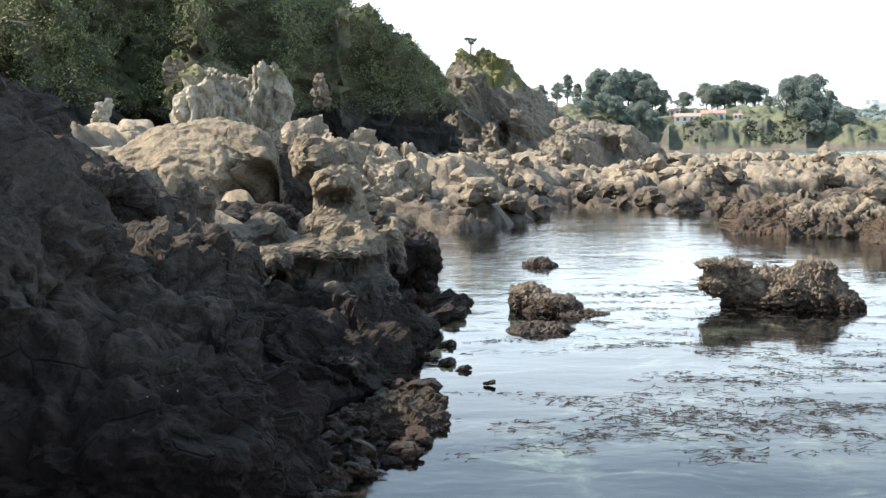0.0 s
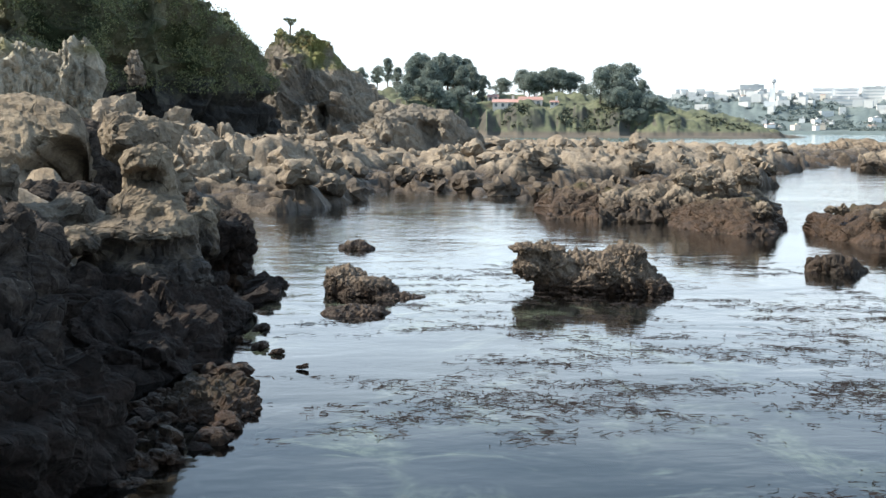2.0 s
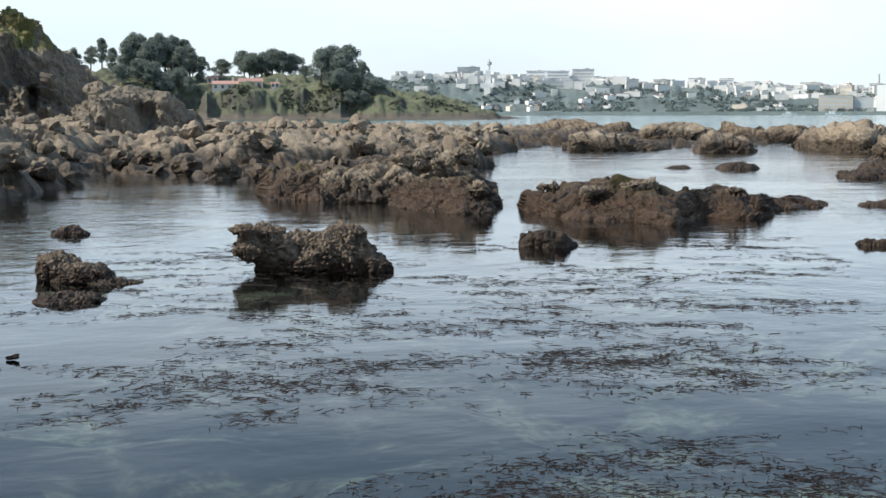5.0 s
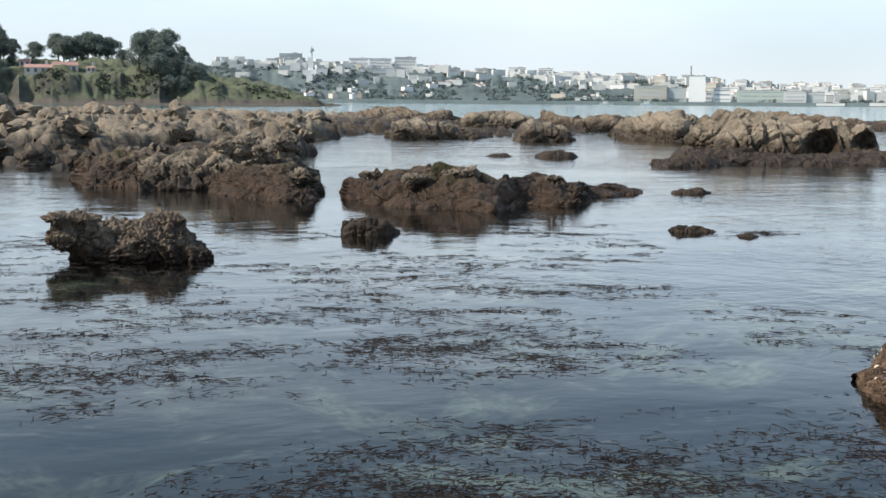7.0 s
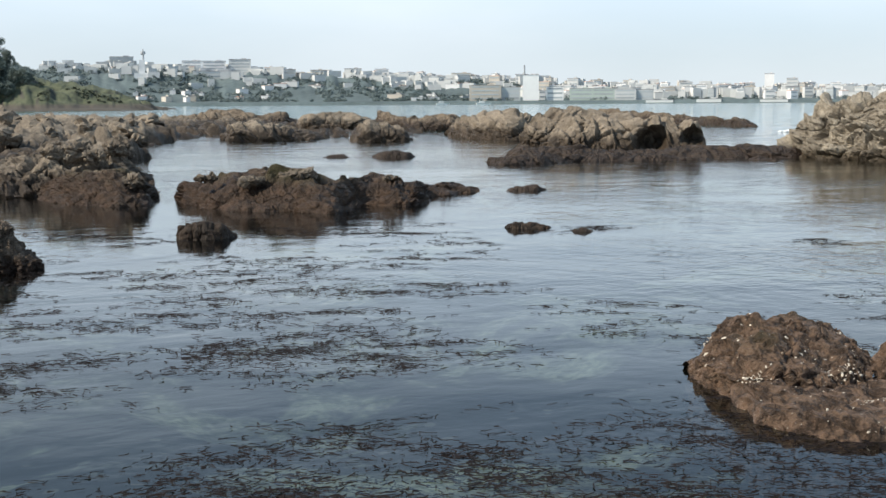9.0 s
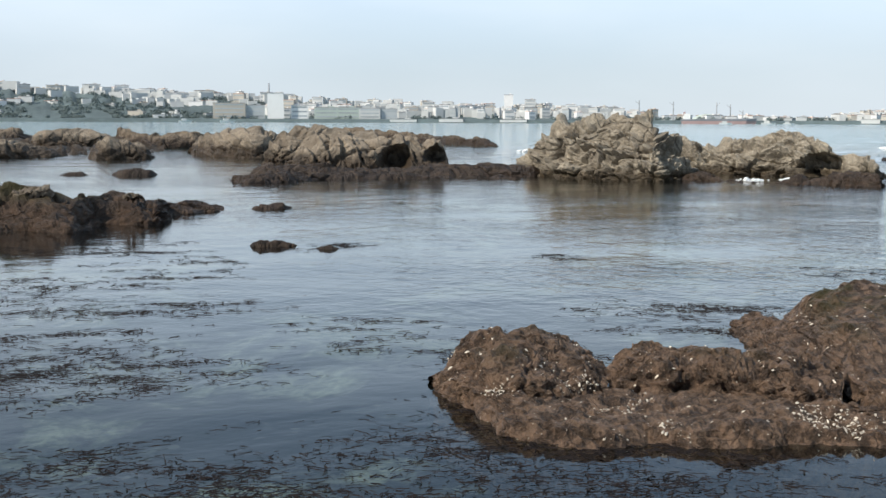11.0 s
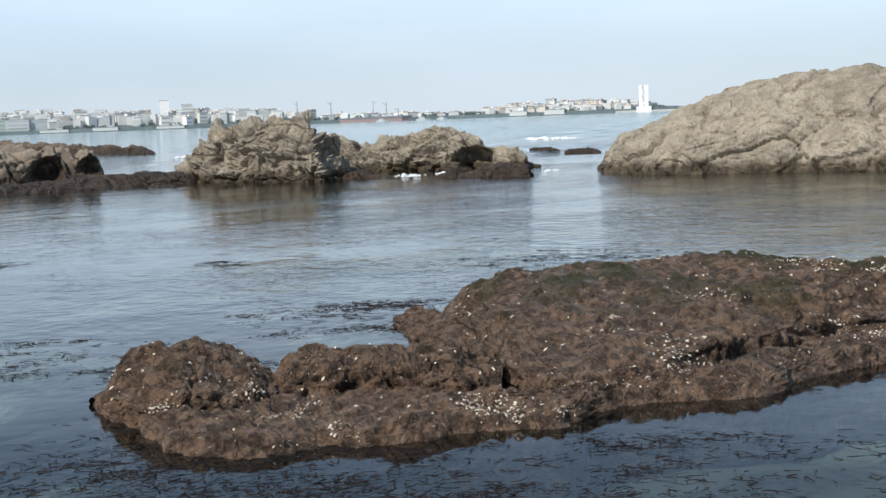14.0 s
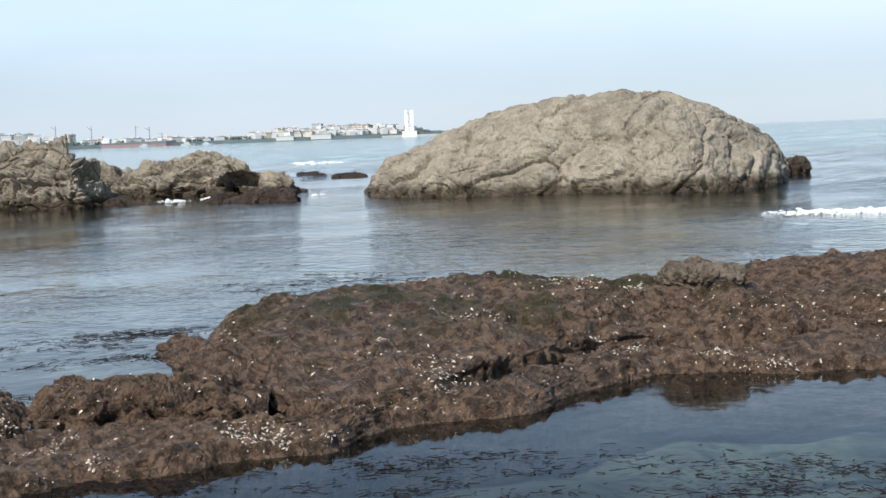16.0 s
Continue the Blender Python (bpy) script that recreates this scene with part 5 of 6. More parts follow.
naz, nd = 780, 500
gaz, gd = np.meshgrid(np.linspace(56, -27, naz), np.geomspace(5.0, 142, nd), indexing="ij")
gx, gy = bearing(gaz.ravel(), gd.ravel())
gz = reef_height(gx, gy)
faces = grid_faces(naz, nd)
faces = faces[gz[faces].max(axis=1) > -0.3]
used = np.unique(faces)
index = np.zeros(len(gx), dtype=np.int64)
index[used] = np.arange(len(used))
reef = new("reef", mesh_of("reef", np.stack([gx, gy, gz], axis=1)[used], index[faces][:, ::-1], M_REEF))
tagged(reef, "wide sunlit pavement of broken grey-brown reef rock", "reef", kind="structure")

# ---- loose stones of the reef ----


def loose_stone(seed, size, material):
    """A broken stone about one metre across, to be scaled."""
    bm = bmesh.new()
    bmesh.ops.create_icosphere(bm, subdivisions=3, radius=0.5)
    p = np.array([v.co for v in bm.verts])
    f1, f2, who, lean = cells(p * 2.2 + seed * 3.7, seed)
    out = 1 + 0.28 * fractal(p * 1.7 + seed, 2, seed) + 0.25 * (who - 0.5) + 0.5 * lean - 0.10 * (1 - step(0, 0.15, f2 - f1)) + 0.05 * fractal(p * 9, 2, seed + 3)
    p = p * out[:, None] * np.array([1.0, 0.8, 0.62])
    for v, c in zip(bm.verts, p):
        v.co = c
    for f in bm.faces:
        f.smooth = False
    me = bpy.data.meshes.new("boulder")
    bm.to_mesh(me)
    bm.free()
    me.materials.append(material)
    return me


rng = np.random.default_rng(4)
stones = [loose_stone(s, 1.0, M_REEF) for s in range(6)]
for k in range(190):
    az = rng.uniform(-16.5, 5.0)
    near = np.interp(az, saz, sd)
    d = near + 1.0 + rng.uniform(0, 1) ** 1.4 * 34
    x, y = bearing(az, d)
    z = float(reef_height(np.array([x]), np.array([y]))[0])
    if z < -0.1:
        continue
    size = rng.uniform(0.3, 0.95) * (0.75 + d / 110)
    ob = new("boulder", stones[k % 6])
    ob.matrix_basis = pose(x, y, z + 0.12 * size, rng.uniform(-25, 25), rng.uniform(-25, 25), rng.uniform(0, 360)) @ Matrix.Diagonal((size, size, size, 1))
    tagged(ob, "loose grey-brown boulder lying on the reef", "boulder", "boulders on the reef")
wet = [loose_stone(s, 1.0, M_WEEDY if s % 3 else M_DARK) for s in range(10, 14)]
for k in range(70):
    az = rng.uniform(6.3, 12.5)
    edge = np.interp(az, (5.4, 6.3, 8.0, 10.8, 12.5), (8.5, 8.0, 7.4, 6.8, 6.4))
    d = edge + rng.uniform(0.0, 1.0) * np.interp(az, (5.4, 6.5, 8, 12.5), (3.6, 3.6, 2.6, 1.2))
    size = rng.uniform(0.06, 0.24)
    x, y = bearing(az, d)
    ob = new("stone", wet[k % 4])
    ob.matrix_basis = pose(x, y, rng.uniform(-0.05, 0.03), rng.uniform(-25, 25), rng.uniform(-25, 25), rng.uniform(0, 360)) @ Matrix.Diagonal((size, size, size, 1))
    tagged(ob, "dark wet beach stone at the foot of the shore rock", "stone", "wet stones at the foot of the shore rock")
# smaller stones among them
for az, d, size in ((5.75, 14.2, 0.3), (5.45, 14.6, 0.26), (5.9, 13.6, 0.34), (5.2, 14.9, 0.2), (5.95, 14.9, 0.3), (5.9, 11.6, 0.12), (6.0, 10.6, 0.12), (5.3, 10.3, 0.08), (4.3, 9.6, 0.06), (6.6, 15.2, 0.4), (2.3, 12.6, 0.10)):
    x, y = bearing(az, d)
    ob = new("stone", wet[int(size * 100) % 4])
    ob.matrix_basis = pose(x, y, 0.02, 0, 10, az * 40) @ Matrix.Diagonal((size * 1.5, size, size, 1))
    tagged(ob, "small weedy stone at the pool's edge", "stone", "stones at the pool's edge")

# ---- floating weed ----
M_WEED = leaf_material("brown_weed", (0.006, 0.0045, 0.005), (0.020, 0.014, 0.013), 0.9)


def weed_mat(name, clumps, seed, label):
    """Short forked fronds of weed lying just under the surface, in loose drifts and tufts."""
    r = np.random.default_rng(seed)
    verts, faces = [], []

    def frond(x, y, turn, length, wide, bend, z):
        at = len(verts)
        a, px, py = turn, x, y
        for s in range(5):
            w = wide * (1.0, 0.9, 0.8, 0.6, 0.12)[s]
            verts.extend([(px - w * math.sin(a), py + w * math.cos(a), z + 0.002), (px + w * math.sin(a), py - w * math.cos(a), z)])
            a += bend / 4 + r.normal(0, 0.22)
            px, py = px + length / 4 * math.cos(a), py + length / 4 * math.sin(a)
        faces.extend([(at + 2 * s, at + 2 * s + 1, at + 2 * s + 3, at + 2 * s + 2) for s in range(4)])

    for az, d, spread, count in clumps:
        x0, y0 = bearing(az, d)
        lie = radians(az) + r.normal(0.0, 0.35)
        tufts = [(r.normal(0, spread * 1.4), r.normal(0, spread * 0.34)) for k in range(max(2, count // 4))]
        for k in range(int(count * 1.9)):
            along, across = tufts[k % len(tufts)]
            along, across = along + r.normal(0, 0.05 + 0.15 * spread), across + r.normal(0, 0.03 + 0.07 * spread)
            cx, cy = x0 + along * math.cos(lie) - across * math.sin(lie), y0 + along * math.sin(lie) + across * math.cos(lie)
            turn, length, wide = lie + r.normal(0, 0.8), r.uniform(0.025, 0.13) * (0.45 + d / 22), r.uniform(0.0018, 0.0055) * (0.5 + d / 14)
            z = 0.002 + 0.006 * r.uniform() if r.uniform() < 0.6 else -0.01 * r.uniform()
            frond(cx, cy, turn, length, wide, r.normal(0, 0.9), z)
            if r.uniform() < 0.5:
                frond(cx, cy, turn + r.normal(0, 0.8), length * 0.6, wide * 0.8, r.normal(0, 0.8), z)
    ob = new(name, mesh_of(name, verts, faces, M_WEED))
    return tagged(ob, label, "seaweed", kind="stuff")


r5 = np.random.default_rng(5)
drifts = []
while len(drifts) < 380:
    az, d = r5.uniform(-44, 3.5), 5.4 * (18.5 / 5.4) ** (r5.uniform(0, 1) ** 1.15)
    x, y = bearing(az, d)
    m = soft_noise(np.array([[x * 0.6, y * 0.6, 3.0]]), 8)[0] + 0.25 * soft_noise(np.array([[x * 2, y * 2, 3.0]]), 9)[0]
    open_water = (az < -30 and d > 11.5) or (az > 1 and d < 8)
    if m > (0.38 if open_water else 0.02):
        drifts.append((az, d, r5.uniform(0.12, 0.34), int(r5.uniform(14, 44))))
weed_mat("floating_weed", drifts, 6, "dark brown ribbon weed floating in drifts on the pool")
drifts = [(-27.6, 12.4, 0.2, 70), (-29.0, 12.3, 0.16, 50), (-23.0, 6.7, 0.4, 120), (-20.5, 6.4, 0.35, 90), (-26.0, 6.6, 0.32, 80), (-16.5, 9.2, 0.22, 50), (-19.0, 9.4, 0.2, 50)]
weed_mat("floating_weed", drifts, 7, "dense dark patch of floating weed in the pool")
drifts = [(r5.uniform(-82, -42), r5.uniform(4.6, 7.0), r5.uniform(0.12, 0.3), int(r5.uniform(20, 50))) for k in range(80)]
weed_mat("floating_weed", drifts, 8, "scattered dark weed floating in front of the rock shelf")
drifts = [(r5.uniform(-53, -47), r5.uniform(10.6, 12.4), 0.3, 60) for k in range(14)] + [(r5.uniform(-62, -50), r5.uniform(14.5, 16.5), 0.3, 22) for k in range(14)]
weed_mat("floating_weed", drifts, 9, "dark weed gathered along the far edge of the shelf")

# ---- barnacles and limpets on the shelf ----
M_SHELL = plain_material("shell_white", (0.60, 0.54, 0.45), 0.6, 0.35, 6.0)


def crust(rock, count, seed, big=1.0, name="barnacle_crust"):
    """Small shells stuck to the upper faces of a rock, in patches."""
    r = np.random.default_rng(seed)
    me = rock.data
    n = len(me.polygons)
    c, nor = np.zeros(n * 3, dtype=np.float32), np.zeros(n * 3, dtype=np.float32)
    me.polygons.foreach_get("center", c)
    me.polygons.foreach_get("normal", nor)
    c, nor = c.reshape(-1, 3).astype(float), nor.reshape(-1, 3).astype(float)
    patchy = soft_noise(c * 1.7, seed) + 0.7 * soft_noise(c * 5.2, seed + 1)
    fit = np.nonzero((c[:, 2] > 0.03) & (nor[:, 2] > 0.15) & ((patchy > 0.62) | (r.uniform(size=n) < 0.05)))[0]
    pick = r.choice(fit, min(count, len(fit)), replace=False)
    c = c.copy()
    c[pick] += np.cross(nor[pick], r.normal(size=(len(pick), 3))) * 0.016
    size = big * (0.003 + 0.009 * r.uniform(0, 1, len(pick)) ** 2.5)
    side = np.cross(nor[pick], r.normal(size=(len(pick), 3)))
    side /= np.linalg.norm(side, axis=1)[:, None]
    other = np.cross(nor[pick], side)
    long = r.uniform(1.0, 2.4, len(pick))
    ring = []
    for k in range(6):
        a = k * math.pi / 3
        ring.append(c[pick] + side * (size * long * math.cos(a))[:, None] + other * (size * math.sin(a))[:, None] - nor[pick] * 0.002)
    ring.append(c[pick] + nor[pick] * (size * 0.7)[:, None])
    verts = np.stack(ring, axis=1).reshape(-1, 3)
    start = np.arange(len(pick)) * 7
    faces = np.concatenate([np.stack([start + k, start + (k + 1) % 6, start + 6], axis=1) for k in range(6)])
    ob = new(name, mesh_of(name, verts, faces, M_SHELL, False))
    ob.parent = rock
    return tagged(ob, "small white barnacles and limpets", kind="stuff")


crust(shelf, 4200, 11, 0.85)
crust(shelf_tip, 900, 15, 0.8)
crust(shelf_mid, 900, 16, 0.8)
crust(shelf_back, 5600, 12, 0.9)
crust(near_rock, 220, 13, 0.35)
crust(islet, 160, 14, 0.6)

# ---- surf ----
M_FOAM = plain_material("sea_foam", (0.82, 0.86, 0.88), 0.7, 0.08, 3.0, 0.0, 0.03)


def surf(pieces, seed, label):
    """A ragged run of foam: many small froth heaps along a line of breaking water."""
    r = np.random.default_rng(seed)
    bm = bmesh.new()
    for az0, az1, d, high in pieces:
        for k in range(int(abs(az1 - az0) * 60)):
            u = r.uniform(0, 1)
            az, far = az0 + (az1 - az0) * u, d * (1 + r.normal(0, 0.009))
            x, y = bearing(az, far)
            s = high * (0.15 + 0.85 * r.uniform(0, 1) ** 3) * (1 - abs(2 * u - 1) ** 3)
            m = Matrix.Translation((x, y, s * 0.15)) @ Matrix.Rotation(radians(az), 4, "Z") @ Matrix.Diagonal((s * r.uniform(0.8, 2.0), s * 0.8, s * r.uniform(0.4, 0.9), 1))
            for v in bmesh.ops.create_icosphere(bm, subdivisions=1, radius=1.0, matrix=m)["verts"]:
                v.co += Vector(v.co - m.translation) * 0.5 * noise.noise(v.co * (2.0 / high))
    for f in bm.faces:
        f.smooth = True
    me = bpy.data.meshes.new("foam")
    bm.to_mesh(me)
    bm.free()
    me.materials.append(M_FOAM)
    return tagged(new("foam", me), label, "foam", kind="stuff")


surf([(-50.6, -52.0, 40.4, 0.07), (-52.3, -53.4, 40.8, 0.09), (-56.8, -57.6, 40.5, 0.05)], 1, "white surf breaking in the undercut of the reef")
surf([(-75.2, -86, 25.4, 0.075), (-75.6, -85, 25.1, 0.06), (-76.5, -84, 25.6, 0.05)], 3, "white crest of a small breaking wave")
surf([(-41.5, -43.5, 78, 0.2), (-44.0, -46.2, 66, 0.18), (-55.5, -58.5, 92, 0.22)], 4, "thin white surf on the outer reef")
surf([(-11.5, -14.5, 170, 0.4)], 5, "distant white surf beyond the reef")

# ---- plants ----
# leaf colours paled and greyed to stand for the haze over the headland
M_LEAF = leaf_material("hazed_pine_leaves", (0.155, 0.195, 0.175), (0.235, 0.275, 0.25), thin=True)
M_SCRUB = leaf_material("scrub_leaves", (0.06, 0.07, 0.05), (0.10, 0.11, 0.075))
M_BUSH = leaf_material("bush_leaves", (0.075, 0.10, 0.05), (0.20, 0.212, 0.108))
M_DRYGRASS = leaf_material("dry_grass", (0.10, 0.085, 0.03), (0.20, 0.17, 0.075))
M_BARK = plain_material("bark", (0.14, 0.11, 0.085), 0.9, 0.35, 1.5)


def leaves_of(centres, sizes, count, leaf, seed, flat=0.6):
    """Small leaf blades in ragged clumps round the centres."""
    r = np.random.default_rng(seed)
    n = len(centres) * count
    c = np.repeat(np.asarray(centres, dtype=float), count, axis=0)
    s = np.repeat(np.asarray(sizes, dtype=float), count)
    way = r.normal(size=(n, 3))
    way /= np.linalg.norm(way, axis=1)[:, None]
    way[:, 2] *= flat
    at = c + way * (s * r.uniform(0.35, 1.05, n))[:, None]
    u = r.normal(size=(n, 3))
    u /= np.linalg.norm(u, axis=1)[:, None]
    v = np.cross(u, r.normal(size=(n, 3)))
    v /= np.linalg.norm(v, axis=1)[:, None]
    k = (leaf * r.uniform(0.6, 1.4, n))[:, None]
    verts = np.stack([at - u * k, at - v * k * 0.5, at + u * k, at + v * k * 0.5], axis=1).reshape(-1, 3)
    return verts, np.arange(n * 4).reshape(-1, 4)


def tube(bm, a, b, ra, rb, sides=7):
    a, b = Vector(a), Vector(b)
    turn = (b - a).to_track_quat("Z", "Y").to_matrix()
    rings = [[bm.verts.new(p + turn @ Vector((math.cos(6.2832 * k / sides) * q, math.sin(6.2832 * k / sides) * q, 0))) for k in range(sides)] for p, q in ((a, ra), (b, rb))]
    for k in range(sides):
        bm.faces.new((rings[0][k], rings[0][(k + 1) % sides], rings[1][(k + 1) % sides], rings[1][k]))
    bm.faces.new(rings[1])


def pine(tall, wide, bare, seed, clumps=34):
    """A coastal pine or gum tree: forked trunk, limbs, and a ragged crown of leaf clumps. bare: share of the height without leaves."""
    r = np.random.default_rng(seed)
    root = tagged(new("tree"), "tall dark green coastal tree on the headland", "tree", "trees on the headland")
    bm = bmesh.new()
    lean = r.normal(0, 0.04, 2)
    top = (lean[0] * tall, lean[1] * tall, tall * 0.8)
    knee = (top[0] * 0.4, top[1] * 0.4 + 0.2, tall * 0.4)
    tube(bm, (0, 0, -0.6), knee, tall * 0.028, tall * 0.02)
    tube(bm, knee, top, tall * 0.02, tall * 0.008)
    part("trunk", bm, M_BARK, root)
    centres, sizes = [], []
    for k in range(clumps):
        u = bare + (1 - bare) * r.uniform(0, 1) ** 0.8
        a = r.uniform(0, 6.283)
        reach = wide * (0.15 + 0.85 * r.uniform(0, 1)) * math.sqrt(max(0.05, 1 - ((u - bare) / (1 - bare)) ** 2.2)) * (0.75 + 0.25 * math.sin(3 * a + seed))
        centres.append((top[0] * u + math.cos(a) * reach, top[1] * u + math.sin(a) * reach, tall * u * 0.97))
        sizes.append(r.uniform(0.16, 0.30) * wide + 0.4)
    for k in range(6):
        bm = bmesh.new()
        c = centres[k * 5]
        tube(bm, (c[0] * 0.15, c[1] * 0.15, c[2] * 0.66), c, tall * 0.010, tall * 0.004, 5)
        part("limb", bm, M_BARK, root)
    v, f = leaves_of(centres, sizes, 130, 0.30, seed, 0.8)
    crown = new("crown", mesh_of("crown", v, f, M_LEAF, False))
    crown.parent = root
    return root


# ---- the headland across the water ----
LAND = ((4, 14), (0.4, 13.5), (-2.7, 11.0), (-5, 11.6), (-7, 12.2), (-9, 11.6), (-10.6, 10.5), (-11.4, 8.8), (-12.2, 6.9), (-13.5, 5.6), (-15, 3.2), (-16.2, 0.3), (-18, -2))
laz, lz = np.array([l[0] for l in LAND[::-1]]), np.array([l[1] for l in LAND[::-1]]) - 0.8


def land_height(az, d):
    az, d = np.asarray(az, dtype=float), np.asarray(d, dtype=float)
    x, y = bearing(az, d)
    p = np.stack([x, y, 0 * x], axis=1)
    gully = 9 * np.abs(soft_noise(np.stack([az * 0.9, 0 * az, 0 * az], axis=1), 91)) + 3 * fractal(np.stack([az * 1.7, d * 0.05, 0 * az], axis=1), 3, 92)
    top = np.interp(az, laz, lz)
    face = step(0, 20, d - 428 - gully)
    z = -1 + face * (top * 0.74 + 1) + step(440, 482, d) * 0.42 * top + 1.5 * fractal(p * 0.16, 4, 93) * face
    return z + 1.6 * step(-3, 5, d - 424 - 0.4 * gully) * step(17, 14, -az)


def land_material():
    m, nt, b = material_of("headland_ground")
    g = put(nt, "ShaderNodeNewGeometry")
    up = put(nt, "ShaderNodeSeparateXYZ", None, Vector=g.outputs["Normal"]).outputs["Z"]
    high = put(nt, "ShaderNodeSeparateXYZ", None, Vector=g.outputs["Position"]).outputs["Z"]
    big, fine = grain(nt, g.outputs["Position"], 0.06, 6.0), grain(nt, g.outputs["Position"], 0.6, 5.0)
    earth = blend(nt, span(nt, big, 0.42, 0.6), (0.034, 0.039, 0.033), (0.068, 0.063, 0.054))
    grass = blend(nt, span(nt, fine, 0.35, 0.65), (0.07, 0.083, 0.05), (0.105, 0.118, 0.07))
    c = blend(nt, span(nt, maths(nt, "ADD", up, maths(nt, "MULTIPLY", maths(nt, "SUBTRACT", big, 0.5), 0.7)), 0.62, 0.85), earth, grass)
    c = blend(nt, span(nt, high, 1.4, 2.6), (0.08, 0.07, 0.058), c)
    nt.links.new(c, b.inputs["Base Color"])
    b.inputs["Roughness"].default_value = 0.95
    return m


M_LAND = land_material()
ga, gd = np.meshgrid(np.linspace(4, -18, 640), np.concatenate([np.linspace(418, 470, 70), np.linspace(475, 640, 24)]), indexing="ij")
hx, hy = bearing(ga.ravel(), gd.ravel())
hz = land_height(ga.ravel(), gd.ravel())
headland = new("headland", mesh_of("headland", np.stack([hx, hy, hz], axis=1), grid_faces(640, 94)[:, ::-1], M_LAND))
tagged(headland, "low green headland with broken cliffs across the water", "headland", kind="structure")

kinds = [pine(15, 4.6, 0.30, 1, 46), pine(13, 4.2, 0.22, 2, 44), pine(9.5, 5.2, 0.22, 3, 44), pine(12.5, 6.0, 0.10, 4, 56)]
spots = [(-0.95, 474, 1, 1.0), (-1.4, 476, 0, 1.0), (-1.85, 474, 1, 1.12), (-2.3, 476, 0, 1.02), (-2.7, 474, 1, 1.1), (-3.1, 476, 1, 0.95), (-1.6, 448, 2, 0.7), (-2.3, 447, 2, 0.75), (-3.3, 450, 2, 0.65), (-0.6, 448, 2, 0.7), (-5.7, 478, 2, 0.9), (-6.2, 480, 2, 0.95), (-6.65, 480, 2, 0.9), (-7.1, 480, 2, 0.9), (-9.3, 450, 3, 0.95), (-9.8, 462, 3, 0.98), (-0.75, 462, 0, 0.85), (-1.15, 468, 0, 0.98), (-1.6, 460, 1, 1.1), (-2.05, 466, 0, 1.02), (-2.5, 470, 0, 0.98), (-2.95, 462, 1, 1.0), (-3.3, 468, 0, 0.9), (-3.75, 466, 1, 0.75), (-0.2, 470, 1, 0.7), (-1.9, 452, 2, 0.8), (-2.8, 455, 2, 0.75), (-1.2, 450, 2, 0.8),
         (-4.55, 480, 2, 0.75), (-5.5, 482, 2, 0.98), (-5.95, 486, 2, 1.0), (-6.4, 488, 2, 0.92), (-6.9, 486, 2, 0.95), (-7.4, 484, 2, 0.92), (-8.0, 478, 2, 0.55), (-8.65, 452, 3, 0.9), (-9.1, 458, 3, 1.02), (-9.6, 455, 3, 1.0), (-9.95, 449, 3, 0.82), (-10.35, 452, 1, 0.72), (-10.6, 447, 2, 0.62), (-10.95, 446, 2, 0.5),
         (-9.4, 444, 2, 0.75), (-9.8, 441, 2, 0.6), (-10.3, 441, 2, 0.55), (-11.2, 446, 2, 0.38), (0.2, 480, 1, 0.75), (0.65, 486, 0, 0.62), (1.3, 486, 0, 0.6)]
for k, (az, d, which, size) in enumerate(spots):
    x, y = bearing(az, d)
    z = float(land_height(np.array([az]), np.array([d]))[0])
    m = pose(x, y, z, 0, 0, k * 67) @ Matrix.Diagonal((size, size, size, 1))
    copy_thing(kinds[which], m)
for k in range(4):
    if kinds[k].matrix_basis.translation.length < 1:
        x, y = bearing(-3.4 + 0.9 * k, 496)
        kinds[k].matrix_basis = pose(x, y, float(land_height(np.array([-3.4 + 0.9 * k]), np.array([496.0]))[0]), 0, 0, 0) @ Matrix.Diagonal((0.6, 0.6, 0.6, 1))

# scrub on the headland's cliffs
r8 = np.random.default_rng(8)
centres, sizes = [], []
while len(centres) < 260:
    az, d = r8.uniform(-15.5, 2.5), r8.uniform(434, 452)
    if soft_noise(np.array([[az * 1.8, d * 0.05, 0]]), 95)[0] < 0.22:
        continue
    x, y = bearing(az, d)
    z = float(land_height(np.array([az]), np.array([d]))[0])
    if z > 2.4:
        centres.append((x, y, z + 0.2))
        sizes.append(r8.uniform(0.6, 1.5))
v, f = leaves_of(centres, sizes, 18, 0.45, 9)
tagged(new("scrub", mesh_of("scrub", v, f, M_SCRUB, False)), "dark scrub on the headland's cliffs", "scrub", kind="stuff")

# ---- house on the headland ----
M_ROOF = plain_material("red_roof", (0.34, 0.20, 0.18), 0.85, 0.2, 1.0)
M_WHITE = plain_material("white_render", (0.62, 0.58, 0.54), 0.8, 0.08, 0.3)
M_GLASS = plain_material("dark_window", (0.10, 0.12, 0.14), 0.25, 0.2, 1.0)


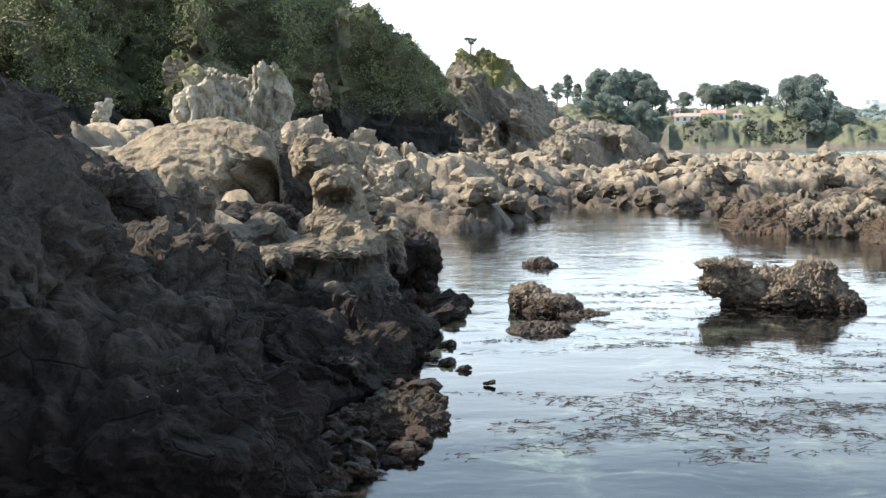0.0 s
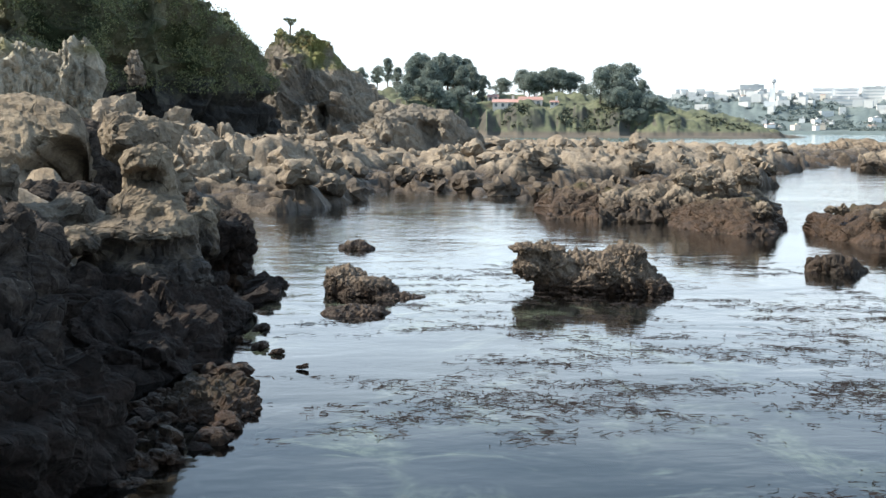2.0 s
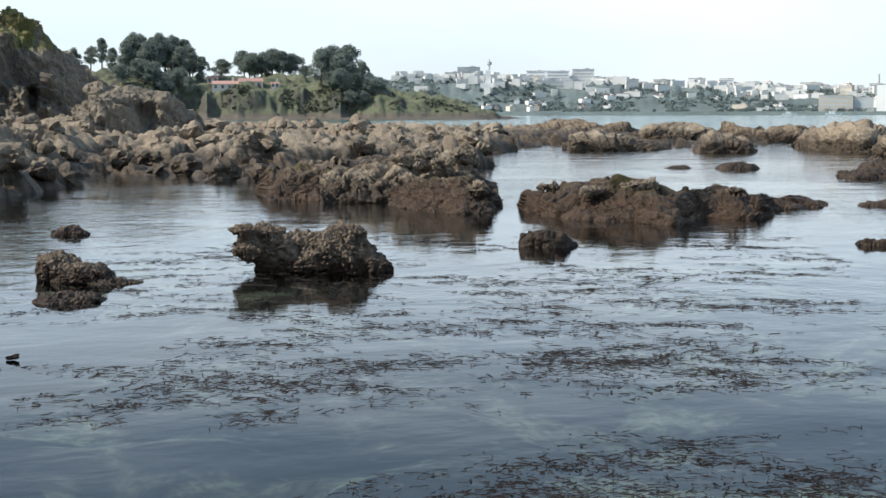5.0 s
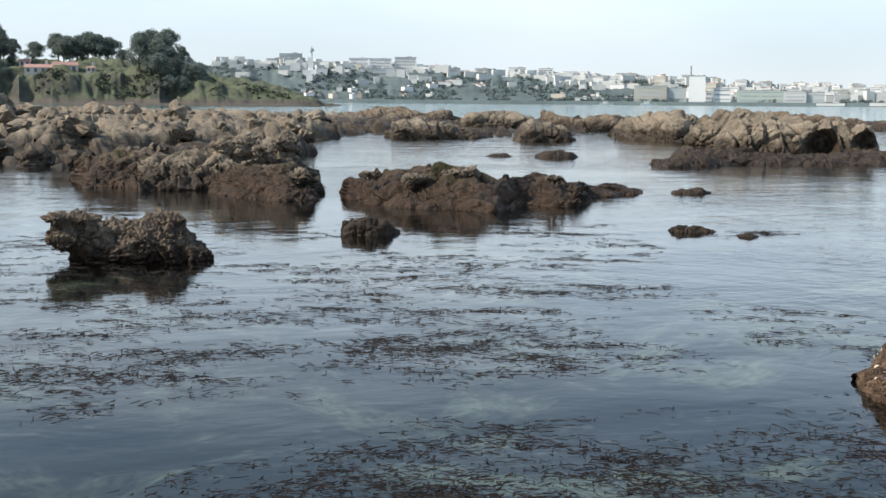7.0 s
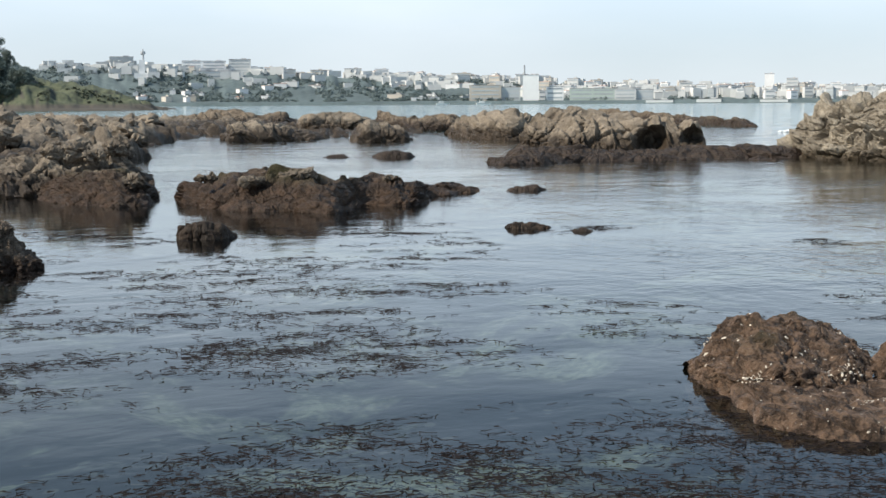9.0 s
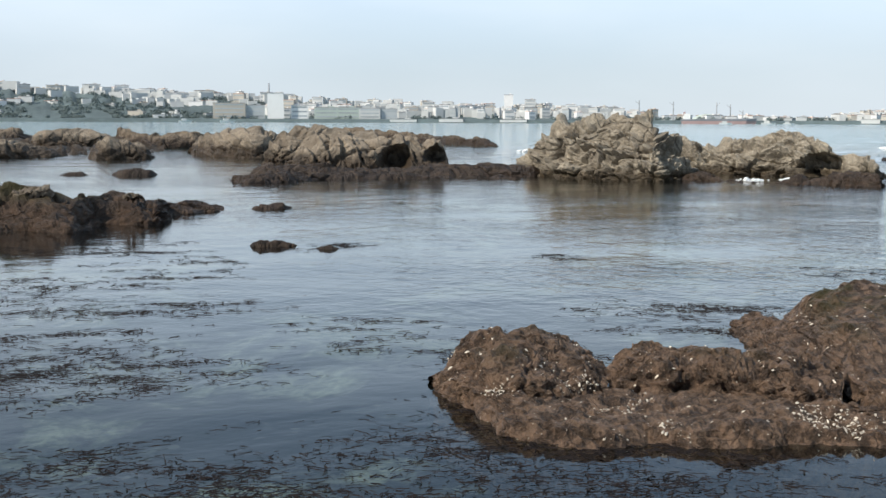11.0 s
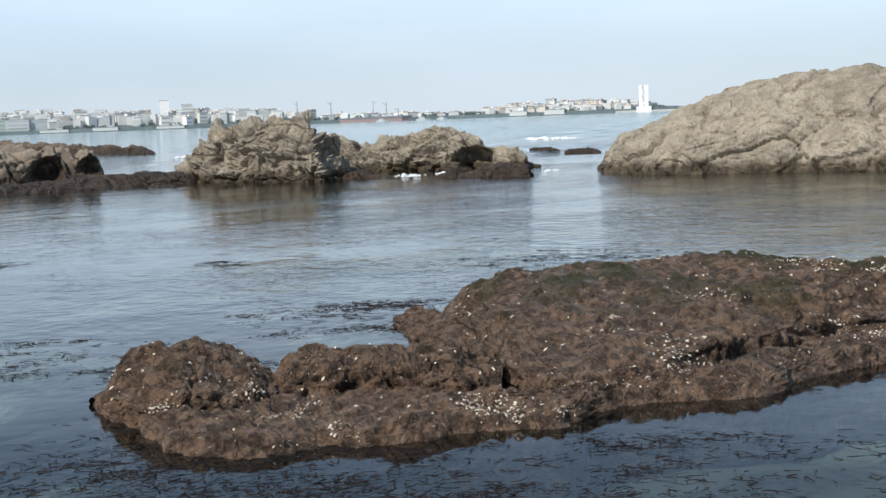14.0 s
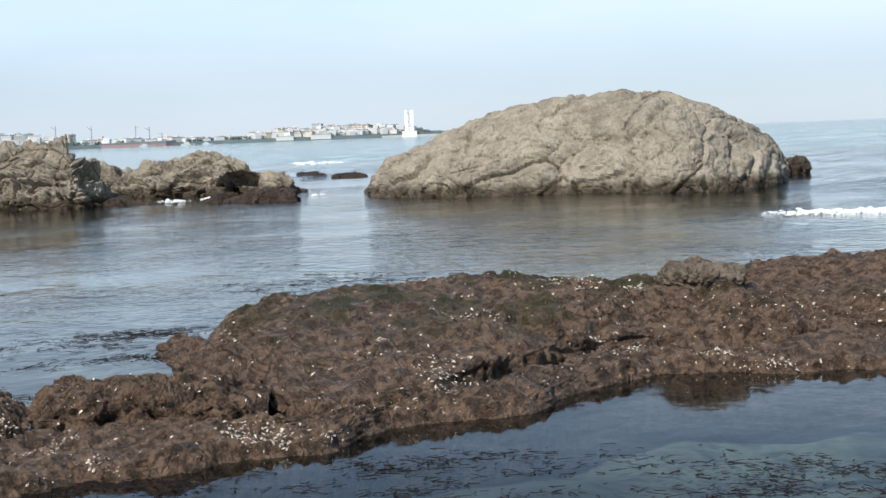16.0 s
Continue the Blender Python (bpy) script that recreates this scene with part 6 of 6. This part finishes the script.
def house(az, d, width, deep, wall_high, roof_high, label):
    x, y = bearing(az, d)
    z = float(land_height(np.array([az]), np.array([d]))[0])
    root = tagged(new("house"), label, "house", "houses on the headland")
    root.matrix_basis = pose(x, y, z, 0, 0, az)
    box_part("wall", M_WHITE, root, (0, 0, -1.0), (width, deep, wall_high + 1.0), "white rendered wall")
    bm = bmesh.new()
    w, h, e = width / 2 + 0.3, deep / 2 + 0.4, wall_high
    vs = [bm.verts.new(c) for c in ((-w, -h, e), (w, -h, e), (w, h, e), (-w, h, e), (-w * 0.92, 0, e + roof_high), (w * 0.92, 0, e + roof_high))]
    for q in ((0, 1, 5, 4), (2, 3, 4, 5), (1, 2, 5), (3, 0, 4), (3, 2, 1, 0)):
        bm.faces.new([vs[i] for i in q])
    roof = part("roof", bm, M_ROOF, root, "red tiled roof")
    box_part("chimney", M_WHITE, roof, (width * 0.25, 0.3, e + roof_high * 0.6), (0.8, 0.8, 1.6))
    for k in range(max(2, int(width / 2.2))):
        box_part("window", M_GLASS, root, (-width / 2 + (k + 0.5) * width / max(2, int(width / 2.2)), -deep / 2 - 0.03, wall_high * 0.35), (0.9, 0.1, 1.1))
    return root


house(-4.75, 455, 9.0, 6, 2.2, 1.1, "long white house with a red tiled roof")
house(-5.75, 458, 8.0, 6, 2.3, 1.2, "white house with a red tiled roof and a chimney")
house(-6.75, 452, 2.6, 2.5, 1.4, 0.6, "small white shed in the grass")
house(-4.2, 462, 3.5, 4, 1.8, 0.9, "small white outbuilding with a red roof")

# ---- bushes of the cliff and of the stack ----


def overgrow(rock, count, seed, low, size, leaf, each, name, material, label, facing=-0.35):
    """Clumps of leaves rooted on a rock's faces above a height."""
    r = np.random.default_rng(seed)
    me = rock.data
    n = len(me.polygons)
    c, nor, area = np.zeros(n * 3, dtype=np.float32), np.zeros(n * 3, dtype=np.float32), np.zeros(n, dtype=np.float32)
    me.polygons.foreach_get("center", c)
    me.polygons.foreach_get("normal", nor)
    me.polygons.foreach_get("area", area)
    c, nor = c.reshape(-1, 3) + np.array(rock.location), nor.reshape(-1, 3)
    out = c / np.linalg.norm(c, axis=1)[:, None]
    keep = (c[:, 2] > low) & ((nor * out).sum(axis=1) < 0.25) & (nor[:, 2] > facing)
    keep &= soft_noise(c * (0.9 / size / 6), seed) > -0.62
    if not keep.any():
        return None
    pick = r.choice(np.nonzero(keep)[0], min(count, int(keep.sum())), replace=False)
    v, f = leaves_of(c[pick] + nor[pick] * size * 0.25, size * r.uniform(0.5, 1.2, len(pick)), each, leaf, seed + 1, 0.8)
    ob = new(name, mesh_of(name, v, f, material, False))
    return tagged(ob, label, name.replace("_", " "), kind="stuff")


for k, rock in enumerate(cliffs):
    overgrow(rock, int(15000 * len(rock.data.polygons) / len(cliff.data.polygons)), 21 + k, 3.6, 0.42, 0.06, 26, "bushes", M_BUSH, "dense dark green bushes covering the cliff")
overgrow(cliff, 420, 22, 8.0, 0.4, 0.09, 60, "dry_grass", M_DRYGRASS, "pale dry grass along the cliff's rim", 0.45)
overgrow(stack, 70, 23, 7.3, 0.14, 0.05, 40, "bushes", M_BUSH, "low green bushes on the stack's top", 0.1)
overgrow(stack, 80, 24, 7.0, 0.14, 0.05, 30, "dry_grass", M_DRYGRASS, "dry grass tufts on the stack's top", 0.3)
shrub = tagged(new("shrub"), "small windblown shrub on the stack's top", "shrub")
x, y = bearing(4.28, 90)
shrub.matrix_basis = pose(x, y, 8.35, 0, 0, 0)
bm = bmesh.new()
tube(bm, (0, 0, -0.5), (0.05, 0, 0.35), 0.07, 0.05)
part("trunk", bm, M_BARK, shrub)
v, f = leaves_of([(0, 0, 0.5), (-0.28, 0, 0.58), (0.26, 0, 0.52), (0.1, 0, 0.3)], [0.28, 0.22, 0.22, 0.2], 70, 0.07, 31)
crown = new("crown", mesh_of("crown", v, f, M_BUSH, False))
crown.parent = shrub

# ---- the town across the bay ----
HILL = ((-9, 58), (-11.6, 60), (-13.9, 62), (-16, 58), (-18, 52), (-19.7, 50), (-22, 46), (-25.6, 42), (-28, 38), (-30.3, 35), (-34, 27), (-37, 21), (-40.8, 14), (-43, 13), (-45, 10), (-47, 4), (-54, 3), (-55.5, 10), (-57.7, 17), (-60, 14), (-61.8, 6), (-64, 3), (-90, 1))
taz, tz = np.array([h[0] for h in HILL[::-1]], dtype=float), np.array([h[1] for h in HILL[::-1]], dtype=float)


def town_height(az, d):
    az, d = np.asarray(az, dtype=float), np.asarray(d, dtype=float)
    p = np.stack([az * 3, d * 0.01, 0 * az], axis=1)
    return -1.5 + 6.8 * step(2040, 2058, d) + (np.interp(az, taz, tz) - 2) * step(2070, 2440, d) * (1 + 0.12 * fractal(p, 3, 97)) - 40 * step(2500, 2640, d)


# bluish haze of the distance is mixed into the hillside and tree colours
M_HILL = plain_material("hazed_hillside", (0.10, 0.135, 0.14), 0.95, 0.3, 0.02)
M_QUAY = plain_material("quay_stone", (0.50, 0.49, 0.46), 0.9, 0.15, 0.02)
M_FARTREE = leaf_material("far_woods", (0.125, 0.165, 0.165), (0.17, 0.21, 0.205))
ga, gd = np.meshgrid(np.linspace(-8, -66, 700), np.concatenate([np.linspace(2036, 2060, 8), np.linspace(2075, 2640, 26)]), indexing="ij")
hx, hy = bearing(ga.ravel(), gd.ravel())
hz = town_height(ga.ravel(), gd.ravel())
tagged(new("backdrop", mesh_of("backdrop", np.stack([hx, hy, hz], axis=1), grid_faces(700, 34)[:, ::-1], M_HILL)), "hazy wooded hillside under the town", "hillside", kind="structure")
WALLS = [plain_material("far_wall_" + n, c, 0.85, 0.06, 0.01) for n, c in (("white", (0.80, 0.80, 0.79)), ("cream", (0.64, 0.60, 0.53)), ("grey", (0.45, 0.48, 0.49)), ("pale", (0.62, 0.63, 0.62)), ("green", (0.47, 0.54, 0.49)), ("tan", (0.51, 0.47, 0.41)))]
M_TOPS = plain_material("far_roof", (0.30, 0.29, 0.29), 0.9, 0.2, 0.02)
M_REDTOP = plain_material("far_tile", (0.50, 0.33, 0.27), 0.9, 0.2, 0.02)
M_PANE = plain_material("far_glass", (0.38, 0.42, 0.44), 0.4, 0.2, 0.02)


def block(az, d, width, deep, high, wall, label="", base=None, bands=True, red=False, turn=0.0):
    """A far apartment block: walls, a roof with a stair head, and a window band for each pair of storeys."""
    x, y = bearing(az, d)
    z = float(town_height(np.array([az]), np.array([d]))[0]) if base is None else base
    root = tagged(new("apartment_building"), label or "pale apartment building of the far town", "building", "buildings of the far town")
    root.matrix_basis = pose(x, y, z - 2, 0, 0, az + turn)
    box_part("wall", wall, root, (0, 0, 0), (width, deep, high + 2))
    box_part("roof", M_REDTOP if red else M_TOPS, root, (0, 0, high + 2), (width + 0.6, deep + 0.6, 0.7))
    box_part("stair_head", wall, root, (width * 0.18, 0, high + 2.7), (width * 0.22, deep * 0.4, 1.8))
    if bands:
        rows = max(1, int(high / 5.2))
        for k in range(rows):
            box_part("window_band", M_PANE, root, (0, -deep / 2 - 0.12, 2 + (k + 0.45) * high / rows), (width * 0.86, 0.3, high / rows * 0.32))
    return root


r9 = np.random.default_rng(9)
# az, base distance, width, height, wall
for az, d, w, h, c, words in ((-17.6, 2400, 34, 17, 0, "long white hospital block on the hill"), (-18.5, 2420, 40, 26, 0, "large white hospital building on the hill"), (-19.55, 2425, 38, 27, 3, "tall pale hospital wing"), (-18.6, 2370, 80, 12, 3, "wide pale low wing of the hospital"), (-14.1, 2430, 26, 12, 2, "grey apartment slab on the hill"), (-14.8, 2430, 40, 17, 2, "grey-green office slab on the hill"),
                             (-31.6, 2080, 24, 38, 0, "tall white office tower by the shore"), (-29.7, 2080, 48, 23, 5, "tan blocky building by the shore"), (-30.75, 2085, 30, 20, 2, "grey building with vertical ribs"), (-32.6, 2090, 26, 20, 0, "white apartment block by the shore"), (-33.7, 2090, 36, 17, 4, "long green and white apartment block"), (-34.6, 2090, 34, 17, 4, "long green and white apartment block"), (-35.5, 2090, 32, 16, 3, "pale apartment block with vertical ribs"), (-36.3, 2095, 26, 15, 2, "grey apartment block near the harbour"),
                             (-41.3, 2260, 15, 34, 0, "slender white tower block of flats"), (-42.2, 2280, 18, 26, 3, "pale far tower block of flats"), (-43.9, 2260, 16, 20, 0, "white far tower block of flats"), (-38.6, 2200, 16, 19, 0, "white far tower block of flats"), (-40.0, 2240, 16, 17, 2, "grey far tower block of flats"), (-21.5, 2420, 28, 13, 2, "blue-grey block on the hill"), (-24.2, 2430, 30, 14, 3, "pale slab on the hill"), (-25.4, 2435, 24, 15, 0, "white slab on the hill"), (-26.4, 2430, 26, 13, 0, "white slab on the hill"), (-27.6, 2425, 44, 12, 3, "long pale slab on the hill"), (-28.7, 2425, 34, 13, 1, "cream slab on the hill")):
    block(az, d, w, 16, h, WALLS[c], words, bands=h < 30)
for k in range(268):
    u = r9.uniform(0, 1)
    if u < 0.16:
        az, d = r9.uniform(-20, -11.8), r9.choice([r9.uniform(2085, 2200), r9.uniform(2380, 2450)])
        w, h = r9.uniform(6, 16), r9.uniform(4, 9)
    elif u < 0.32:
        az, d = r9.uniform(-30, -20), r9.choice([2435.0, r9.uniform(2090, 2300), 2440.0])
        w, h = r9.uniform(8, 26), r9.uniform(6, 13) if d > 2400 else r9.uniform(3, 7)
    elif u < 0.72:
        az, d = r9.uniform(-47.5, -30), r9.uniform(2110, 2440)
        w, h = r9.uniform(9, 24), r9.uniform(7, 18)
    elif u < 0.82:
        az, d = r9.uniform(-55, -47.5), r9.uniform(2060, 2300)
        w, h = r9.uniform(8, 26), r9.uniform(3, 8)
    else:
        az, d = r9.uniform(-61.2, -54.5), r9.uniform(2070, 2440)
        w, h = r9.uniform(8, 22), r9.uniform(5, 9)
    block(az, d, w, r9.uniform(10, 16), h, WALLS[int(r9.choice([0, 0, 0, 3, 3, 1, 2, 5]))], "", None, h > 11, r9.uniform() < 0.35, r9.uniform(-30, 30))
for az, w, high in ((-36.9, 40, 3), (-38.9, 36, 4), (-41.5, 40, 3), (-55.9, 26, 5), (-57.4, 30, 6)):
    block(az, 2058, w, 20, high, WALLS[3], "long low pale harbour shed", 2.0, False)

# the rest of the town's houses, too many to count
verts, faces = [], []
for k in range(520):
    if k < 220:
        az, far = r9.uniform(-31, -11.8), r9.choice([r9.uniform(2390, 2445), r9.uniform(2250, 2400), 2440.0])
        w, h = r9.uniform(9, 24), r9.uniform(6, 12)
    elif k < 420:
        az, far = r9.uniform(-47, -31), r9.uniform(2150, 2440)
        w, h = r9.uniform(8, 20), r9.uniform(7, 17)
    else:
        az, far = r9.uniform(-61, -54.5), r9.uniform(2080, 2430)
        w, h = r9.uniform(7, 16), r9.uniform(4, 9)
    x, y = bearing(az, far)
    z = float(town_height(np.array([az]), np.array([far]))[0]) - 2
    m = pose(x, y, z, 0, 0, az + r9.uniform(-25, 25))
    at = len(verts)
    for dz in (0, h + 2):
        for sx_, sy_ in ((-1, -1), (1, -1), (1, 1), (-1, 1)):
            verts.append(m @ Vector((sx_ * w / 2, sy_ * 6, dz)))
    faces += [(at, at + 1, at + 5, at + 4), (at + 1, at + 2, at + 6, at + 5), (at + 2, at + 3, at + 7, at + 6), (at + 3, at, at + 4, at + 7), (at + 4, at + 5, at + 6, at + 7)]
tagged(new("far_houses", mesh_of("far_houses", np.array(verts), np.array(faces), WALLS[3], False)), "crowded pale houses of the far town", "houses", kind="stuff")

# woods between the houses
centres, sizes = [], []
while len(centres) < 1900:
    az, d = r9.choice([r9.uniform(-31, -9), r9.uniform(-62, -9)]), r9.uniform(2060, 2460)
    if soft_noise(np.array([[az * 0.9, d * 0.008, 0]]), 98)[0] < -0.3:
        continue
    x, y = bearing(az, d)
    centres.append((x, y, float(town_height(np.array([az]), np.array([d]))[0]) + 1.5))
    sizes.append(r9.uniform(3, 8))
v, f = leaves_of(centres, sizes, 46, 1.5, 10)
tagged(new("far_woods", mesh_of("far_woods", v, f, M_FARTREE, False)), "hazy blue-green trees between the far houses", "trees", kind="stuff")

# ---- landmarks of the bay ----
M_STEEL = plain_material("far_steel", (0.40, 0.42, 0.44), 0.6, 0.15, 0.02)
M_HULL = plain_material("red_hull", (0.40, 0.27, 0.26), 0.6, 0.15, 0.02)
M_DARKHULL = plain_material("dark_hull", (0.17, 0.18, 0.20), 0.6, 0.15, 0.02)


def thing_at(name, az, d, z, label, category, turn=0.0):
    root = tagged(new(name), label, category)
    x, y = bearing(az, d)
    root.matrix_basis = pose(x, y, z, 0, 0, az + turn)
    return root


control = thing_at("control_tower", -15.68, 2300, float(town_height(np.array([-15.68]), np.array([2300.0]))[0]), "white harbour tower with a flared head", "tower")
box_part("base_block", WALLS[0], control, (0, 0, -2), (32, 14, 13), "white base block")
box_part("shaft", WALLS[0], control, (-3, 0, 10), (9, 9, 22))
bm = bmesh.new()
for a, b, ra, rb in ((31, 40, 1.7, 1.6), (40, 42, 1.6, 4.2), (42, 46, 4.2, 3.8), (46, 50, 1.2, 0.9)):
    tube(bm, (-1, 0, a), (-1, 0, b), ra, rb, 10)
part("head", bm, M_STEEL, control, "grey flared head")
mast = thing_at("chimney", -31.33, 2200, 20, "thin grey chimney behind the white tower", "chimney")
bm = bmesh.new()
tube(bm, (0, 0, 0), (0, 0, 42), 1.8, 1.3, 8)
part("shaft", bm, M_STEEL, mast)

twin = thing_at("twin_tower", -61.1, 2050, 0, "white twin-legged harbour control tower", "tower")
for s in (-1, 1):
    box_part("leg", WALLS[0], twin, (s * 4.3, 0, 7), (5.2, 8, 33))
for z, high in ((9, 4), (21, 3), (33, 7)):
    box_part("bridge", WALLS[3], twin, (0, 0.5, z), (5, 6, high))
box_part("base_block", WALLS[0], twin, (0, 0, 0), (22, 14, 8.5))
quay = thing_at("quay", -62.6, 2050, 0, "long pale concrete breakwater wall", "breakwater")
box_part("wall", M_QUAY, quay, (0, 0, -1), (190, 14, 4))

ship = thing_at("ship", -49.9, 2000, 0, "long red and dark tanker at anchor", "ship")
bm = bmesh.new()
outline = ((-52, 5), (-50, -5), (40, -7), (54, 0), (40, 7), (-50, 6))
low = [bm.verts.new((x * 0.97, y * 0.9, -1)) for x, y in outline]
mid = [bm.verts.new((x, y, 4.2)) for x, y in outline]
for k in range(6):
    bm.faces.new((low[k], low[(k + 1) % 6], mid[(k + 1) % 6], mid[k]))
bm.faces.new(mid)
part("hull", bm, M_HULL, ship, "red lower hull")
bm = bmesh.new()
low = [bm.verts.new((x * 1.005, y * 1.02, 4.2)) for x, y in outline]
mid = [bm.verts.new((x * 1.01, y * 1.03, 6.6 + (1.5 if x > 45 else 0))) for x, y in outline]
for k in range(6):
    bm.faces.new((low[k], low[(k + 1) % 6], mid[(k + 1) % 6], mid[k]))
bm.faces.new(mid)
part("upper_hull", bm, M_DARKHULL, ship, "dark upper hull")
box_part("bridge", WALLS[0], ship, (-43, 0, 6.6), (9, 10, 8), "white deckhouse")
box_part("funnel", M_HULL, ship, (-47, 0, 12), (3, 3, 5))
tank = thing_at("storage_hall", -49.5, 2120, 2, "pale green domed storage hall", "hall")
bm = bmesh.new()
for v_ in bmesh.ops.create_uvsphere(bm, u_segments=18, v_segments=10, radius=1.0)["verts"]:
    v_.co = Vector((v_.co.x * 26, v_.co.y * 14, max(-0.05, v_.co.z) * 13))
part("dome", bm, WALLS[4], tank)
for k, (az, high) in enumerate(((-46.7, 33), (-46.0, 16), (-48.1, 31), (-49.85, 30), (-50.4, 27), (-45.3, 14), (-50.9, 18))):
    crane = thing_at("harbour_crane", az, 2090, 2, "tall thin grey harbour crane", "crane")
    crane["group"] = "harbour cranes"
    bm = bmesh.new()
    tube(bm, (0, 0, 0), (0, 0, high), 1.1, 0.7, 6)
    part("mast", bm, M_STEEL, crane)
    bm = bmesh.new()
    tube(bm, (0, 0, high * 0.82), (5 if k % 2 else -6, 0, high * 0.98), 0.6, 0.35, 5)
    part("jib", bm, M_STEEL, crane)
for az, d, size in ((-51.9, 1700, 1.0), (-50.2, 1750, 0.9), (-27.9, 1950, 1.1), (-29.6, 1960, 1.2), (-52.7, 1800, 0.8)):
    boat = thing_at("boat", az, d, 0, "small white motor boat on the bay", "boat", 10)
    boat["group"] = "boats on the bay"
    boat.scale = (size, size, size)
    bm = bmesh.new()
    rim = ((-8, -2), (4, -2.4), (10, 0), (4, 2.4), (-8, 2))
    low = [bm.verts.new((x * 0.9, y * 0.7, -0.4)) for x, y in rim]
    mid = [bm.verts.new((x, y, 2.0)) for x, y in rim]
    for k in range(5):
        bm.faces.new((low[k], low[(k + 1) % 5], mid[(k + 1) % 5], mid[k]))
    bm.faces.new(mid)
    part("hull", bm, WALLS[0], boat)
    box_part("cabin", WALLS[3], boat, (-1, 0, 2), (6, 3, 2.4))
far = np.linspace(-41, -63, 160)
fx, fy = bearing(far, 4300.0)
rise = 30 * np.exp(-((far + 43.6) / 1.1) ** 2) + 14 + 10 * fractal(np.stack([far * 1.5, 0 * far, 0 * far], axis=1), 3, 99)
fx2, fy2 = bearing(far, 4600.0)
verts = np.concatenate([np.stack([fx, fy, 0 * far - 2], axis=1), np.stack([fx2, fy2, rise * step(-63, -60, far)], axis=1)])
faces = np.stack([np.arange(159), np.arange(159) + 160, np.arange(159) + 161, np.arange(159) + 1], axis=1)
# base colour near the sky's: the haze over these hills is painted in
M_FARHILL = plain_material("hazed_farthest_hills", (0.55, 0.60, 0.63), 0.95, 0.08, 0.005)
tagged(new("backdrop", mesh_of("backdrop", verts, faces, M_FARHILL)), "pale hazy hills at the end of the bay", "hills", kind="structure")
